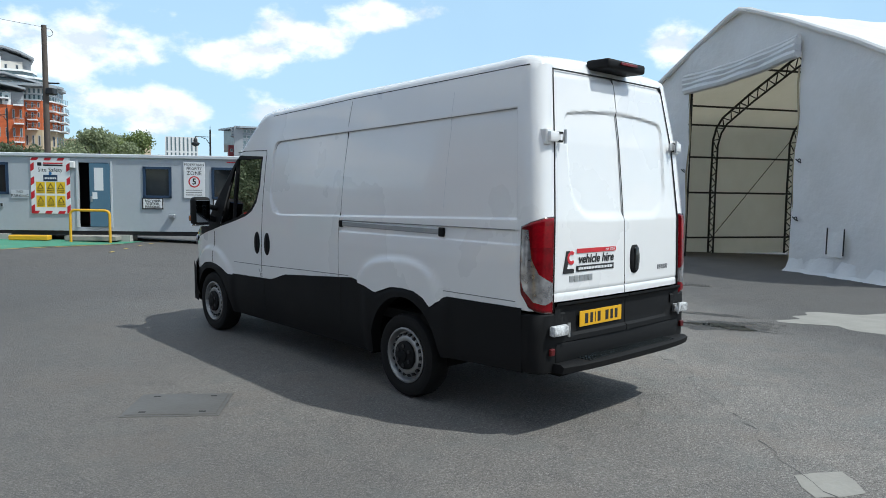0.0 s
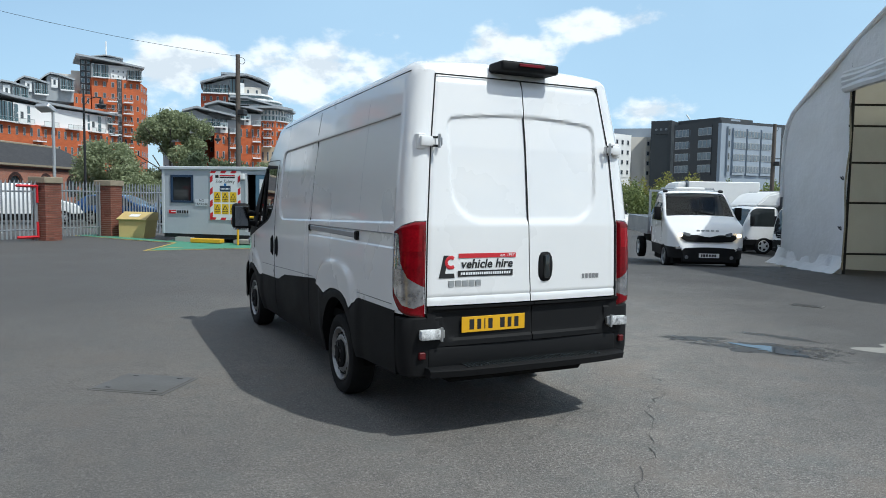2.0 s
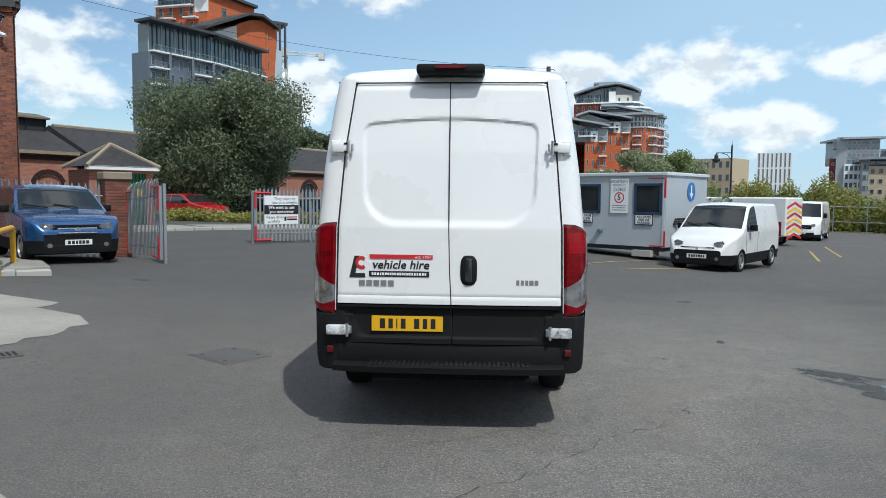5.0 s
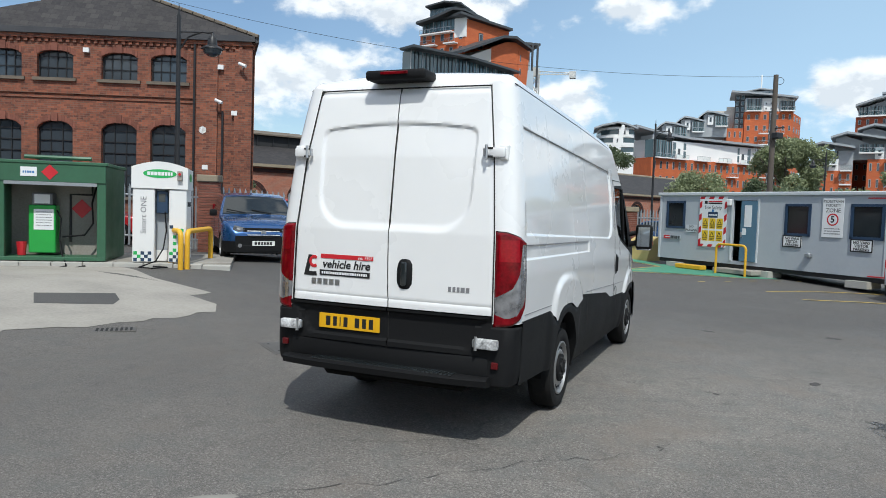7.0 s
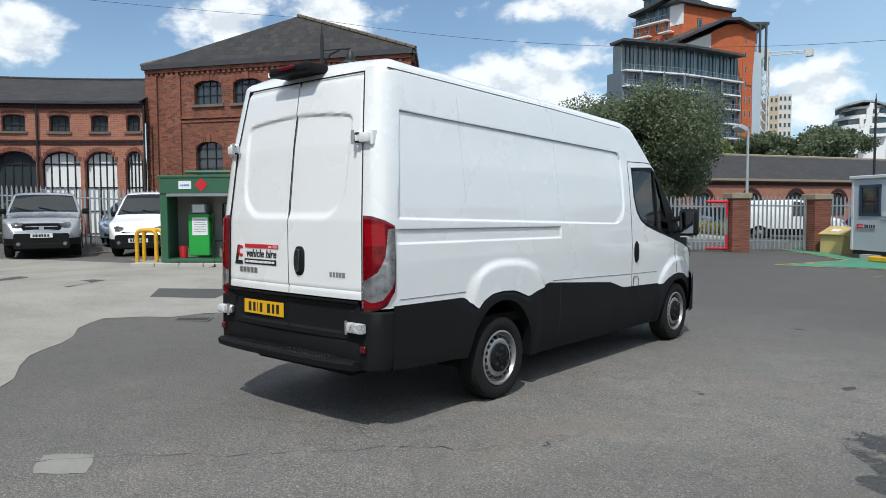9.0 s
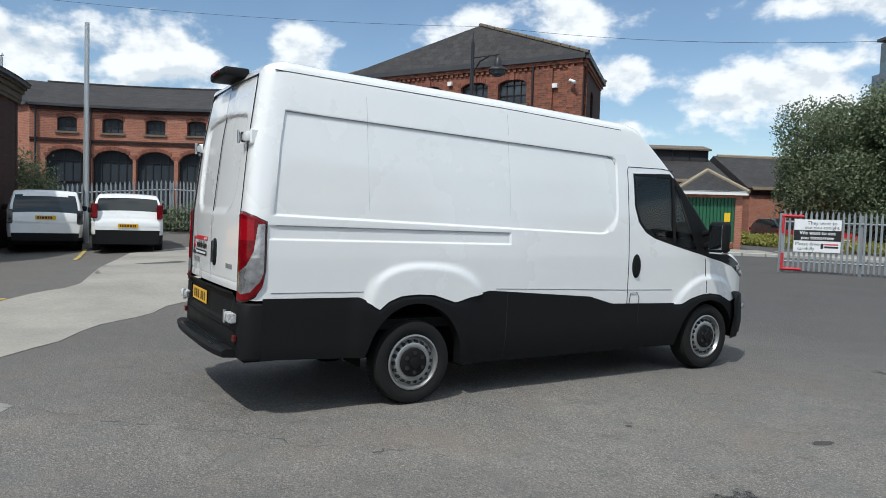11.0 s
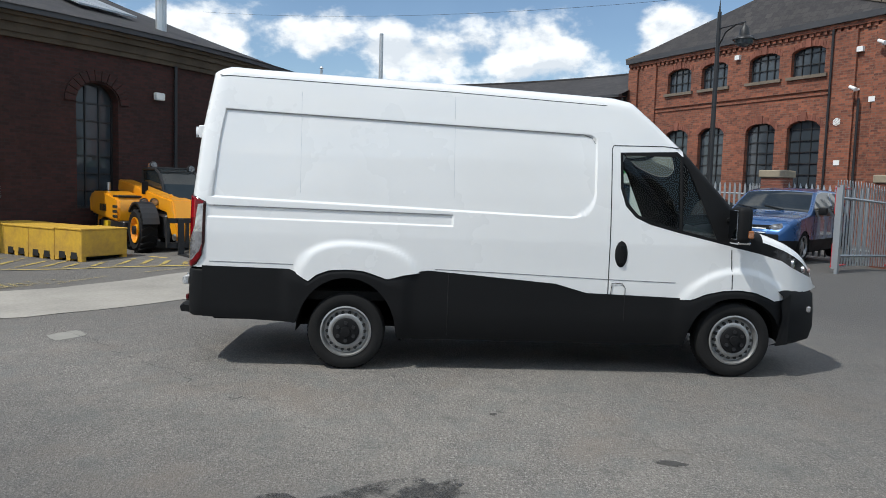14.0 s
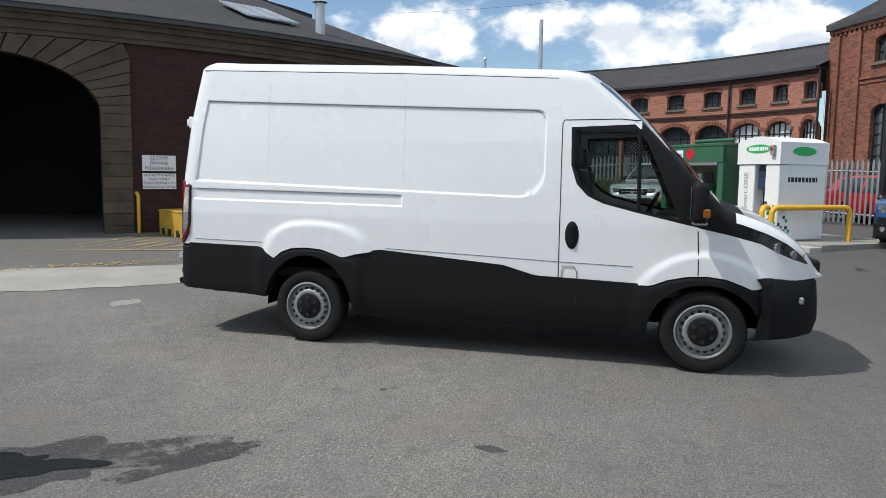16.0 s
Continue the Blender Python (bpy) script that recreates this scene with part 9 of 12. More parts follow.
    for x, y, z in ((-0.1, -0.6, 1.95), (-0.85, -0.15, 1.88), (0.62, 1.05, 1.1), (0.42, 1.1, 1.1), (-0.8, 1.75, 1.02)):
        l = part("work_lamp", rod(bmesh.new(), (x, y, z), (x, y + 0.09, z), 0.085, 14), IRON, t)
        part("lamp_lens", rod(bmesh.new(), (x, y + 0.088, z), (x, y + 0.1, z), 0.07, 14), LENS_CLEAR, l)
    for x in (0.72, -0.72):
        part("mudguard", prism(bmesh.new(), [(x - 0.17, p.y, p.z) for p in arc((x, 1.35, 0.5), 0.56, 15, 140, 10, ((0, 1, 0), (0, 0, 1)))] + [(x - 0.17, p.y, p.z) for p in arc((x, 1.35, 0.5), 0.61, 140, 15, 10, ((0, 1, 0), (0, 0, 1)))], (0.34, 0, 0)), IRON, t)
        part("mudguard", prism(bmesh.new(), [(x - 0.17, p.y, p.z) for p in arc((x, -1.35, 0.5), 0.56, 15, 165, 10, ((0, 1, 0), (0, 0, 1)))] + [(x - 0.17, p.y, p.z) for p in arc((x, -1.35, 0.5), 0.61, 165, 15, 10, ((0, 1, 0), (0, 0, 1)))], (0.34, 0, 0)), IRON, t)
    part("mirror", cube(0.28, 0.42, 0.25, 0.29, 1.25, 1.55, 0.03, 2), BLACKPL, t)
    part("exhaust", rod(bmesh.new(), (0.75, -1.2, 1.3), (0.75, -1.2, 1.5), 0.04, 10), STEEL, t)


telehandler()

# ---- parked vehicles ----
def road_wheel(parent, m, r=0.33, w=0.21, alloy=True):
    k = r / 0.33
    bm = lathe(bmesh.new(), [(0.21 * k, -w), (0.30 * k, -w - 0.01), (0.325 * k, -w + 0.02), (0.33 * k, -w / 2), (0.325 * k, -0.02), (0.30 * k, 0.0), (0.215 * k, -0.015)], 28)
    ty = part("wheel", bm, RUBBER, parent, smooth=True, m=m)
    part("rim", lathe(bmesh.new(), [(0.215 * k, -0.015), (0.22 * k, 0.0), (0.205 * k, 0.0), (0.19 * k, -0.05), (0.10 * k, -0.03), (0.06 * k, -0.01), (0.001, -0.008)], 28), RIM if alloy else WHITE_FLAT, ty, smooth=True)
    bm = bmesh.new()
    for i in range(5):
        a = 2 * math.pi * i / 5
        bm.faces.new([bm.verts.new((-0.028, rr * k * math.cos(a + d), rr * k * math.sin(a + d))) for rr, d in ((0.10, -0.2), (0.18, -0.38), (0.19, 0.0), (0.18, 0.38), (0.10, 0.2))])
    part("rim_opening", bm, SHADOWGAP, ty)


def vehicle(name, x, y, heading, spec, paint, label, cat, group=""):
    """A car or van from its side profile. spec: length points (y, z) from tail to nose, width, belt height, wheel places and radius,
    glass spans along the side, windscreen and rear window spans, lower trim height."""
    hx, hy = heading
    turn = math.degrees(math.atan2(-hx, hy))
    t = thing(name, pose(x, y, lift(x, y), 0, 0, turn), label, cat, group)
    prof, W, belt = spec["prof"], spec["w"] / 2, spec["belt"]
    py, pz = [p[0] for p in prof], [p[1] for p in prof]
    H = max(pz)
    y0, y1 = py[0], py[-1]
    low = spec.get("low", 0.24)
    wr = spec.get("r", 0.33)

    def top(v):
        return sum(float(np.interp(min(max(v + d, y0), y1), py, pz)) for d in (-0.09, -0.045, 0, 0.045, 0.09)) / 5

    def half(v, z):
        k = 1 - 0.30 * max(0.0, (v - (y1 - 0.55)) / 0.55) ** 2.4 - 0.12 * max(0.0, ((y0 + 0.4) - v) / 0.4) ** 2.4
        lean = spec.get("lean", 0.2)
        s = 1 - 0.035 * (1 - ss((z - low) / 0.35)) if z < belt else 1 - lean * ((z - belt) / max(0.2, H - belt)) ** 1.25
        return W * k * s

    def bottom(v):
        b = low
        for c in spec["axles"]:
            d = abs(v - c)
            if d < wr + 0.07:
                b = max(b, 0.12 + math.sqrt(max(0, (wr + 0.07) ** 2 - d * d)) + wr * 0.72 - 0.1)
        return b
    hz = spec.get("lamp_z", 0.72)
    n = int((y1 - y0) / 0.06)
    ys = sorted([y0 + (y1 - y0) * i / n for i in range(n + 1)] + [y0 + 0.02 * i for i in range(1, 12)])
    rows = 16
    faces = {}

    def put(key, pts):
        faces.setdefault(key, []).append(pts)
    glass = spec["glass"]
    ws, rw = spec.get("screen"), spec.get("rear")

    def col(v):
        tz, bz = top(v), bottom(v)
        e = max(tz - 0.07, bz + 0.02)
        mid = min(max(belt, bz + 0.02), e)
        t1 = min(max(spec.get("trim", low + 0.16), bz + 0.01), mid - 0.01)
        zs = [bz + (t1 - bz) * i / 3 for i in range(4)] + [t1 + (mid - t1) * i / 7 for i in range(1, 8)] + [mid + (e - mid) * i / 7 for i in range(1, 8)]
        pts = [(half(v, z), v, z, 0) for z in zs]
        x0 = pts[-1][0]
        for i in range(1, 4):
            a = math.pi / 2 * i / 3
            pts.append((x0 - 0.08 * (1 - math.cos(a)), v, e + (tz - e) * math.sin(a), 1))
        x1 = pts[-1][0]
        for i in range(1, 5):
            k = 1 - i / 4
            pts.append((x1 * k, v, tz + 0.03 * (1 - k * k), 2))
        return pts
    cols = [col(v) for v in ys]
    for a, b in zip(cols, cols[1:]):
        for i in range(len(a) - 1):
            p = [a[i], b[i], b[i + 1], a[i + 1]]
            cy, cz, zone = sum(q[1] for q in p) / 4, sum(q[2] for q in p) / 4, p[2][3]
            key = "paint"
            if zone == 0:
                if cz > belt and any(g0 < cy < g1 for g0, g1 in glass) and cz < top(cy) - 0.09:
                    key = "glass"
                elif cz < spec.get("trim", low + 0.16):
                    key = "trim"
            elif zone == 2:
                if ws and ws[0] < cy < ws[1]:
                    key = "glass"
                if rw and rw[0] < cy < rw[1]:
                    key = "glass"
                if spec.get("tailglass") and cy < y0 + 0.35 and spec["tailglass"][0] < cz < spec["tailglass"][1]:
                    key = "glass"
            for s in (1, -1):
                q = [(s * c[0], c[1], c[2]) for c in p]
                put(key, q if s > 0 else q[::-1])
    for v, c, rev in ((y0, cols[0], False), (y1, cols[-1], True)):
        for a, b in zip(c, c[1:]):
            q = [(a[0], v, a[2]), (b[0], v, b[2]), (-b[0], v, b[2]), (-a[0], v, a[2])]
            key = "trim" if (a[2] + b[2]) / 2 < spec.get("trim", low + 0.16) + 0.12 else "paint"
            if not rev and rw is None and spec.get("tailglass") and spec["tailglass"][0] < (a[2] + b[2]) / 2 < spec["tailglass"][1]:
                key = "glass"
            put(key, q[::-1] if rev else q)
    for key, (nm, mt) in {"paint": ("body", paint), "glass": ("glazing", GLASS if spec.get("inside") else PRIVACY), "trim": ("lower_trim", BLACKPL if spec.get("black", True) else paint)}.items():
        if key in faces:
            b = bmesh.new()
            for q in faces[key]:
                b.faces.new([b.verts.new(c) for c in q])
            bmesh.ops.remove_doubles(b, verts=b.verts, dist=0.0006)
            part(nm, b, mt, t, smooth=True)
    for c in spec["axles"]:
        for s in (1, -1):
            road_wheel(t, pose(s * (W - 0.01), c, wr, 0, 0, 0 if s > 0 else 180), wr, alloy=spec.get("alloy", True))
    part("underbody", cube(-W + 0.12, W - 0.12, y0 + 0.25, y1 - 0.25, 0.2, low + 0.25), UNDER, t)
    if spec.get("inside"):
        sy, fy = spec["inside"]
        part("cab_back", cube(-W * 0.84, W * 0.84, sy - 0.3, sy - 0.27, 0.6, H - 0.15), INTERIOR, t)
        part("cab_floor", cube(-W * 0.85, W * 0.85, sy - 0.3, fy, 0.58, 0.64), INTERIOR, t)
        part("dashboard", cube(-W * 0.84, W * 0.84, fy - 0.4, fy, 0.8, belt + 0.02, 0.08, 3), INTERIOR, t, smooth=True)
        for xx in (-0.55, 0.02, 0.5):
            bm = cube(xx - 0.22, xx + 0.22, sy - 0.16, sy + 0.36, 0.85, 1.08, 0.06, 2)
            box(bm, xx - 0.22, xx + 0.22, sy - 0.2, sy - 0.06, 1.05, 1.62, 0.05, 2)
            box(bm, xx - 0.12, xx + 0.12, sy - 0.2, sy - 0.1, 1.64, 1.84, 0.04, 2)
            part("seat", bm, INTERIOR, t, smooth=True)
        c = Vector((0.5, fy - 0.52, belt + 0.02))
        part("steering_wheel", tube(bmesh.new(), arc(c, 0.2, 0, 350, 20, ((1, 0, 0), Vector((0, 0.45, 0.89)))), 0.016, 6), BLACKPL, t, smooth=True)
    # lamps, grille, plates, mirrors
    for s in (1, -1):
        tx = s * (W - 0.10)
        ta, tb = spec.get("tail_z", (0.8, 1.1))
        part("tail_lamp", cube(tx - 0.09, tx + 0.07, y0 - 0.02, y0 + 0.18, ta, tb, 0.02), spec.get("tail_lamp", LENS_RED), t)
        mz = belt + 0.1
        my = spec.get("mirror_y", (ws[0] + ws[1]) / 2 - 0.1 if ws else 0.6)
        part("mirror", cube(s * (W + 0.02), s * (W + 0.2), my - 0.07, my + 0.07, mz - 0.06, mz + spec.get("mirror_h", 0.1), 0.03, 2), BLACKPL, t, smooth=True)
    gz = spec.get("grille", (0.55, 0.78))
    nose = [(p[1], p[0]) for p in prof if p[0] > y1 - 0.75][::-1]

    def front(z):
        return float(np.interp(z, [q[0] for q in nose], [q[1] for q in nose]))

    def patch(path, nz=3):
        """A thin shell over the nose: path rows (x, back from the nose, low z, high z)."""
        bm = bmesh.new()
        g = []
        for px, back, za, zb in path:
            g.append([bm.verts.new((px, front(za + (zb - za) * j / nz) - back + 0.016, za + (zb - za) * j / nz)) for j in range(nz + 1)])
        for a, b in zip(g, g[1:]):
            for j in range(nz):
                bm.faces.new((a[j], a[j + 1], b[j + 1], b[j]))
        bmesh.ops.solidify(bm, geom=bm.faces[:], thickness=0.03)
        bmesh.ops.recalc_face_normals(bm, faces=bm.faces[:])
        return bm
    gm, gh, gw = (gz[0] + gz[1]) / 2, (gz[1] - gz[0]) / 2, spec.get("grille_w", 0.5)
    gr = part("grille", patch([(W * gw * k, 0, gm - gh * e, gm + gh * spec.get("smile", 1.0) ** (1 - abs(k)) * (1 if abs(k) > 0.2 else spec.get("dip", 1.0))) for k, e in ((-1, -0.1), (-0.84, 0.75), (-0.4, 1), (0, 1), (0.4, 1), (0.84, 0.75), (1, -0.1))]), BLACKPL, t)
    for k in (-0.45, 0.35):
        part("grille_bar", patch([(W * u * gw, -0.012, gm + gh * k - 0.011, gm + gh * k + 0.011) for u in (-0.8, 0, 0.8)], 1), spec.get("bar", STEEL), gr)
    if spec.get("badge", True):
        part("badge", rod(bmesh.new(), (0, front(gm) - 0.02, gm), (0, front(gm) + 0.045, gm), min(0.06, gh * 0.8), 14), STEEL, t, smooth=True)
    for s in (1, -1):
        rows = [(s * W * k, bk, hz + a - 0.02, hz + b) for k, bk, a, b in ((0.46, 0.0, -0.02, 0.02), (0.58, 0.0, -0.06, 0.05), (0.70, 0.02, -0.07, 0.07), (0.82, 0.10, -0.06, 0.085), (0.92, 0.22, -0.03, 0.10), (0.975, 0.36, 0.02, 0.11))]
        hl = part("headlamp", patch(rows), spec.get("lamp", HEADLAMP), t, smooth=True)
        part("lamp_bowl", rod(bmesh.new(), (s * W * 0.70, front(hz) - 0.05, hz), (s * W * 0.70, front(hz) + 0.004, hz), 0.045, 12), LENS_CLEAR, hl, smooth=True)
        if math.hypot(x, y) < 27:
            part("fog_lamp", rod(bmesh.new(), (s * W * 0.58, y1 - 0.05, 0.4), (s * W * 0.58, y1 + 0.014, 0.4), 0.05, 10), HEADLAMP, t)
    near = math.hypot(x, y) < 27
    if ws and near:
        for u in (-0.35, 0.3):
            a, b = ws[1] - 0.02, ws[1] - 0.16
            part("wiper", rod(bmesh.new(), (u * W, a, top(a) + 0.045), ((u + 0.5) * W, b, top(b) + 0.045), 0.012, 4), BLACKPL, t)
    for v in sorted({g[0] - 0.05 for g in glass} | {glass[-1][1] + 0.04}):
        if near and y0 + 0.3 < v < y1 - 0.5:
            for s in (1, -1):
                zs = [max(bottom(v) + 0.03, low + 0.1) + (belt - 0.02 - max(bottom(v) + 0.03, low + 0.1)) * i / 5 for i in range(6)]
                part("door_gap", tube(bmesh.new(), [(s * (half(v, z) + 0.001), v, z) for z in zs], 0.005, 4), SHADOWGAP, t)
    part("air_intake", cube(-W * 0.7, W * 0.7, y1 - 0.06, y1 + 0.008, 0.26, 0.42, 0.02), BLACKPL, t)
    pf = part("number_plate", cube(-0.26, 0.26, y1 + 0.012, y1 + 0.024, spec.get("plate_z", 0.46) - 0.055, spec.get("plate_z", 0.46) + 0.055), PLATE_W, t)
    part("plate_print", bars(bmesh.new(), -0.21, 0.21, 0, 0.07, int(abs(x) * 7), 0.0, 0.3), INK, pf, m=Matrix(((-1, 0, 0, 0), (0, 0, 1, y1 + 0.025), (0, 1, 0, spec.get("plate_z", 0.46)), (0, 0, 0, 1))))
    rz = spec.get("rear_plate", 0.75)
    pr = part("number_plate", cube(-0.26, 0.26, y0 - 0.024, y0 - 0.01, rz - 0.055, rz + 0.055), PLATE_Y, t)
    part("plate_print", bars(bmesh.new(), -0.21, 0.21, 0, 0.07, int(abs(x) * 9), 0.0, 0.3), INK, pr, m=Matrix(((1, 0, 0, 0), (0, 0, -1, y0 - 0.025), (0, 1, 0, rz), (0, 0, 0, 1))))
    return t


SUV = dict(prof=[(-2.2, 0.62), (-2.18, 0.95), (-2.1, 1.12), (-1.85, 1.52), (-1.6, 1.62), (-0.2, 1.65), (0.25, 1.58), (0.98, 1.10), (1.2, 1.05), (1.85, 0.97), (2.1, 0.84), (2.2, 0.6)], w=1.87, belt=1.02, axles=(-1.32, 1.36), r=0.36,
           glass=((-1.75, -0.75), (-0.68, 0.72)), screen=(0.3, 1.0), rear=(-2.08, -1.82), trim=0.5, lamp_z=0.80, tail_z=(0.95, 1.35), grille=(0.6, 0.82))
PICKUP = dict(prof=[(-2.65, 0.75), (-2.64, 1.12), (-0.95, 1.14), (-0.9, 1.2), (-0.78, 1.72), (-0.5, 1.80), (0.35, 1.80), (0.5, 1.74), (1.1, 1.22), (1.3, 1.16), (2.3, 1.06), (2.52, 0.92), (2.62, 0.6)], w=1.9, belt=1.15, axles=(-1.55, 1.65), r=0.39, low=0.36,
              glass=((-0.72, 0.0), (0.06, 0.85)), screen=(0.5, 1.12), rear=None, trim=0.55, lamp_z=0.92, tail_z=(0.8, 1.1), grille=(0.68, 0.95), plate_z=0.62)
MINIVAN = dict(prof=[(-2.2, 0.6), (-2.19, 1.1), (-2.14, 1.72), (-1.95, 1.83), (0.2, 1.85), (0.55, 1.77), (1.25, 1.16), (1.45, 1.08), (2.0, 0.92), (2.15, 0.75), (2.22, 0.55)], w=1.8, belt=1.08, axles=(-1.35, 1.38), r=0.32,
               glass=((0.12, 1.0),), screen=(0.55, 1.28), rear=None, trim=0.5, lamp_z=0.80, tail_z=(0.85, 1.3), grille=(0.62, 0.7), lean=0.16)
ESTATE = dict(prof=[(-2.25, 0.6), (-2.22, 0.95), (-2.1, 1.02), (-1.7, 1.36), (-1.4, 1.44), (-0.2, 1.46), (0.2, 1.4), (0.95, 0.98), (1.2, 0.92), (1.9, 0.8), (2.15, 0.66), (2.25, 0.5)], w=1.8, belt=0.92, axles=(-1.35, 1.35), r=0.32,
              glass=((-1.6, -0.7), (-0.62, 0.7)), screen=(0.25, 0.98), rear=(-2.1, -1.68), trim=0.3, black=False, lamp_z=0.66, tail_z=(0.72, 0.92), grille=(0.48, 0.62))
BIGSUV = dict(prof=[(-2.4, 0.62), (-2.38, 1.1), (-2.28, 1.64), (-2.1, 1.74), (-0.3, 1.75), (0.2, 1.68), (0.85, 1.2), (1.1, 1.14), (2.1, 1.05), (2.3, 0.9), (2.38, 0.6)], w=1.95, belt=1.12, axles=(-1.4, 1.48), r=0.39, low=0.32,
              glass=((-2.1, -1.0), (-0.92, 0.6)), screen=(0.2, 0.9), rear=None, tailglass=(1.14, 1.6), trim=0.42, tail_z=(0.8, 1.2), tail_lamp=VANLAMP, rear_plate=0.98)
TRANSIT = dict(prof=[(-2.9, 0.6), (-2.9, 1.2), (-2.86, 2.28), (-2.7, 2.38), (0.9, 2.36), (1.15, 2.24), (1.85, 1.42), (2.05, 1.32), (2.6, 1.12), (2.76, 0.9), (2.82, 0.55)], w=2.05, belt=1.35, axles=(-1.75, 1.8), r=0.34,
               glass=((1.0, 1.6),), screen=(1.15, 1.88), rear=None, trim=0.42, lamp_z=0.98, tail_z=(0.8, 1.4), grille=(0.62, 0.98), grille_w=0.56, plate_z=0.5, lean=0.13, mirror_h=0.22)
# the same van with a lower and a higher roof
TRANSIT_LOW = dict(TRANSIT, prof=[(a, b - 0.3 if b > 2 else b) for a, b in TRANSIT["prof"]])
TRANSIT_HIGH = dict(TRANSIT, prof=[(-2.9, 0.6), (-2.9, 1.2), (-2.86, 2.5), (-2.7, 2.62), (0.55, 2.62), (0.95, 2.46), (1.2, 2.2), (1.85, 1.42), (2.05, 1.32), (2.6, 1.12), (2.76, 0.9), (2.82, 0.55)], screen=(1.2, 1.88))

vehicle("car", -9.75, 9.5, (0.70, -0.71), SUV, CARBLUE, "metallic blue compact SUV parked nose out by the fence", "car")
vehicle("pickup", -18.7, 3.75, (0.92, -0.39), PICKUP, CARGREY, "silver-grey double-cab pickup parked before the palisade", "pickup")
vehicle("small_van", -16.9, 6.3, (0.76, -0.65), MINIVAN, WHITE, "small white electric van charging by the pumps", "van")
vehicle("car", -20.8, 7.6, (0.8, -0.6), ESTATE, CARPALE, "pale blue hatchback behind the palisade fence", "car")
vehicle("car", -19.6, -2.0, (-1.0, 0.03), BIGSUV, WHITE, "white off-road car parked tail out in shade", "car")
vehicle("car", -17.8, 0.15, (-0.99, 0.12), SUV, WHITE, "white crossover car parked tail out by the pole", "car")
vehicle("small_van", 7.2, 14.6, (-0.60, -0.80), MINIVAN, WHITE, "small white van with black bumper near the cabin", "van")
vehicle("car", -17.3, 10.6, (0.85, 0.5), ESTATE, CARRED, "red car behind the fence by the brick hall", "car")
vehicle("small_van", -5.4, 32.2, (0.96, 0.1), MINIVAN, WHITE, "silver-white small van parked beyond the gate", "van")
for i, (x, y, pt, lb) in enumerate(((-16.5, 33.5, CARRED, "red hatchback in the far car park"), (-13.0, 36.5, CARDARK, "dark car in the far car park"), (-9.8, 38.2, CARBLUE, "blue car in the far car park"), (-1.2, 33.8, CARBLUE, "blue estate car beyond the fence"), (2.2, 33.0, CARPALE, "pale blue car behind the palisade"), (-19.5, 35.2, CARDARK, "dark hatchback in the far car park"))):
    vehicle("car", x, y, (0.9, -0.4), ESTATE, pt, lb, "car")
vehicle("car", -25.0, 29.6, (-0.75, -0.66), ESTATE, CARBLUE, "blue car parked by the green garage", "car")
vehicle("car", -22.2, 27.6, (-0.75, -0.66), ESTATE, CARRED, "red car parked by the green garage", "car")
for x, y, spec, lb in ((30.9, 44.4, TRANSIT_LOW, "white low-roof panel van parked before the hedge"), (35.6, 47.0, TRANSIT_HIGH, "white high-roof panel van parked before the hedge"),
                       (40.2, 49.0, TRANSIT, "white panel van parked before the hedge"), (44.5, 51.0, TRANSIT_HIGH, "white high-roof panel van parked before the hedge")):
    vehicle("transit_van", x, y, (-0.6, -0.8), spec, WHITE, lb, "van", "row of white vans")
vehicle("transit_van", 20.5, 40.0, (-0.5, -0.86), TRANSIT, WHITE, "white long van parked behind the cabin", "van", "vans behind the cabin")


def chevron_tail(x, y, heading):
    hx, hy = heading
    m = pose(x, y, lift(x, y), 0, 0, math.degrees(math.atan2(-hx, hy)))
    t = thing("chevron_van", m, "white van tail with yellow and red chevrons", "van")
    part("tail_body", cube(-1.0, 1.0, -0.2, 5.0, 0.5, 2.45, 0.06), WHITE, t)
    for i in range(7):
        for s in (1, -1):
            pts = [(s * 0.02, -0.205, 0.55 + i * 0.26), (s * 0.95, -0.205, 0.2 + i * 0.26 + 0.1), (s * 0.95, -0.205, 0.33 + i * 0.26 + 0.1), (s * 0.02, -0.205, 0.68 + i * 0.26)]
            part("chevron", prism(bmesh.new(), pts, (0, -0.004, 0)), SIGNYELLOW if i % 2 else RED, t)
    for s in (1, -1):
        for yy in (0.8, 4.0):
            road_wheel(t, pose(s * 0.97, yy, 0.34, 0, 0, 0 if s > 0 else 180), 0.34)


chevron_tail(15.7, 30.9, (-0.72, 0.69))


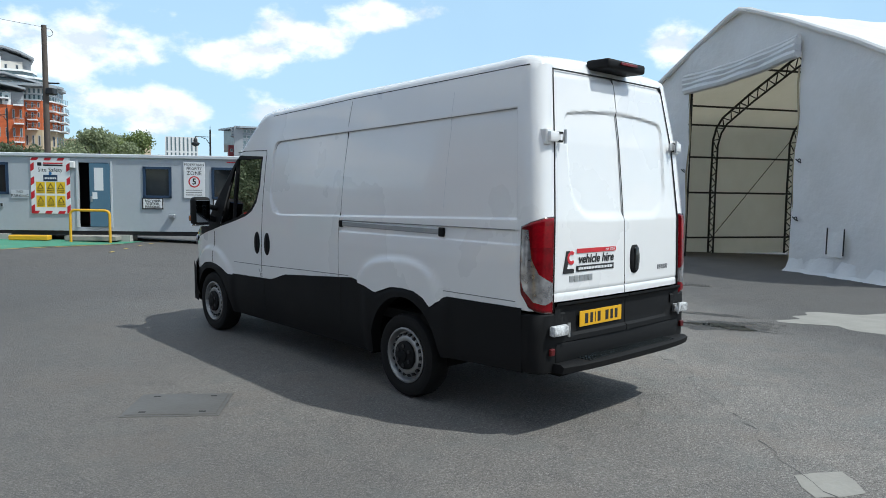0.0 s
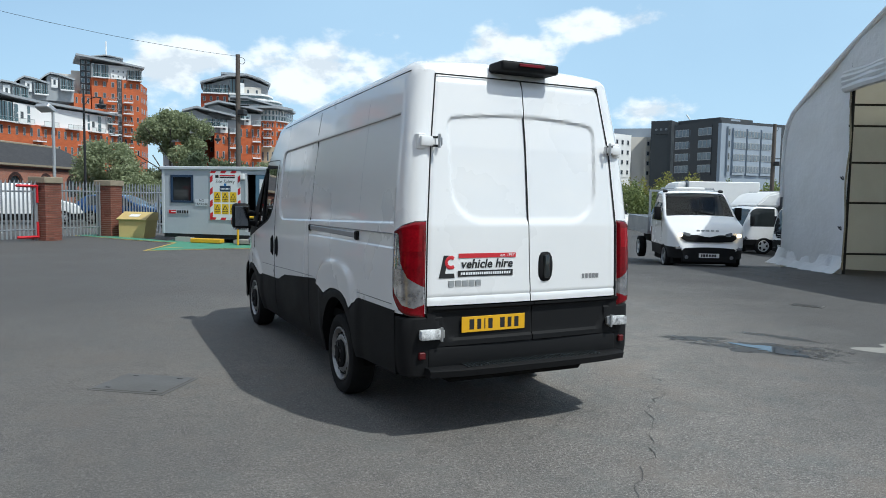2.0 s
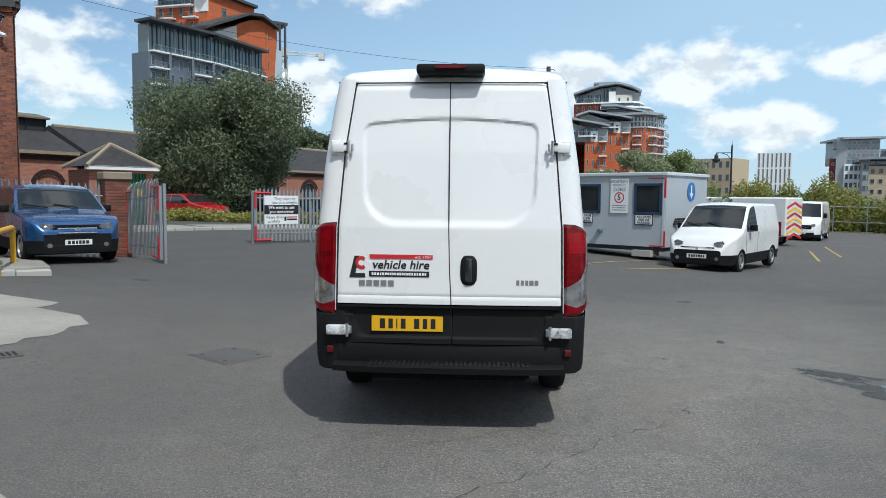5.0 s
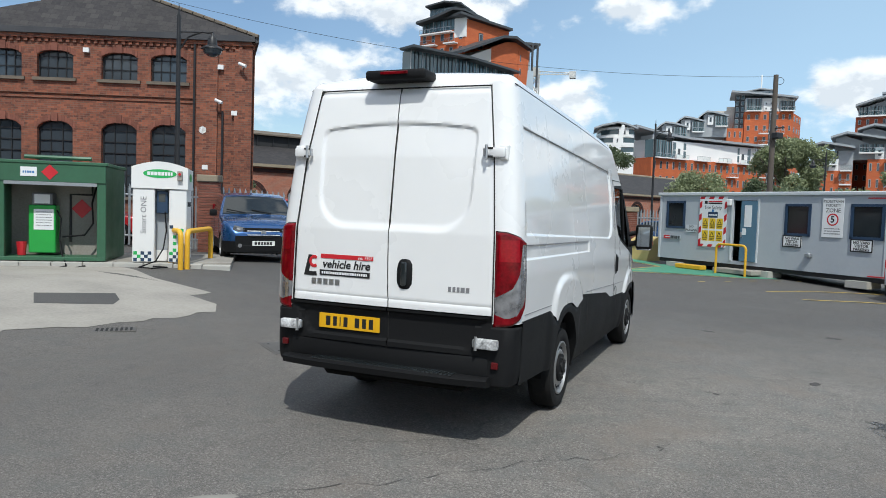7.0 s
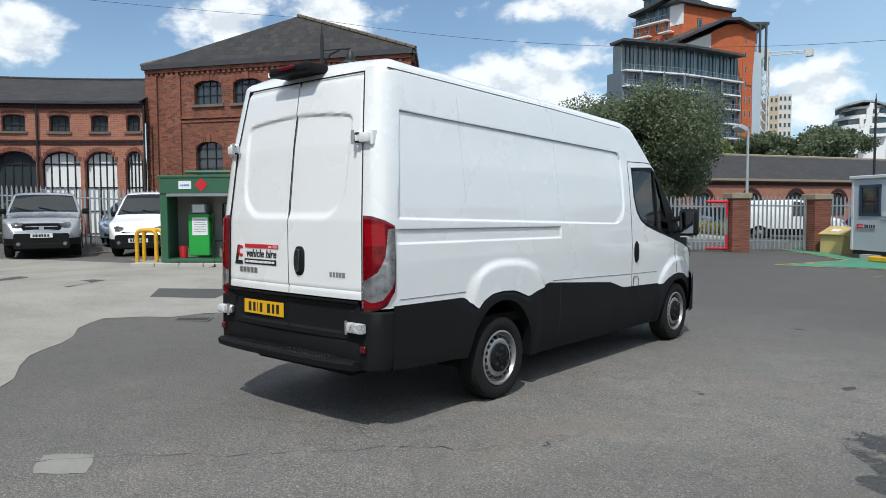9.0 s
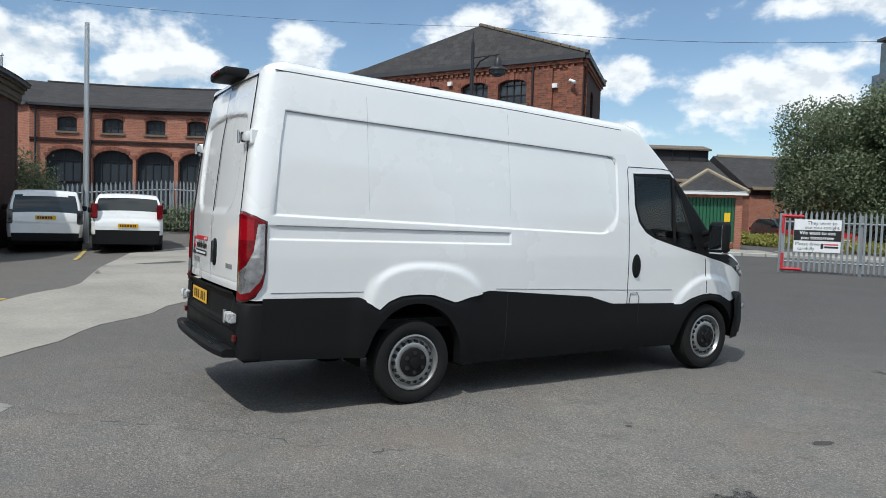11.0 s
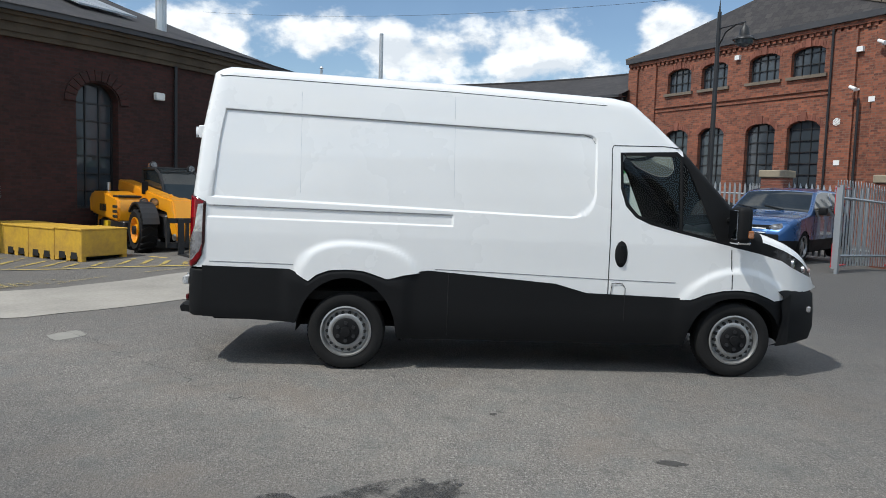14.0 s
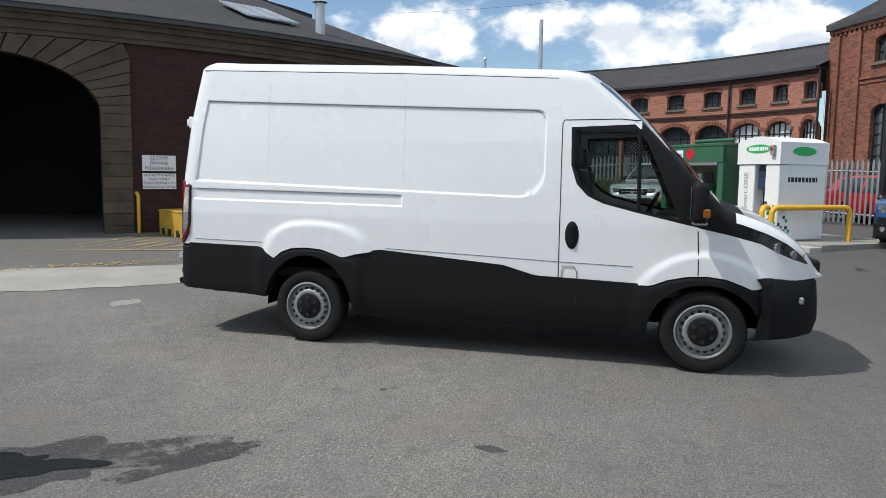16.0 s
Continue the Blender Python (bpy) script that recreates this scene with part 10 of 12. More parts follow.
def flatbed():
    x, y, (hx, hy) = 13.08, 10.08, (-0.52, -0.855)
    cab = dict(prof=[(-0.62, 0.6), (-0.6, 1.9), (-0.5, 2.1), (-0.2, 2.17), (0.3, 2.16), (0.55, 2.06), (1.24, 1.46), (1.45, 1.38), (1.8, 1.26), (2.0, 1.12), (2.16, 0.94), (2.24, 0.8), (2.28, 0.5)], w=2.0, belt=1.32, axles=(1.35,), r=0.35, low=0.36,
               glass=((-0.35, 1.0),), screen=(0.45, 1.26), rear=None, trim=0.66, lamp_z=1.0, grille=(0.80, 0.99), grille_w=0.72, dip=0.35, bar=BLACKPL, badge=False, inside=(-0.1, 1.2), plate_z=0.45, mirror_y=0.95, mirror_h=0.3, lean=0.14)
    t = vehicle("flatbed_truck", x, y, (hx, hy), cab, WHITE, "white dropside flatbed truck with headlamps lit", "truck")
    part("chassis_rail", cube(-0.5, 0.5, -4.2, 0.2, 0.5, 0.75), UNDER, t)
    part("bed_floor", cube(-1.05, 1.05, -4.3, -0.72, 0.85, 0.95), GALV, t)
    for s in (1, -1):
        part("drop_side", cube(s * 1.05, s * 1.0, -4.3, -0.72, 0.95, 1.38, 0.01), GALV, t)
        road_wheel(t, pose(s * 0.98, -2.6, 0.35, 0, 0, 0 if s > 0 else 180), 0.35, alloy=False)
    part("tail_board", cube(-1.0, 1.0, -4.3, -4.25, 0.95, 1.38), GALV, t)
    hb = part("head_board", cube(-1.02, 1.02, -0.80, -0.74, 2.15, 2.21, 0.006), GALV, t)
    for xx in (-1.02, -0.5, 0.0, 0.5, 0.96):
        part("head_board_post", cube(xx, xx + 0.06, -0.80, -0.74, 0.9, 2.149), GALV, hb)
    part("light_bar", cube(-0.42, 0.42, -0.2, 0.05, 2.21, 2.29, 0.03), WHITE_FLAT, t)
    part("roof_rack", tube(bmesh.new(), [(-0.8, -0.3, 2.16), (-0.76, -0.3, 2.25), (0.76, -0.3, 2.25), (0.8, -0.3, 2.16)], 0.025, 6), GALV, t)
    for s in (1, -1):
        part("marker_lamp", rod(bmesh.new(), (s * 0.78, 0.3, 2.08), (s * 0.78, 0.34, 2.19), 0.07, 10), BLACKPL, t)
    # raised maker's letters as plain slugs, and the bumper's lamp slots
    for k in range(5):
        part("bonnet_badge", cube(-0.30 + k * 0.125, -0.22 + k * 0.125, 1.98, 2.06, 1.07, 1.13, 0.01), STEEL, t)
    for s in (1, -1):
        part("bumper_slot", cube(s * 0.62, s * 0.86, 2.13, 2.262, 0.60, 0.655, 0.01), HEADLAMP, t)
    em = bpy.data.materials.new("lit_headlamp")
    em.use_nodes = True
    b = em.node_tree.nodes["Principled BSDF"]
    b.inputs["Base Color"].default_value = (0.8, 0.7, 0.5, 1)
    b.inputs["Emission Color"].default_value, b.inputs["Emission Strength"].default_value = (1, 0.75, 0.45, 1), 2.5
    for s in (1, -1):
        part("lit_lamp", rod(bmesh.new(), (s * 0.76, 2.25, 0.99), (s * 0.76, 2.285, 0.99), 0.06, 12), em, t)


flatbed()


def box_truck(x, y, heading, cabmat, boxmat, label, h=3.1):
    cab = dict(prof=[(-0.7, 0.6), (-0.68, 1.9), (-0.5, 2.2), (0.5, 2.22), (0.75, 2.1), (1.05, 1.3), (1.12, 0.9), (1.15, 0.5)], w=2.1, belt=1.3, axles=(0.1,), r=0.4, low=0.45,
               glass=((-0.4, 0.75),), screen=(0.72, 1.06), rear=None, trim=0.7, lamp_z=0.75, grille=(0.85, 1.1), plate_z=0.5, mirror_y=0.75, mirror_h=0.4, lean=0.08, alloy=False)
    t = vehicle("box_truck", x, y, heading, cab, cabmat, label, "truck", "row of box trucks")
    part("cargo_box", cube(-1.15, 1.15, -5.6, -0.75, 0.95, h, 0.04), boxmat, t)
    part("box_trim", cube(-1.17, 1.17, -0.8, -0.74, 0.95, h + 0.02), GALV, t)
    bm = prism(bmesh.new(), [(-0.95, -0.7, 2.2), (-0.95, 0.55, 2.22), (-0.95, -0.1, h - 0.15), (-0.95, -0.7, h)], (1.9, 0, 0))
    bmesh.ops.bevel(bm, geom=bm.edges[:], offset=0.08, segments=2, affect="EDGES")
    part("wind_deflector", bm, WHITE_FLAT, t, smooth=True)
    part("chassis_rail", cube(-0.5, 0.5, -5.6, 0.2, 0.5, 0.8), UNDER, t)
    for s in (1, -1):
        road_wheel(t, pose(s * 1.0, -3.8, 0.4, 0, 0, 0 if s > 0 else 180), 0.4, alloy=False)


for x, y, h, lb in ((25.7, 18.4, 2.95, "white box truck with wind deflector parked beside the tent"), (28.0, 21.0, 3.0, "white box truck with wind deflector in the row"),
                    (25.4, 15.4, 2.9, "white box truck with dark grille half hidden by the tent"), (31.9, 30.6, 3.85, "tall white box truck behind the parked row")):
    box_truck(x, y, (-0.93, 0.37), WHITE, WHITE_FLAT, lb, h)


# ---- garage hut and the ground beyond the gates ----
def garage():
    p0, p1 = Vector((-16.3, 22.7, 0)), Vector((-14.5, 24.7, 0))
    f, L = straight(p0, p1)
    nrm = f(0, 0, 1) - f(0, 0, 0)
    t = thing("garage_hut", pose(0, 0, 0), "small brick garage with green doors and pyramid roof", "garage")
    z = lift(-14.5, 22.5) + 0.12
    part("wall", wall_bm(f, L, z - 0.2, z + 2.35, [(0.3, L - 0.3, z - 0.2, z + 2.2, 0)], 0.12), BRICK_BRIGHT, t, uv=False)
    for a, b in ((f(L, 0, 0), f(L, 0, -2.6)), (f(L, 0, -2.6), f(0, 0, -2.6)), (f(0, 0, -2.6), f(0, 0, 0))):
        g, gn = straight(a, b)
        part("wall", wall_bm(g, gn, z - 0.2, z + 2.35, []), BRICK_BRIGHT, t, uv=False)
    w = (L - 0.6) / 14
    for i in range(14):
        part("door_board", strip(bmesh.new(), f, 0.3 + w * i + 0.006, 0.3 + w * (i + 1) - 0.006, z - 0.15, z + 2.2, -0.04, 9), DOORGREEN, t)
    part("door_backing", strip(bmesh.new(), f, 0.3, L - 0.3, z - 0.15, z + 2.2, -0.08, 9), DOORGREEN, t)
    part("door_notice", strip(bmesh.new(), f, 1.95, 2.2, z + 1.15, z + 1.55, 0.02, 9), SIGNYELLOW, t)
    part("fascia", strip(bmesh.new(), f, -0.18, L + 0.18, z + 2.33, z + 2.5, 0.3, 99), WHITE_FLAT, t)
    cs = [f(-0.2, z + 2.48, 0.32), f(L + 0.2, z + 2.48, 0.32), f(L + 0.2, z + 2.48, -2.8), f(-0.2, z + 2.48, -2.8)]
    ap = f(L / 2, z + 3.5, -1.25)
    bm = bmesh.new()
    v = [bm.verts.new(c) for c in cs]
    a = bm.verts.new(ap)
    for i in range(4):
        bm.faces.new((v[i], v[(i + 1) % 4], a))
    part("roof", bm, SLATE, t)
    for c in cs:
        part("hip_ridge", rod(bmesh.new(), c, ap, 0.09, 6), STONE_PLAIN, t)
    g, gn = straight((-12.6, 21.6), (-6.5, 27.0))
    tt = thing("roadside_kerb", pose(0, 0, 0), "pale kerb stones along the road beyond the gate", "kerb", kind="structure")
    for (q0, q1) in (((-16.4, 15.6), (-13.2, 20.2)), ((-13.2, 20.2), (-11.4, 23.6)), ((-11.4, 23.6), (-7.0, 28.5))):
        h, hn = straight(q0, q1)
        k = int(hn / 0.92)
        for i in range(k):
            p = h(hn * (i + 0.5) / k, 0, 0)
            part("kerb_stone", cube(-0.45, 0.45, -0.1, 0.12, -0.15, 0.0, 0.015), KERB, tt, m=facing((p.x, p.y, lift(p.x, p.y)), h(0, 0, 1) - h(0, 0, 0)))
        bm = bmesh.new()
        a, b, c, d = h(0, 0, -0.1), h(hn, 0, -0.1), h(hn, 0, -2.6), h(0, 0, -2.6)
        bm.faces.new([bm.verts.new((q.x, q.y, lift(q.x, q.y) + 0.11)) for q in (a, b, c, d)])
        tagged(part("pavement", bm, CONCRETE), "pale pavement beyond the gates", "pavement", kind="structure")


garage()


# ---- trees and hedges ----
def tree(x, y, h, w, leaf, label, seed, trunk=0.18, leaves=9000, size=0.16, base=0.28, z=None, n=26):
    rnd = random.Random(seed)
    z = lift(x, y) if z is None else z
    t = thing("tree", pose(x, y, z), label, "tree")
    bm = tube(bmesh.new(), [(0, 0, -0.2), (0.05, 0, h * 0.15), (-0.03, 0.05, h * 0.35), (0.02, 0, h * 0.6), (0, 0, h * 0.85)], trunk, 8)
    for v in bm.verts:
        k = 1 - 0.8 * max(0, v.co.z) / h
        v.co.x *= k
        v.co.y *= k
    part("trunk", bm, BARK, t, smooth=True)
    for i in range(9):
        a = rnd.uniform(0, 6.28)
        z0 = h * rnd.uniform(0.2, 0.6)
        r = w / 2 * rnd.uniform(0.55, 0.85)
        part("limb", tube(bmesh.new(), [(0, 0, z0), (r * 0.4 * math.cos(a), r * 0.4 * math.sin(a), z0 + h * 0.12), (r * math.cos(a), r * math.sin(a), z0 + h * rnd.uniform(0.15, 0.3))], trunk * 0.28, 5), BARK, t)
    blobs = []
    for i in range(n):
        a, k = rnd.uniform(0, 6.28), rnd.random()
        zz = h * (base + (1 - base) * (0.1 + 0.82 * k))
        env = math.sin(math.pi * min(1, 0.22 + 0.78 * (1 - k))) ** 0.7 if k > 0.4 else 0.75 + 0.5 * k
        r = w / 2 * env * math.sqrt(rnd.random()) * 0.82
        s = w * rnd.uniform(0.10, 0.18)
        blobs.append((r * math.cos(a), r * math.sin(a), zz, s, s, s * 0.85))
    leaf_cloud("crown", blobs, int(leaves * 2.2), size * 0.58, leaf, t, seed, 0.3)
    return t


tree(-16.6, 38.8, 7.9, 11.9, LEAF_A, "large dark green roadside tree", 3, 0.26, 62000, 0.15, 0.16, n=60)
tree(-22.6, 24.4, 2.9, 2.6, LEAF_A, "dark rounded evergreen bush by the brick hall", 13, 0.08, 7000, 0.09, 0.02)
tree(5.4, 80.0, 11.0, 9.5, LEAF_B, "tall silvery grey-green willow far behind the cabin", 5, 0.22, 15000, 0.26, 0.08)
tree(-1.2, 52.5, 5.2, 6.5, LEAF_B, "grey-green bushy tree behind the fence", 6, 0.12, 11000, 0.18, 0.04)
tree(22.5, 82.0, 7.4, 10.0, LEAF_B, "pale green bushy tree far behind the cabin", 41, 0.16, 9000, 0.26, 0.04)
tree(3.2, 36.0, 3.9, 4.5, LEAF_A, "dense dark bushy tree behind the cabin", 7, 0.12, 10000, 0.15, 0.05)
tree(7.5, 39.0, 4.0, 5.0, LEAF_B, "grey-green bushy tree behind the cabin", 8, 0.12, 9000, 0.16, 0.05)
tree(11.0, 46.0, 5.6, 6.0, LEAF_B, "grey-green bushy tree behind the parked vans", 9, 0.14, 9000, 0.18, 0.05)
tree(15.0, 52.0, 6.0, 6.0, LEAF_C, "bright green bushy tree behind the parked vans", 10, 0.14, 9000, 0.18, 0.05)
tree(-32.0, 64.0, 9.5, 6.0, LEAF_C, "light green tree behind the low range", 11, 0.16, 7000, 0.22, 0.3)
for i, (x, y, h, w) in enumerate(((-25.0, 92.0, 10.4, 9.0), (-17.3, 93.0, 11.2, 10.2), (-32.0, 90.0, 10.0, 11.0), (-21.2, 95.0, 10.4, 8.6))):
    tree(x, y, h, w, LEAF_A if i != 2 else LEAF_C, "broad green tree far behind the range", 20 + i, 0.3, 9000, 0.32, 0.1)


def hedge(p0, p1, n, h, leaf, label, seed, leaves=12000, size=0.2, deep=3.0):
    rnd = random.Random(seed)
    t = thing("hedge", pose(0, 0, 0), label, "hedge", kind="stuff")
    blobs = []
    for i in range(n):
        k = (i + rnd.random()) / n
        x, y = p0[0] + (p1[0] - p0[0]) * k + rnd.uniform(-deep, deep) / 2, p0[1] + (p1[1] - p0[1]) * k + rnd.uniform(-deep, deep) / 2
        hh = h * rnd.uniform(0.6, 1.1)
        blobs.append((x, y, lift(x, y) + hh * 0.45, rnd.uniform(0.9, 1.7), rnd.uniform(0.9, 1.7), hh * 0.55))
    leaf_cloud("foliage", blobs, leaves, size, leaf, t, seed, 0.5)
    return t


hedge((20.0, 70.0), (44.0, 56.0), 30, 4.0, LEAF_C, "tall mixed green hedge along the yard", 31, 52000, 0.115)
hedge((44.0, 56.0), (52.0, 30.0), 30, 4.3, LEAF_C, "tall green hedge behind the trucks", 32, 60000, 0.125)
hedge((24.0, 66.0), (50.0, 50.0), 24, 4.9, LEAF_Y, "tall mixed green hedge along the yard", 33, 34000, 0.125)
hedge((50.0, 50.0), (58.0, 22.0), 26, 5.6, LEAF_Y, "tall mixed green hedge behind the trucks", 34, 42000, 0.125)
hedge((-21.5, 30.2), (-8.5, 34.0), 18, 0.75, LEAF_Y, "low clipped hedge before the car park", 35, 16000, 0.075, 0.8)
hedge((0.5, 30.5), (12.0, 33.0), 16, 2.6, LEAF_A, "dark bushes behind the cabin", 36, 22000, 0.095, 2.0)
hedge((-23.2, 4.0), (-24.2, -1.0), 10, 1.3, LEAF_A, "weedy bushes along the palisade", 37, 12000, 0.06, 0.6)
hedge((-22.6, -2.9), (-23.6, -2.5), 5, 4.0, LEAF_A, "dark ivy climbing between the buildings", 38, 16000, 0.05, 0.5)
bm = bmesh.new()
bm.faces.new([bm.verts.new((x, y, lift(x, y) + 0.02)) for x, y in ((14.0, 62.0), (48.0, 54.0), (54.0, 70.0), (18.0, 80.0))])
tagged(part("rough_grass", bm, GRASS), "rough dry grass beyond the end of the yard", "grass", kind="stuff")


# ---- distant buildings ----
def polar(az, d, o=(0.0, -5.0)):
    return Vector((o[0] + d * math.sin(radians(az)), o[1] + d * math.cos(radians(az)), 0))


WIN_CACHE = {}


def block(t, az0, az1, d0, d1, z0, z1, material, cols, storeys, wmat=WINGLASS, win=(0.55, 0.5), depth=14.0, balcony=(), roof=None, over=0.8, wallname="wall", sky_band=False):
    """One storeyed block of a distant building, its face from bearing az0 to az1."""
    p0, p1 = polar(az0, d0), polar(az1, d1)
    f, L = straight(p0, p1)
    if (f(0, 0, 1) - f(0, 0, 0)).dot(Vector((0, -5, 0)) - p0) < 0:
        f, L = straight(p1, p0)
    nrm = f(0, 0, 1) - f(0, 0, 0)
    m = facing(f(L / 2, 0, 0), nrm)
    part(wallname, cube(-L / 2, L / 2, z0, z1, -depth, 0), material, t, m=m)
    sh = (z1 - z0) / max(1, storeys)
    cw = L / max(1, cols)
    key = (round(cw * win[0], 2), round(sh * win[1], 2), wmat.name)
    if cols and key not in WIN_CACHE:
        a, b = key[0] / 2, key[1] / 2
        bm = cube(-a, a, -b, b, -0.05, 0.06)
        box(bm, -a + 0.09, a - 0.09, -b + 0.09, b - 0.09, 0.05, 0.075)
        bm.faces.ensure_lookup_table()
        for fc in bm.faces[6:]:
            fc.material_index = 1
        o = part("window", bm, RENDER_GREY if wmat is not CURTAIN else SKYROOF)
        o.data.materials.append(wmat)
        WIN_CACHE[key] = o.data
        bpy.data.objects.remove(o)
    for i in range(cols):
        for j in range(storeys):
            share("window", WIN_CACHE[key], t, m @ Matrix.Translation((-L / 2 + cw * (i + 0.5), z0 + sh * (j + 0.52), 0)))
    for i in balcony:
        for j in range(1, storeys):
            x, z = -L / 2 + cw * (i + 0.5), z0 + sh * j
            b = part("balcony", cube(x - cw * 0.46, x + cw * 0.46, z - 0.12, z + 0.1, 0, 1.5), RENDER_GREY, t, m=m)
            part("railing", cube(x - cw * 0.46, x + cw * 0.46, z + 0.1, z + 1.05, 1.44, 1.5), SKYROOF, b)
    if roof is not None:
        part("roof", prism(bmesh.new(), [(-L / 2 - over, z1, over), (L / 2 + over, z1 + roof, over), (L / 2 + over, z1 + roof + 0.5, over), (-L / 2 - over, z1 + 0.5, over)], (0, 0, -depth - over)), SKYROOF, t, m=m)
    return f, L, nrm


def el(deg, d):
    return 1.7 + d * math.tan(radians(deg))


def gable(t, name, prof, d0, d1, depth, material):
    """A wall or roof slab cut to a profile of (bearing, height) between two distances, carried back by depth."""
    a0, a1 = min(p[0] for p in prof), max(p[0] for p in prof)
    f, L = straight(polar(a0, d0), polar(a1, d1))
    pts = [f((a - a0) / (a1 - a0) * L, z) for a, z in prof]
    return part(name, prism(bmesh.new(), pts, -(f(0, 0, 1) - f(0, 0, 0)) * depth), material, t)


def canopy(t, prof, d0, d1, depth, thick=0.55, material=None):
    """A thin curved roof over a profile of (bearing, height)."""
    return gable(t, "roof", prof + [(a, z + thick) for a, z in prof[::-1]], d0, d1, depth, material or ROOFGREY)


def bowed(t, name, plan, z0, z1, material):
    """A storey or slab over a plan of (bearing, distance), seen from outside."""
    return part(name, prism(bmesh.new(), [polar(a, d) + Vector((0, 0, z0)) for a, d in plan], (0, 0, z1 - z0)), material, t)


def glazed(t, a0, a1, d0, d1, z0, z1, n, rail=True):
    """A run of tall glazing with mullions and a balcony rail before it."""
    block(t, a0, a1, d0, d1, z0, z1, CURTAIN, 0, 1, depth=3.0, wallname="glazing")
    f, L = straight(polar(a0, d0), polar(a1, d1))
    for i in range(n + 1):
        part("mullion", rod(bmesh.new(), f(L * i / n, z0, 0.1), f(L * i / n, z1, 0.1), 0.11, 4), RENDER_GREY if i % 3 == 0 else RENDER_DARK, t)
    if rail:
        railing(t, a0, a1, d0, d1, z0)


def railing(t, a0, a1, d0, d1, z, out=1.6):
    f, L = straight(polar(a0, d0), polar(a1, d1))
    b = part("balcony", prism(bmesh.new(), [f(0, z - 0.2, 0), f(L, z - 0.2, 0), f(L, z - 0.2, out), f(0, z - 0.2, out)], (0, 0, 0.28)), RENDER_WHITE, t)
    n = max(2, int(L / 1.6))
    bm = bmesh.new()
    for i in range(n + 1):
        rod(bm, f(L * i / n, z, out - 0.06), f(L * i / n, z + 1.1, out - 0.06), 0.035, 4)
    rod(bm, f(0, z + 1.1, out - 0.06), f(L, z + 1.1, out - 0.06), 0.05, 4)
    part("railing", bm, SKYROOF, b)
    bm = bmesh.new()
    bm.faces.new([bm.verts.new(p) for p in (f(0, z + 0.12, out - 0.1), f(L, z + 0.12, out - 0.1), f(L, z + 1.0, out - 0.1), f(0, z + 1.0, out - 0.1))])
    part("rail_glass", bm, BALUSTRADE, b)


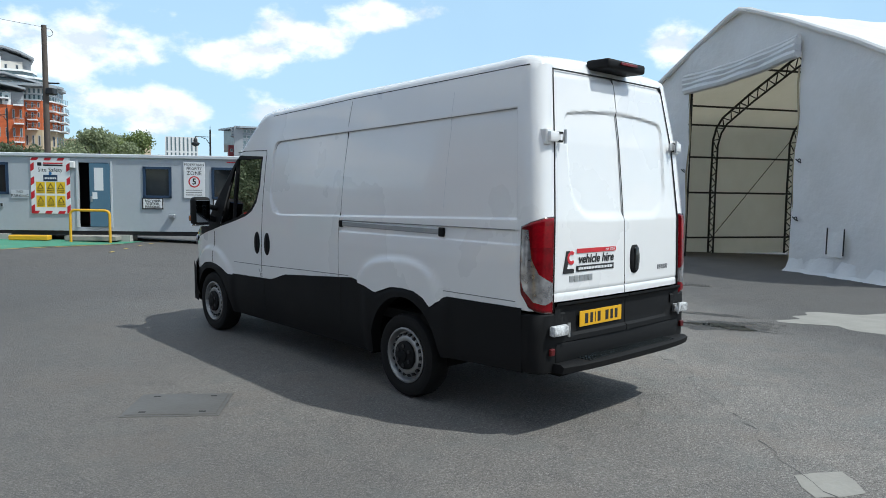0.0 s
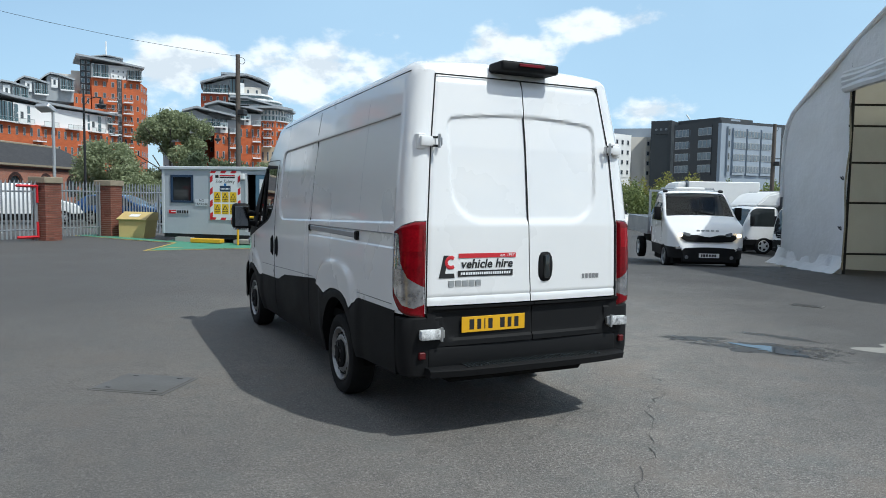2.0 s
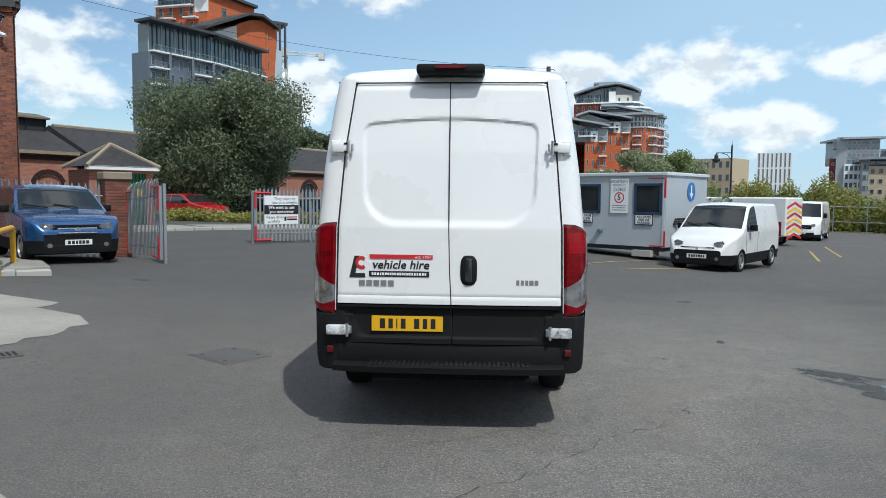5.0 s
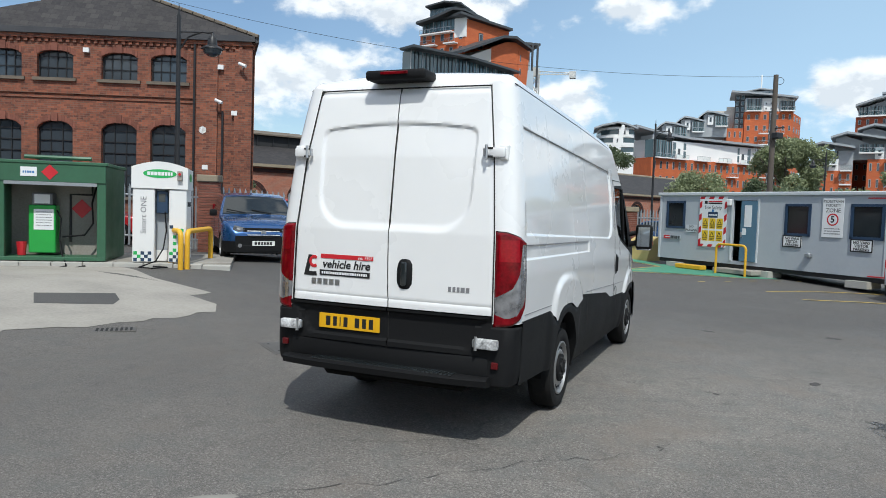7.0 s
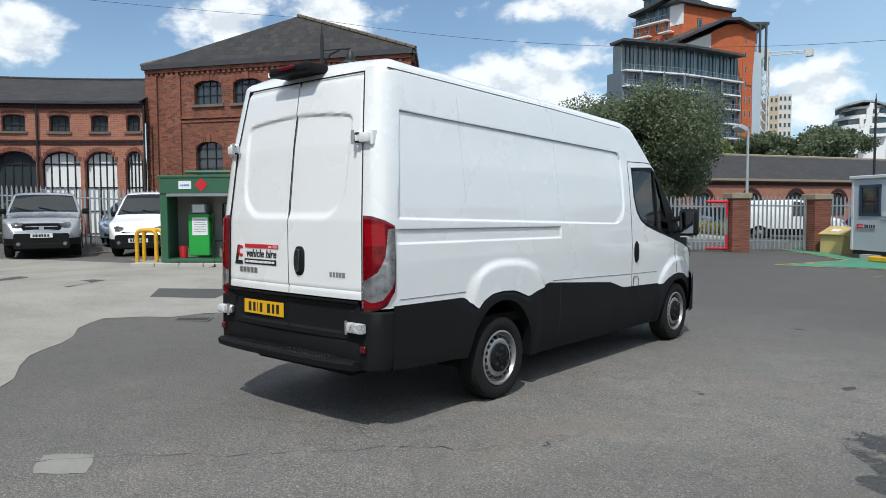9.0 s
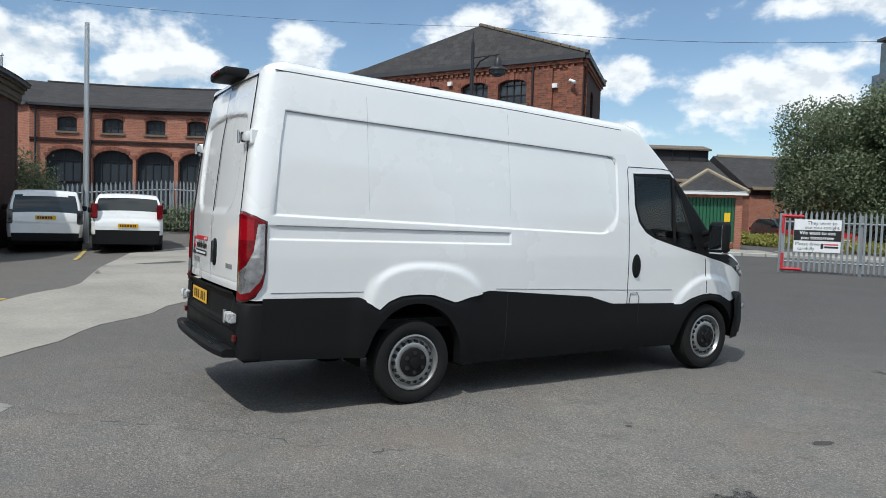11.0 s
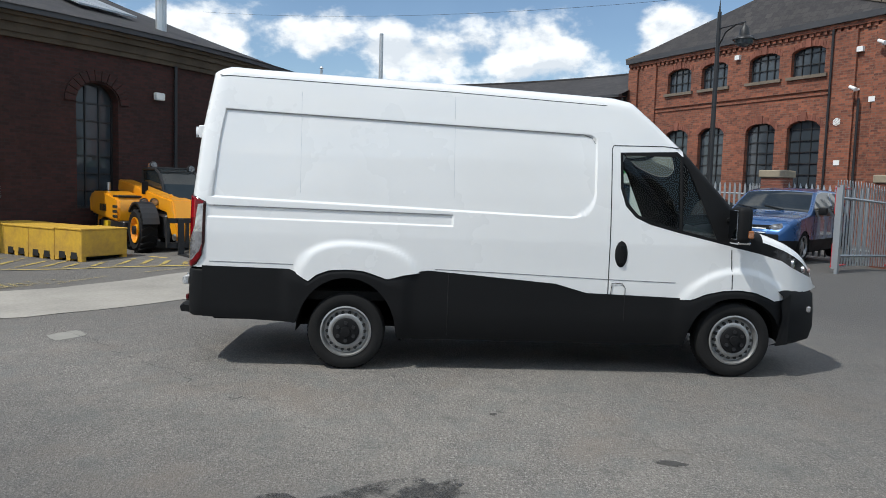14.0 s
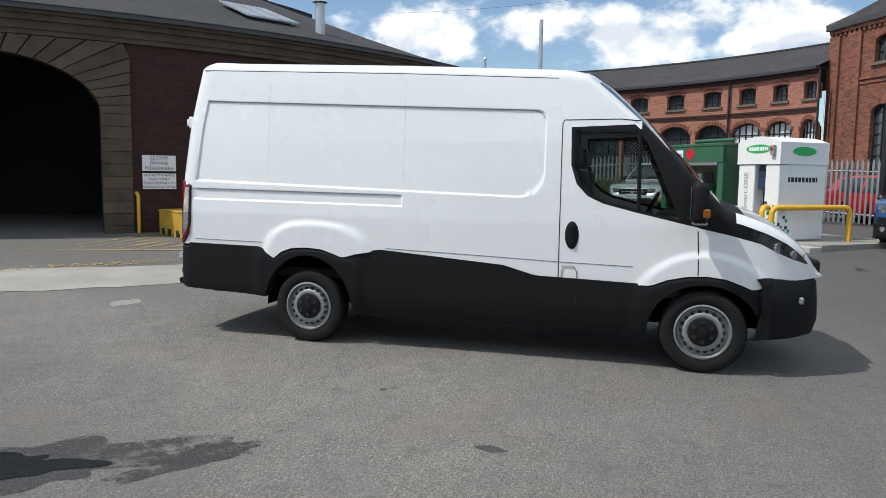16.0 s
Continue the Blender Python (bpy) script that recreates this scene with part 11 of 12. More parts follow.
def orange_towers():
    D = 230.0
    t = thing("apartment_towers", pose(0, 0, 0), "orange and white apartment tower with stepped curved roofs", "apartment building")
    z = lambda e: el(e, D)
    # the tower: orange shaft, white head, lantern and mast
    block(t, -0.34, 1.30, D, D + 1, -2, z(7.85), ORANGE_BRICK, 3, 11, win=(0.36, 0.45))
    block(t, 1.30, 1.62, D + 0.9, D + 1.1, -2, z(7.9), RENDER_DARK, 1, 11, WINGLASS, (0.6, 0.6))
    block(t, 1.62, 2.86, D + 1, D + 2, -2, z(7.85), ORANGE_BRICK, 3, 11, win=(0.36, 0.45))
    block(t, 2.86, 3.34, D + 2, D + 13, -2, z(7.75), ORANGE_BRICK, 3, 11, win=(0.36, 0.45), depth=0.6)
    for k in range(1, 10):
        railing(t, 0.62, 1.28, D, D + 0.4, -2 + (z(7.85) + 2) / 11 * k)
        railing(t, 1.66, 2.3, D + 0.8, D + 1.2, -2 + (z(7.85) + 2) / 11 * k)
    block(t, -0.30, 2.95, D + 0.6, D + 2.6, z(7.85), z(8.85), RENDER_WHITE, 0, 1)
    glazed(t, -0.28, 0.75, D + 0.3, D + 0.9, z(7.9), z(8.8), 6)
    glazed(t, 2.0, 2.92, D + 1.5, D + 2.2, z(7.9), z(8.6), 6)
    block(t, 0.9, 1.9, D + 0.9, D + 1.5, z(7.9), z(8.6), RENDER_WHITE, 3, 2, win=(0.3, 0.4))
    canopy(t, [(-1.3, z(9.22)), (-0.2, z(9.12)), (1.5, z(8.95)), (3.15, z(8.72))], D - 1.5, D, 16)
    block(t, -0.2, 1.55, D + 5, D + 5, z(9.05), z(9.5), SKYROOF, 8, 1, CURTAIN, (0.85, 0.6), 8)
    canopy(t, [(-0.35, z(9.42)), (0.6, z(9.6)), (1.75, z(9.45))], D + 4, D + 4, 9, 0.3)
    part("mast", rod(bmesh.new(), polar(0.66, D + 8) + Vector((0, 0, z(9.4))), polar(0.66, D + 8) + Vector((0, 0, z(10.75))), 0.22, 6), RENDER_WHITE, t)
    # stair core
    block(t, -1.62, -0.92, D + 5, D + 5, z(6.6), z(8.4), BEIGE_PALE, 0, 1, depth=6)
    block(t, -1.05, -0.34, D + 3, D + 3, z(6.6), z(9.2), RENDER_DARK, 2, 6, CURTAIN, (0.6, 0.7), depth=6)
    block(t, -2.5, -1.62, D + 6, D + 6, z(7.4), z(8.15), BEIGE_PALE, 0, 1, depth=6)
    block(t, -1.5, -0.40, D - 1, D - 0.5, -2, z(6.65), ORANGE_BRICK, 3, 8, win=(0.36, 0.45))
    # stepped penthouses under shallow curved roofs
    for a0, a1, e0, e1, d in ((-6.7, -4.3, 5.6, 6.72, D - 12), (-5.3, -3.1, 5.9, 7.25, D - 7), (-3.7, -1.5, 6.0, 7.75, D - 3)):
        w = a1 - a0
        gable(t, "wall", [(a0 + 0.25 * w, z(e0)), (a1, z(e0)), (a1, z(e1) - 1.0), (a0 + 0.62 * w, z(e1) - 0.4), (a0 + 0.34 * w, z(e1) - 0.2), (a0 + 0.25 * w, z(e1) - 0.8)], d, d + 1, 10, RENDER_GREY)
        canopy(t, [(a0, z(e1) - 2.6), (a0 + 0.2 * w, z(e1) - 0.9), (a0 + 0.36 * w, z(e1)), (a0 + 0.6 * w, z(e1) - 0.25), (a1 + 0.1, z(e1) - 1.3)], d - 1.5, d - 0.5, 13, 0.45)
        glazed(t, a0 + 0.62 * w, a1, d - 0.6, d - 0.2, z(e1) - 4.2, z(e1) - 1.2, 6)
        block(t, a0 + 0.38 * w, a0 + 0.56 * w, d - 0.3, d - 0.2, z(e1) - 3.6, z(e1) - 0.8, RENDER_WHITE, 1, 1, WINGLASS, (0.4, 0.5), depth=1.0)
    # long wing: orange foot, white upper floors, grey overhanging roof
    zo, zr = 17.6, 23.2
    block(t, -6.7, 1.46, 200, 232, -2, zo, ORANGE_BRICK, 20, 5, win=(0.34, 0.52))
    block(t, -7.52, -6.7, 206, 200, -2, zo, ORANGE_BRICK, 2, 5, win=(0.34, 0.52), depth=0.6)
    block(t, -6.7, 1.46, 201.5, 233.5, zo, zr - 0.6, RENDER_WHITE, 0, 1)
    on_line = lambda a: 1 / (1 / 201.5 + (1 / 233.5 - 1 / 201.5) * (a + 6.7) / 8.16) - 0.35
    for k in range(9):
        a = -5.2 + k * 0.74
        d = on_line(a + 0.12)
        block(t, a, a + 0.24, d - 0.47, d + 0.47, zo + 0.3, zr - 0.9, CURTAIN, 1, 2, CURTAIN, (0.85, 0.9), depth=1.0, wallname="glazing")
        if k % 3 == 0:
            block(t, a + 0.32, a + 0.58, on_line(a + 0.32), on_line(a + 0.58), zo + 1.0, zo + 3.2, RENDER_WHITE, 1, 1, WINGLASS, (0.7, 0.8), depth=1.0)
    glazed(t, -6.6, -5.3, 200.6, 205.8, zo + 0.1, zr - 0.7, 8)
    glazed(t, 0.5, 1.4, 229.2, 232.6, zo + 0.1, zr - 0.9, 6)
    for a in (-5.2, -3.7, -2.2, -0.7):
        railing(t, a, a + 0.9, on_line(a) - 1.2, on_line(a + 0.9) - 1.2, zo)
    for a in (-4.2, -1.4):
        railing(t, a, a + 0.6, on_line(a) - 1.2, on_line(a + 0.6) - 1.2, zo - 4)
    block(t, -7.6, -6.7, 207, 201.2, zo, zr + 0.6, RENDER_GREY, 1, 1, WINGLASS, (0.35, 0.4), depth=0.6)
    canopy(t, [(-7.9, zr + 2.2), (-7.0, zr + 1.5), (-5.6, zr + 0.6), (-4.2, zr + 0.15), (1.6, zr - 0.3)], 197.5, 231, 16, 0.6)


orange_towers()


def terrace_block():
    t = thing("apartment_towers", pose(0, 0, 0), "white curved apartment terraces with thin roofs behind the trees", "apartment building")
    d = 160.0
    for k, (a0, a1, zt) in enumerate(((-11.35, -7.9, 16.9), (-11.2, -7.9, 18.9), (-10.8, -7.9, 20.7))):
        plan = [(a0, d + 6), (a0 + 0.25, d + 2), (a0 + 0.9, d - 0.5), (a0 + 1.9, d - 1.5), (a1, d - 1), (a1, d + 9), (a0, d + 9)]
        bowed(t, "slab", plan, zt - 0.45, zt, RENDER_WHITE)
        inner = [(a + 0.12 if i < 3 else a, q + (0.9 if q < d + 3 else 0)) for i, (a, q) in enumerate(plan)]
        bowed(t, "glazing", inner, zt - 2.1, zt - 0.45, CURTAIN)
        bowed(t, "parapet", plan, zt - 2.1, zt - 1.55, RENDER_WHITE)
        block(t, a0 + 1.75, a0 + 2.5, d - 1.6, d - 1.4, zt - 2.1, zt - 0.3, RENDER_WHITE, 1, 1, WINGLASS, (0.35, 0.5), depth=1.5)
    bowed(t, "wall", [(-11.3, d + 4), (-10.6, d), (-7.9, d), (-7.9, d + 9), (-11.3, d + 9)], -2, 14.8, RENDER_WHITE)
    canopy(t, [(-10.95, 20.1), (-10.3, 20.8), (-9.2, 21.4), (-8.6, 21.2), (-7.6, 20.2)], d - 2.5, d - 2, 10, 0.35)
    gable(t, "fin", [(-9.35, 14.0), (-8.95, 14.0), (-8.6, 21.0), (-8.85, 21.1)], d - 2.2, d - 2.2, 3, RENDER_WHITE)


terrace_block()


def second_tower():
    D = 190.0
    z = lambda e: el(e, D)
    t = thing("apartment_towers", pose(0, 0, 0), "stepped orange apartment tower with curved balconied front", "apartment building")
    # high slab with its curved lid
    block(t, 6.9, 8.85, D + 4, D + 3, -2, z(7.42), ORANGE_DEEP, 4, 11, win=(0.36, 0.45))
    for k in (7, 8, 9):
        railing(t, 7.5, 8.6, D + 3, D + 2.5, -2 + (z(7.42) + 2) / 11 * k)
    gable(t, "wall", [(7.1, z(7.42)), (11.8, z(7.3)), (11.8, z(8.2)), (10.2, z(8.75)), (8.9, z(8.6)), (7.1, z(8.05))], D + 5, D + 4, 10, RENDER_GREY)
    glazed(t, 7.1, 8.9, D + 4.2, D + 3.6, z(7.45), z(8.1), 8)
    glazed(t, 9.0, 10.0, D + 3.9, D + 3.7, z(7.4), z(8.6), 5, False)
    block(t, 10.0, 11.3, D + 3, D + 3, z(7.3), z(8.05), BEIGE_PALE, 2, 1, win=(0.25, 0.4), depth=4)
    block(t, 9.55, 10.05, D + 2.6, D + 2.6, z(7.3), z(8.3), RENDER_WHITE, 0, 1, depth=4)
    canopy(t, [(6.85, z(8.1)), (8.0, z(8.48)), (8.9, z(8.72)), (10.2, z(8.86)), (11.2, z(8.6)), (12.0, z(8.22))], D + 2, D + 2, 14, 0.45)
    block(t, 8.6, 9.8, D + 8, D + 8, z(8.7), z(9.08), SKYROOF, 6, 1, CURTAIN, (0.85, 0.6), 6, roof=0.1)
    # tiers falling away round the curved end
    for a0, a1, e0, e1, d in ((8.9, 12.2, 6.9, 7.5, D + 2), (9.4, 12.9, 6.4, 7.0, D)):
        plan = [(a0, d), (a1 - 0.9, d - 1), (a1 - 0.3, d + 1), (a1, d + 5), (a1, d + 12), (a0, d + 12)]
        bowed(t, "glazing", [(a, q + 0.8) for a, q in plan], z(e0), z(e1) - 0.4, CURTAIN)
        bowed(t, "slab", plan, z(e1) - 0.4, z(e1), RENDER_WHITE)
        bowed(t, "parapet", plan, z(e0), z(e0) + 0.8, RENDER_WHITE)
    segs = ((11.2, 12.3, D - 4, D - 4.5), (12.3, 13.15, D - 4.5, D - 1), (13.15, 13.72, D - 1, D + 6))
    for a0, a1, d0, d1 in segs:
        block(t, a0, a1, d0, d1, -2, z(3.4), BEIGE, 3, 3, win=(0.4, 0.45))
        block(t, a0, a1, d0 + 0.4, d1 + 0.4, z(3.4), z(5.36), ORANGE_BRICK, 3, 3, win=(0.36, 0.5))
        block(t, a0, a1, d0 + 1.2, d1 + 1.2, z(5.36), z(6.2), RENDER_WHITE, 4, 2, CURTAIN, (0.5, 0.75))
        for e in (3.42, 4.05, 4.7):
            railing(t, a0 + 0.3 * (a1 - a0), a0 + 0.8 * (a1 - a0), d0 + 0.3, d1 + 0.3, z(e))
        railing(t, a0, a1, d0 + 0.9, d1 + 0.9, z(5.38), 1.0)
    bowed(t, "roof", [(9.0, D - 3), (11.2, D - 6), (12.4, D - 6.5), (13.3, D - 3), (13.9, D + 5), (13.6, D + 10), (9.0, D + 10)], z(6.22), z(6.38), ROOFGREY)
    canopy(t, [(9.0, z(6.95)), (10.2, z(6.95)), (11.4, z(6.66)), (12.6, z(6.4)), (13.7, z(6.2))], D - 4, D - 3, 12, 0.45)
    glazed(t, 10.6, 12.6, D - 3.4, D - 3.4, z(6.25), z(6.5), 8, False)
    # two lower steps with curved roofs
    for a0, a1, eo, r0, r1, q0, d in ((9.55, 11.25, 4.9, 6.45, 5.9, 7.4, D - 6), (7.8, 9.55, 4.22, 5.9, 5.32, 5.8, D - 8), (5.0, 6.95, 3.45, 5.25, 4.9, 4.3, D - 9)):
        block(t, a0, a1, d, d, -2, z(eo), ORANGE_BRICK, 4, 5, win=(0.34, 0.5))
        for k in (2, 3, 4, 5):
            railing(t, a0 + 0.62 * (a1 - a0), a1 - 0.05, d, d, -2 + (z(eo) + 2) / 5 * k)
        block(t, a0 - 0.5, a1, d + 1, d + 1, z(eo), z(r1) - 0.4, RENDER_GREY, 0, 1)
        glazed(t, a0 - 0.5, a0 + 0.5 * (a1 - a0), d + 0.6, d + 0.6, z(eo) + 1.4, z(r1) - 0.4, 7)
        block(t, a0 + 0.25 * (a1 - a0), a0 + 0.55 * (a1 - a0), d + 0.1, d + 0.1, z(eo), z(eo) + 2.6, RENDER_WHITE, 1, 1, WINGLASS, (0.4, 0.5), depth=2)
        gable(t, "wall", [(q0, z(eo)), (a0, z(eo)), (a0, z(r1)), (q0 + 0.6, z(r0) - 0.3), (q0, z(r0) - 0.9)], d + 1.4, d + 1.4, 8, RENDER_GREY)
        canopy(t, [(q0 - 0.3, z(r0) - 1.0), (q0 + 0.7, z(r0)), (a1 - 0.6, z(r1) + 0.5), (a1 + 0.1, z(r1))], d - 1.2, d - 1.2, 12, 0.45)
    block(t, 4.2, 5.0, D - 4, D - 4, -2, z(4.2), RENDER_GREY, 3, 5, CURTAIN, (0.5, 0.5))


second_tower()


def glass_tower():
    t = thing("apartment_towers", pose(0, 0, 0), "tall glazed apartment block with orange tower behind", "apartment building")
    legs = ((-25.6, -21.2, 150.0, 159.5), (-21.2, -17.5, 159.5, 174.5))
    top, deck = 35.0, 29.5
    for a0, a1, d0, d1 in legs:
        block(t, a0, a1, d0, d1, -2, deck - 0.2, SLATEBLUE, 7, 10, WINGLASS, (0.42, 0.62), depth=5)
        glazed(t, a0, a1, d0 + 1.2, d1 + 1.2, deck, top, 15, False)
        railing(t, a0, a1, d0 + 0.6, d1 + 0.6, deck, 1.6)
        for k in range(1, 10):
            w = a1 - a0
            for q0, q1 in ((0.02, 0.26), (0.66, 0.97)):
                railing(t, a0 + w * q0, a0 + w * q1, d0 + (d1 - d0) * q0, d0 + (d1 - d0) * q1, deck - 3.15 * k, 1.5)
        f, L = straight(polar(a0, d0), polar(a1, d1))
        for q in (0.28, 0.64, 0.985):
            part("pier", rod(bmesh.new(), f(L * q, -2, 0.9), f(L * q, deck, 0.9), 0.35, 4), SLATEBLUE, t)
        part("roof", prism(bmesh.new(), [f(-0.6, top, 1.8), f(L + 0.6, top, 1.8), f(L + 0.6, top + 0.5, 1.8), f(-0.6, top + 0.5, 1.8)], (f(0, 0, -5) - f(0, 0, 0))), RENDER_DARK, t)
    # orange wing under its curved roof, with the pale slab at its end
    gable(t, "wall", [(-19.3, deck), (-16.55, deck), (-16.3, 41.4), (-17.4, 43.0), (-18.2, 42.6), (-19.3, 40.6)], 172, 180, 10, ORANGE_BRICK)
    gable(t, "wall", [(-21.2, 34.0), (-19.3, 34.0), (-19.3, 40.4), (-21.0, 37.4)], 166, 172, 8, BEIGE_PALE)
    canopy(t, [(-21.4, 37.6), (-19.6, 40.7), (-18.4, 42.9), (-17.4, 43.4), (-16.1, 41.6)], 163.5, 178.5, 12, 0.6, RENDER_DARK)
    block(t, -17.15, -16.5, 177.5, 180, -2, 41.0, ORANGE_BRICK, 2, 13, win=(0.3, 0.5), depth=8)
    block(t, -16.5, -15.95, 180.5, 184, -2, 37.4, RENDER_PALE, 0, 1, depth=8)
    canopy(t, [(-19.6, 44.6), (-17.5, 45.4), (-15.5, 45.2)], 186, 190, 10, 0.6, RENDER_DARK)
    for a in (-16.5, -16.1, -15.7):
        part("column", rod(bmesh.new(), polar(a, 188) + Vector((0, 0, 34)), polar(a, 188) + Vector((0, 0, 45)), 0.3, 6), RENDER_DARK, t)
    gable(t, "wall", [(-19.5, 38.0), (-16.3, 38.0), (-16.3, 44.9), (-19.5, 44.4)], 190, 192, 4, RENDER_GREY)
    # the upper tower
    block(t, -25.0, -21.4, 186, 178, -2, 46.6, ORANGE_BRICK, 5, 14, win=(0.36, 0.5), depth=10)
    for k in (9, 10, 11, 12, 13):
        railing(t, -24.8, -23.6, 185.2, 182.6, -2 + 48.6 / 14 * k)
        railing(t, -22.9, -22.0, 181, 179, -2 + 48.6 / 14 * k)
    glazed(t, -24.8, -22.3, 185.7, 180, 46.0, 49.2, 9)
    gable(t, "wall", [(-22.3, 44.5), (-21.4, 44.5), (-21.4, 49.4), (-22.3, 50.4)], 179.8, 177.8, 6, RENDER_WHITE)
    gable(t, "wall", [(-21.4, -2), (-18.0, -2), (-18.0, 47.8), (-21.4, 48.9)], 178, 186, 10, ORANGE_BRICK)
    block(t, -20.35, -20.0, 180.2, 181, 36.0, 46.0, RENDER_DARK, 1, 4, WINGLASS, (0.8, 0.7), depth=1.0)
    canopy(t, [(-25.4, 48.6), (-24.0, 49.4), (-22.4, 50.9), (-21.5, 50.2)], 184, 176, 12, 0.6, RENDER_DARK)
    canopy(t, [(-21.8, 49.4), (-21.0, 49.0), (-17.7, 47.8)], 175.5, 185, 12, 0.6, RENDER_DARK)
    block(t, -24.3, -22.2, 190, 186, 48.5, 54.0, CURTAIN, 7, 1, CURTAIN, (0.8, 0.85), 8)
    canopy(t, [(-24.7, 54.0), (-23.2, 54.9), (-21.9, 54.2)], 188, 184, 11, 0.4, RENDER_DARK)
    part("mast", rod(bmesh.new(), polar(-23.2, 190) + Vector((0, 0, 54)), polar(-23.2, 190) + Vector((0, 0, 62)), 0.2, 6), RENDER_WHITE, t)
    t2 = thing("apartment_towers", pose(0, 0, 0), "plain beige concrete tower block", "apartment building")
    block(t2, -15.9, -15.3, 300, 301, -2, el(7.95, 300), BEIGE, 2, 14)
    block(t2, -15.3, -14.45, 301, 303, -2, el(8.05, 300), BEIGE_PALE, 3, 14)


glass_tower()


def tower_crane():
    t = thing("tower_crane", pose(0, 0, 0), "white lattice tower crane among the towers", "crane")
    d = 200.0
    b = polar(-15.85, d)
    top = el(10.75, d)
    bm = bmesh.new()
    s = 0.9
    cs = [Vector((sx * s, sy * s, 0)) for sx, sy in ((1, 1), (1, -1), (-1, -1), (-1, 1))]
    for c in cs:
        rod(bm, b + c, b + c + Vector((0, 0, top)), 0.2, 5)
    n = 16
    for i in range(n):
        for a, c in zip(cs, cs[1:] + cs[:1]):
            rod(bm, b + a + Vector((0, 0, top * i / n)), b + c + Vector((0, 0, top * (i + 1) / n)), 0.14, 4)
    part("mast", bm, CRANE, t)
    bm = bmesh.new()
    e = polar(-12.95, d)
    u = (e - b).normalized()
    for off in (0, 1.0):
        rod(bm, b + Vector((0, 0, top + off)), e + Vector((0, 0, top + off * 0.4)), 0.13, 5)
    for i in range(12):
        rod(bm, b.lerp(e, i / 12) + Vector((0, 0, top)), b.lerp(e, (i + 1) / 12) + Vector((0, 0, top + 1 - 0.6 * i / 12)), 0.08, 4)
    part("jib", bm, CRANE, t)
    part("counterweight", cube(-0.8, 0.8, -0.8, 0.8, -1.0, 0.8), CRANE, t, m=Matrix.Translation(e + Vector((0, 0, top))))
    part("crane_cab", cube(-0.9, 0.9, -0.9, 0.9, -0.5, 1.8), CRANE, t, m=Matrix.Translation(b + Vector((0, 0, top))))


tower_crane()


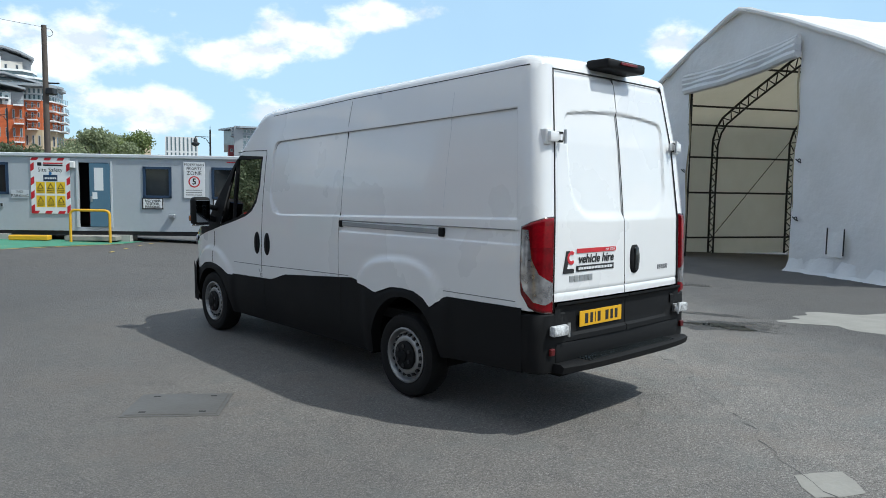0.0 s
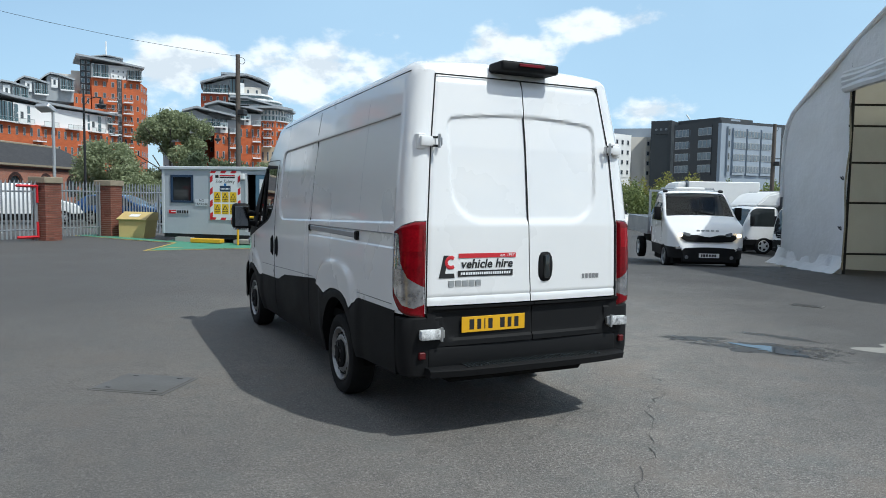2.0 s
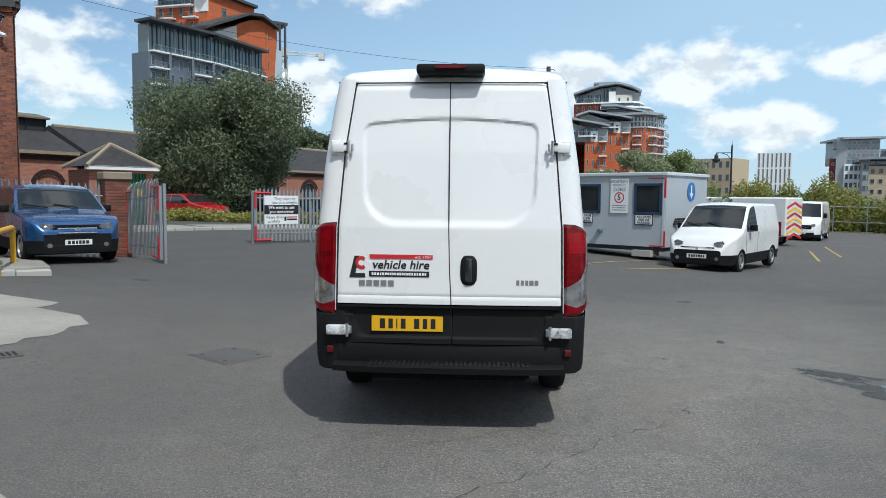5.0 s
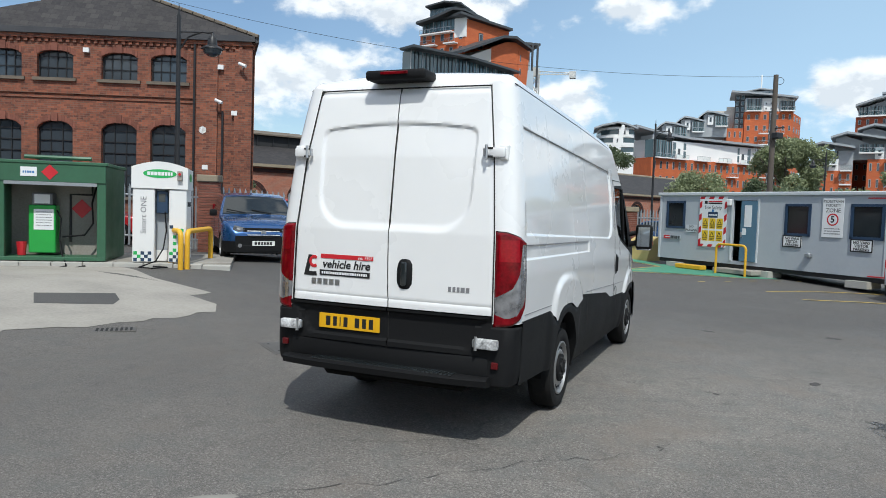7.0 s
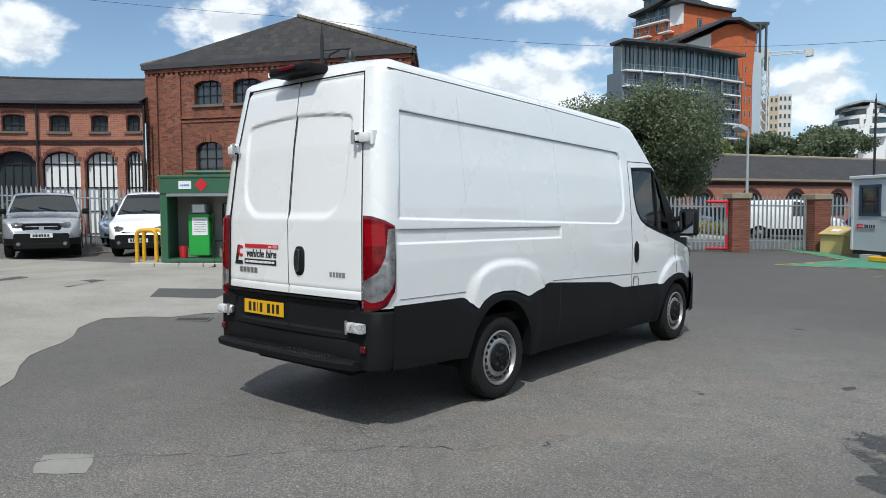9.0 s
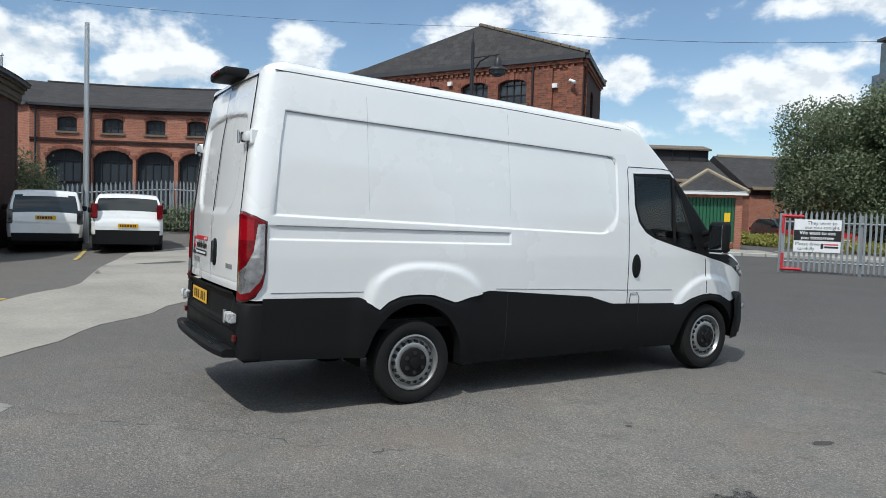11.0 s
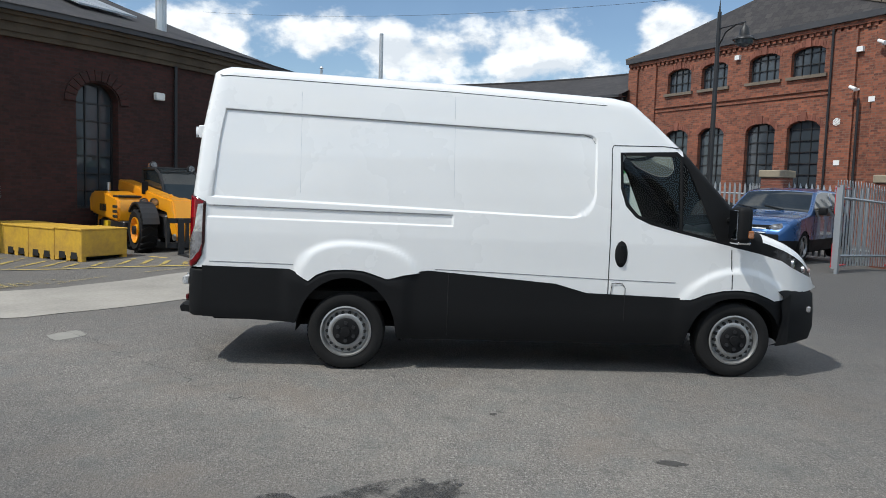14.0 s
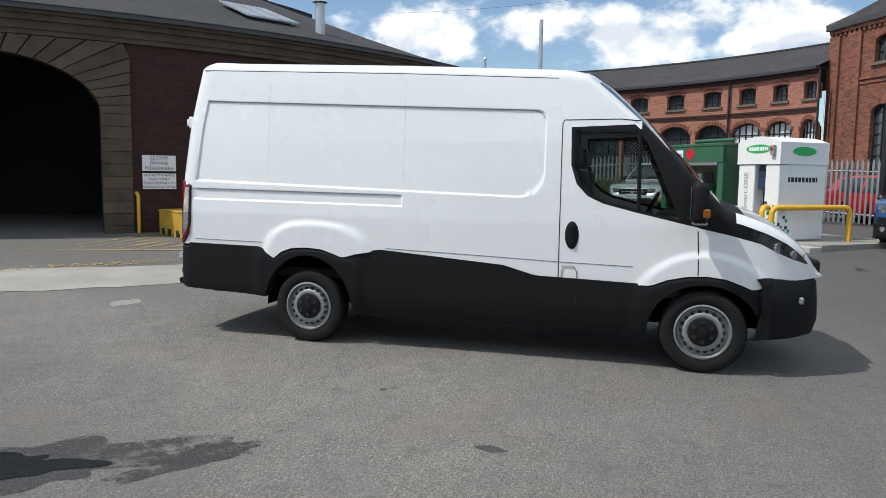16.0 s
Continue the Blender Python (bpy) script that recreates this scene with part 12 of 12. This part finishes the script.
def offices():
    t = thing("office_block", pose(0, 0, 0), "dark glass and grey office block above the hedge", "office building")
    d = 120.0
    z = lambda e: el(e, d)
    block(t, 35.82, 38.55, d + 2, d, -2, z(5.05), RENDER_DARK, 0, 1)
    block(t, 35.95, 37.15, d + 1.75, d + 0.9, z(1.6), z(4.75), RENDER_DARK, 3, 4, OFFICEGLASS, (0.93, 0.56), 0.3)
    block(t, 37.55, 37.8, d + 0.6, d + 0.4, z(1.6), z(4.75), RENDER_DARK, 1, 4, OFFICEGLASS, (0.8, 0.6), 0.3)
    block(t, 38.55, 39.95, d, d + 4, -2, z(5.0), RENDER_WHITE, 0, 1)
    block(t, 38.62, 39.9, d - 0.1, d + 3.75, z(1.6), z(4.75), RENDER_WHITE, 3, 4, WINGLASS, (0.36, 0.46), 0.2)
    block(t, 39.95, 41.5, d + 4.5, d + 6, -2, z(4.9), BEIGE_PALE, 0, 1)
    block(t, 41.1, 41.36, d + 5.3, d + 5.6, z(1.6), z(4.75), BEIGE_PALE, 1, 4, WINGLASS, (0.8, 0.46), 0.3)
    block(t, 38.65, 41.5, d + 9, d + 9, -2, z(5.75), RENDER_STEEL, 12, 1, RENDER_DARK, (0.8, 0.06))
    block(t, 41.4, 42.9, d + 3, d + 2, -2, z(6.05), RENDER_DARK, 0, 1)
    block(t, 41.6, 42.7, d + 2.7, d + 1.9, z(5.0), z(5.7), RENDER_DARK, 3, 1, WINGLASS, (0.4, 0.2), 0.3)
    block(t, 42.9, 43.4, d + 2, d + 9, -2, z(6.0), RENDER_DARK, 1, 7, WINGLASS, (0.3, 0.3), 0.5)
    block(t, 43.1, 46.45, d + 1, d - 6, -2, z(5.62), RENDER_DARK, 0, 1)
    block(t, 43.22, 44.75, d + 0.6, d - 2.4, z(1.75), z(5.35), RENDER_DARK, 6, 4, OFFICEGLASS, (0.95, 0.62), 0.3)
    block(t, 44.85, 45.8, d - 2.9, d - 4.8, z(1.75), z(5.35), RENDER_DARK, 3, 4, OFFICEGLASS, (0.95, 0.62), 0.3)
    block(t, 43.4, 46.4, d + 6, d + 0.5, z(5.4), z(6.15), RENDER_DARK, 7, 1, OFFICEGLASS, (0.9, 0.2), 8)
    south = lambda a, out: (78.3 - out) / math.cos(radians(a))
    block(t, 46.4, 47.8, south(46.4, -5), south(47.8, -5), z(5.2), z(6.1), RENDER_STEEL, 0, 1, depth=0.5)
    block(t, 46.45, 50.6, south(46.45, 0.1), south(50.6, 0.1), -2, z(5.4), RENDER_STEEL, 0, 1, depth=0.6)
    block(t, 46.95, 47.1, south(46.95, 0.4), south(47.1, 0.4), z(1.75), z(5.2), RENDER_STEEL, 1, 4, WINGLASS, (0.9, 0.6), 0.3)
    for k in range(3):
        a = 47.35 + k * 0.98
        block(t, a, a + 0.86, south(a, 0.4), south(a + 0.86, 0.4), z(1.75), z(5.1), RENDER_STEEL, 4, 4, OFFICEGLASS, (0.92, 0.56), 0.3)
    part("roof_mast", rod(bmesh.new(), polar(44.2, d) + Vector((0, 0, z(6.0))), polar(43.95, d) + Vector((0, 0, z(6.35))), 0.12, 5), RENDER_WHITE, t)
    t = thing("office_block", pose(0, 0, 0), "white and glass office towers with tan brick wing beyond the yard", "office building")
    d = 210.0
    z = lambda e: el(e, d)
    block(t, 24.95, 25.4, d + 4, d + 4, -2, z(2.95), MAROON_CLAD, 1, 5, WINGLASS, (0.4, 0.3))
    block(t, 25.35, 26.0, d, d, -2, z(4.38), RENDER_GREY, 0, 1)
    block(t, 25.15, 25.36, d + 1, d + 1, z(3.6), z(4.3), RENDER_GREY, 1, 3, CURTAIN, (0.9, 0.3), 4)
    block(t, 26.0, 27.95, d, d + 3, z(2.5), z(4.2), OFFICEGLASS, 7, 4, CURTAIN, (0.88, 0.62), roof=0.25, over=1.6)
    block(t, 25.9, 27.0, d - 1, d, -2, z(2.5), RENDER_WHITE, 4, 6, CURTAIN, (0.7, 0.6))
    block(t, 26.93, 27.95, d - 2, d - 1, z(2.5), z(2.95), ORANGE_BRICK, 0, 1)
    block(t, 27.0, 28.6, d - 4, d - 3, -2, z(2.62), RENDER_GREY, 6, 5, CURTAIN, (0.8, 0.5), roof=0.1, over=1.2)
    block(t, 27.98, 28.5, d + 6, d + 6, -2, z(3.6), RENDER_STEEL, 2, 8, CURTAIN, (0.7, 0.6))
    block(t, 28.66, 30.2, d + 4, d + 4, -2, z(3.42), RENDER_WHITE, 3, 6, OFFICEGLASS, (0.5, 0.4), roof=0.0, over=1.4)
    block(t, 29.7, 30.7, d + 2, d + 2, z(2.5), z(3.3), OFFICEGLASS, 3, 2, CURTAIN, (0.85, 0.7), depth=4)
    # the tan wing: brick floors, a dark glazed top floor and thin flat roofs
    block(t, 27.4, 30.82, d - 30, d - 30, -2, z(2.02), BEIGE, 7, 5, WINGLASS, (0.55, 0.46))
    block(t, 27.45, 30.8, d - 29, d - 29, z(2.02), z(2.4), RENDER_DARK, 10, 1, OFFICEGLASS, (0.9, 0.5), roof=0.1, over=2.2)
    block(t, 30.82, 32.1, d - 30, d - 22, -2, z(2.1), BEIGE, 3, 5, WINGLASS, (0.5, 0.46), depth=0.6)
    block(t, 30.85, 32.05, d - 28.5, d - 20.5, z(2.1), z(2.42), RENDER_WHITE, 3, 1, WINGLASS, (0.6, 0.6), depth=4)
    block(t, 30.5, 32.4, d - 4, d - 2, z(2.2), z(2.92), RENDER_GREY, 0, 1, depth=6)
    block(t, 32.12, 32.5, d - 20, d - 20, -2, z(2.75), RENDER_STEEL, 0, 1)
    block(t, 32.5, 33.15, d - 20, d - 20, -2, z(2.82), RENDER_WHITE, 0, 1)
    block(t, 32.95, 35.7, d - 24, d - 14, z(1.7), z(2.72), RENDER_DARK, 9, 3, OFFICEGLASS, (0.9, 0.5), roof=-1.1, over=2.0)
    block(t, 32.4, 35.6, d - 26, d - 17, -2, z(1.72), BEIGE_PALE, 9, 4, WINGLASS, (0.42, 0.5))
    block(t, 34.08, 34.9, 330, 330, -2, el(3.85, 330), OFFICEGLASS, 3, 16, CURTAIN, (0.9, 0.5))
    block(t, 34.75, 35.72, 328, 328, -2, el(4.05, 328), RENDER_WHITE, 4, 16, CURTAIN, (0.5, 0.4))
    block(t, 20.3, 22.6, 190, 190, -2, el(3.4, 190), RENDER_WHITE, 8, 4, CURTAIN, (0.4, 0.9))
    block(t, 13.8, 18.5, 260, 250, -2, el(3.0, 255), BEIGE, 10, 4, CURTAIN, (0.5, 0.5))


offices()


def far_fence():
    t = thing("mesh_fence", pose(0, 0, 0), "wire mesh gate and rail at the yard's end", "fence")
    a, b = Vector((21.0, 62.0)), Vector((40.0, 54.0))
    for i in range(9):
        p = a.lerp(b, i / 8)
        part("post", rod(bmesh.new(), (p.x, p.y, lift(p.x, p.y)), (p.x, p.y, lift(p.x, p.y) + 2.3), 0.04, 6), GALV, t)
    for z in (0.9, 2.2):
        part("rail", rod(bmesh.new(), (a.x, a.y, lift(a.x, a.y) + z), (b.x, b.y, lift(b.x, b.y) + z), 0.03, 5), GALV, t)


far_fence()
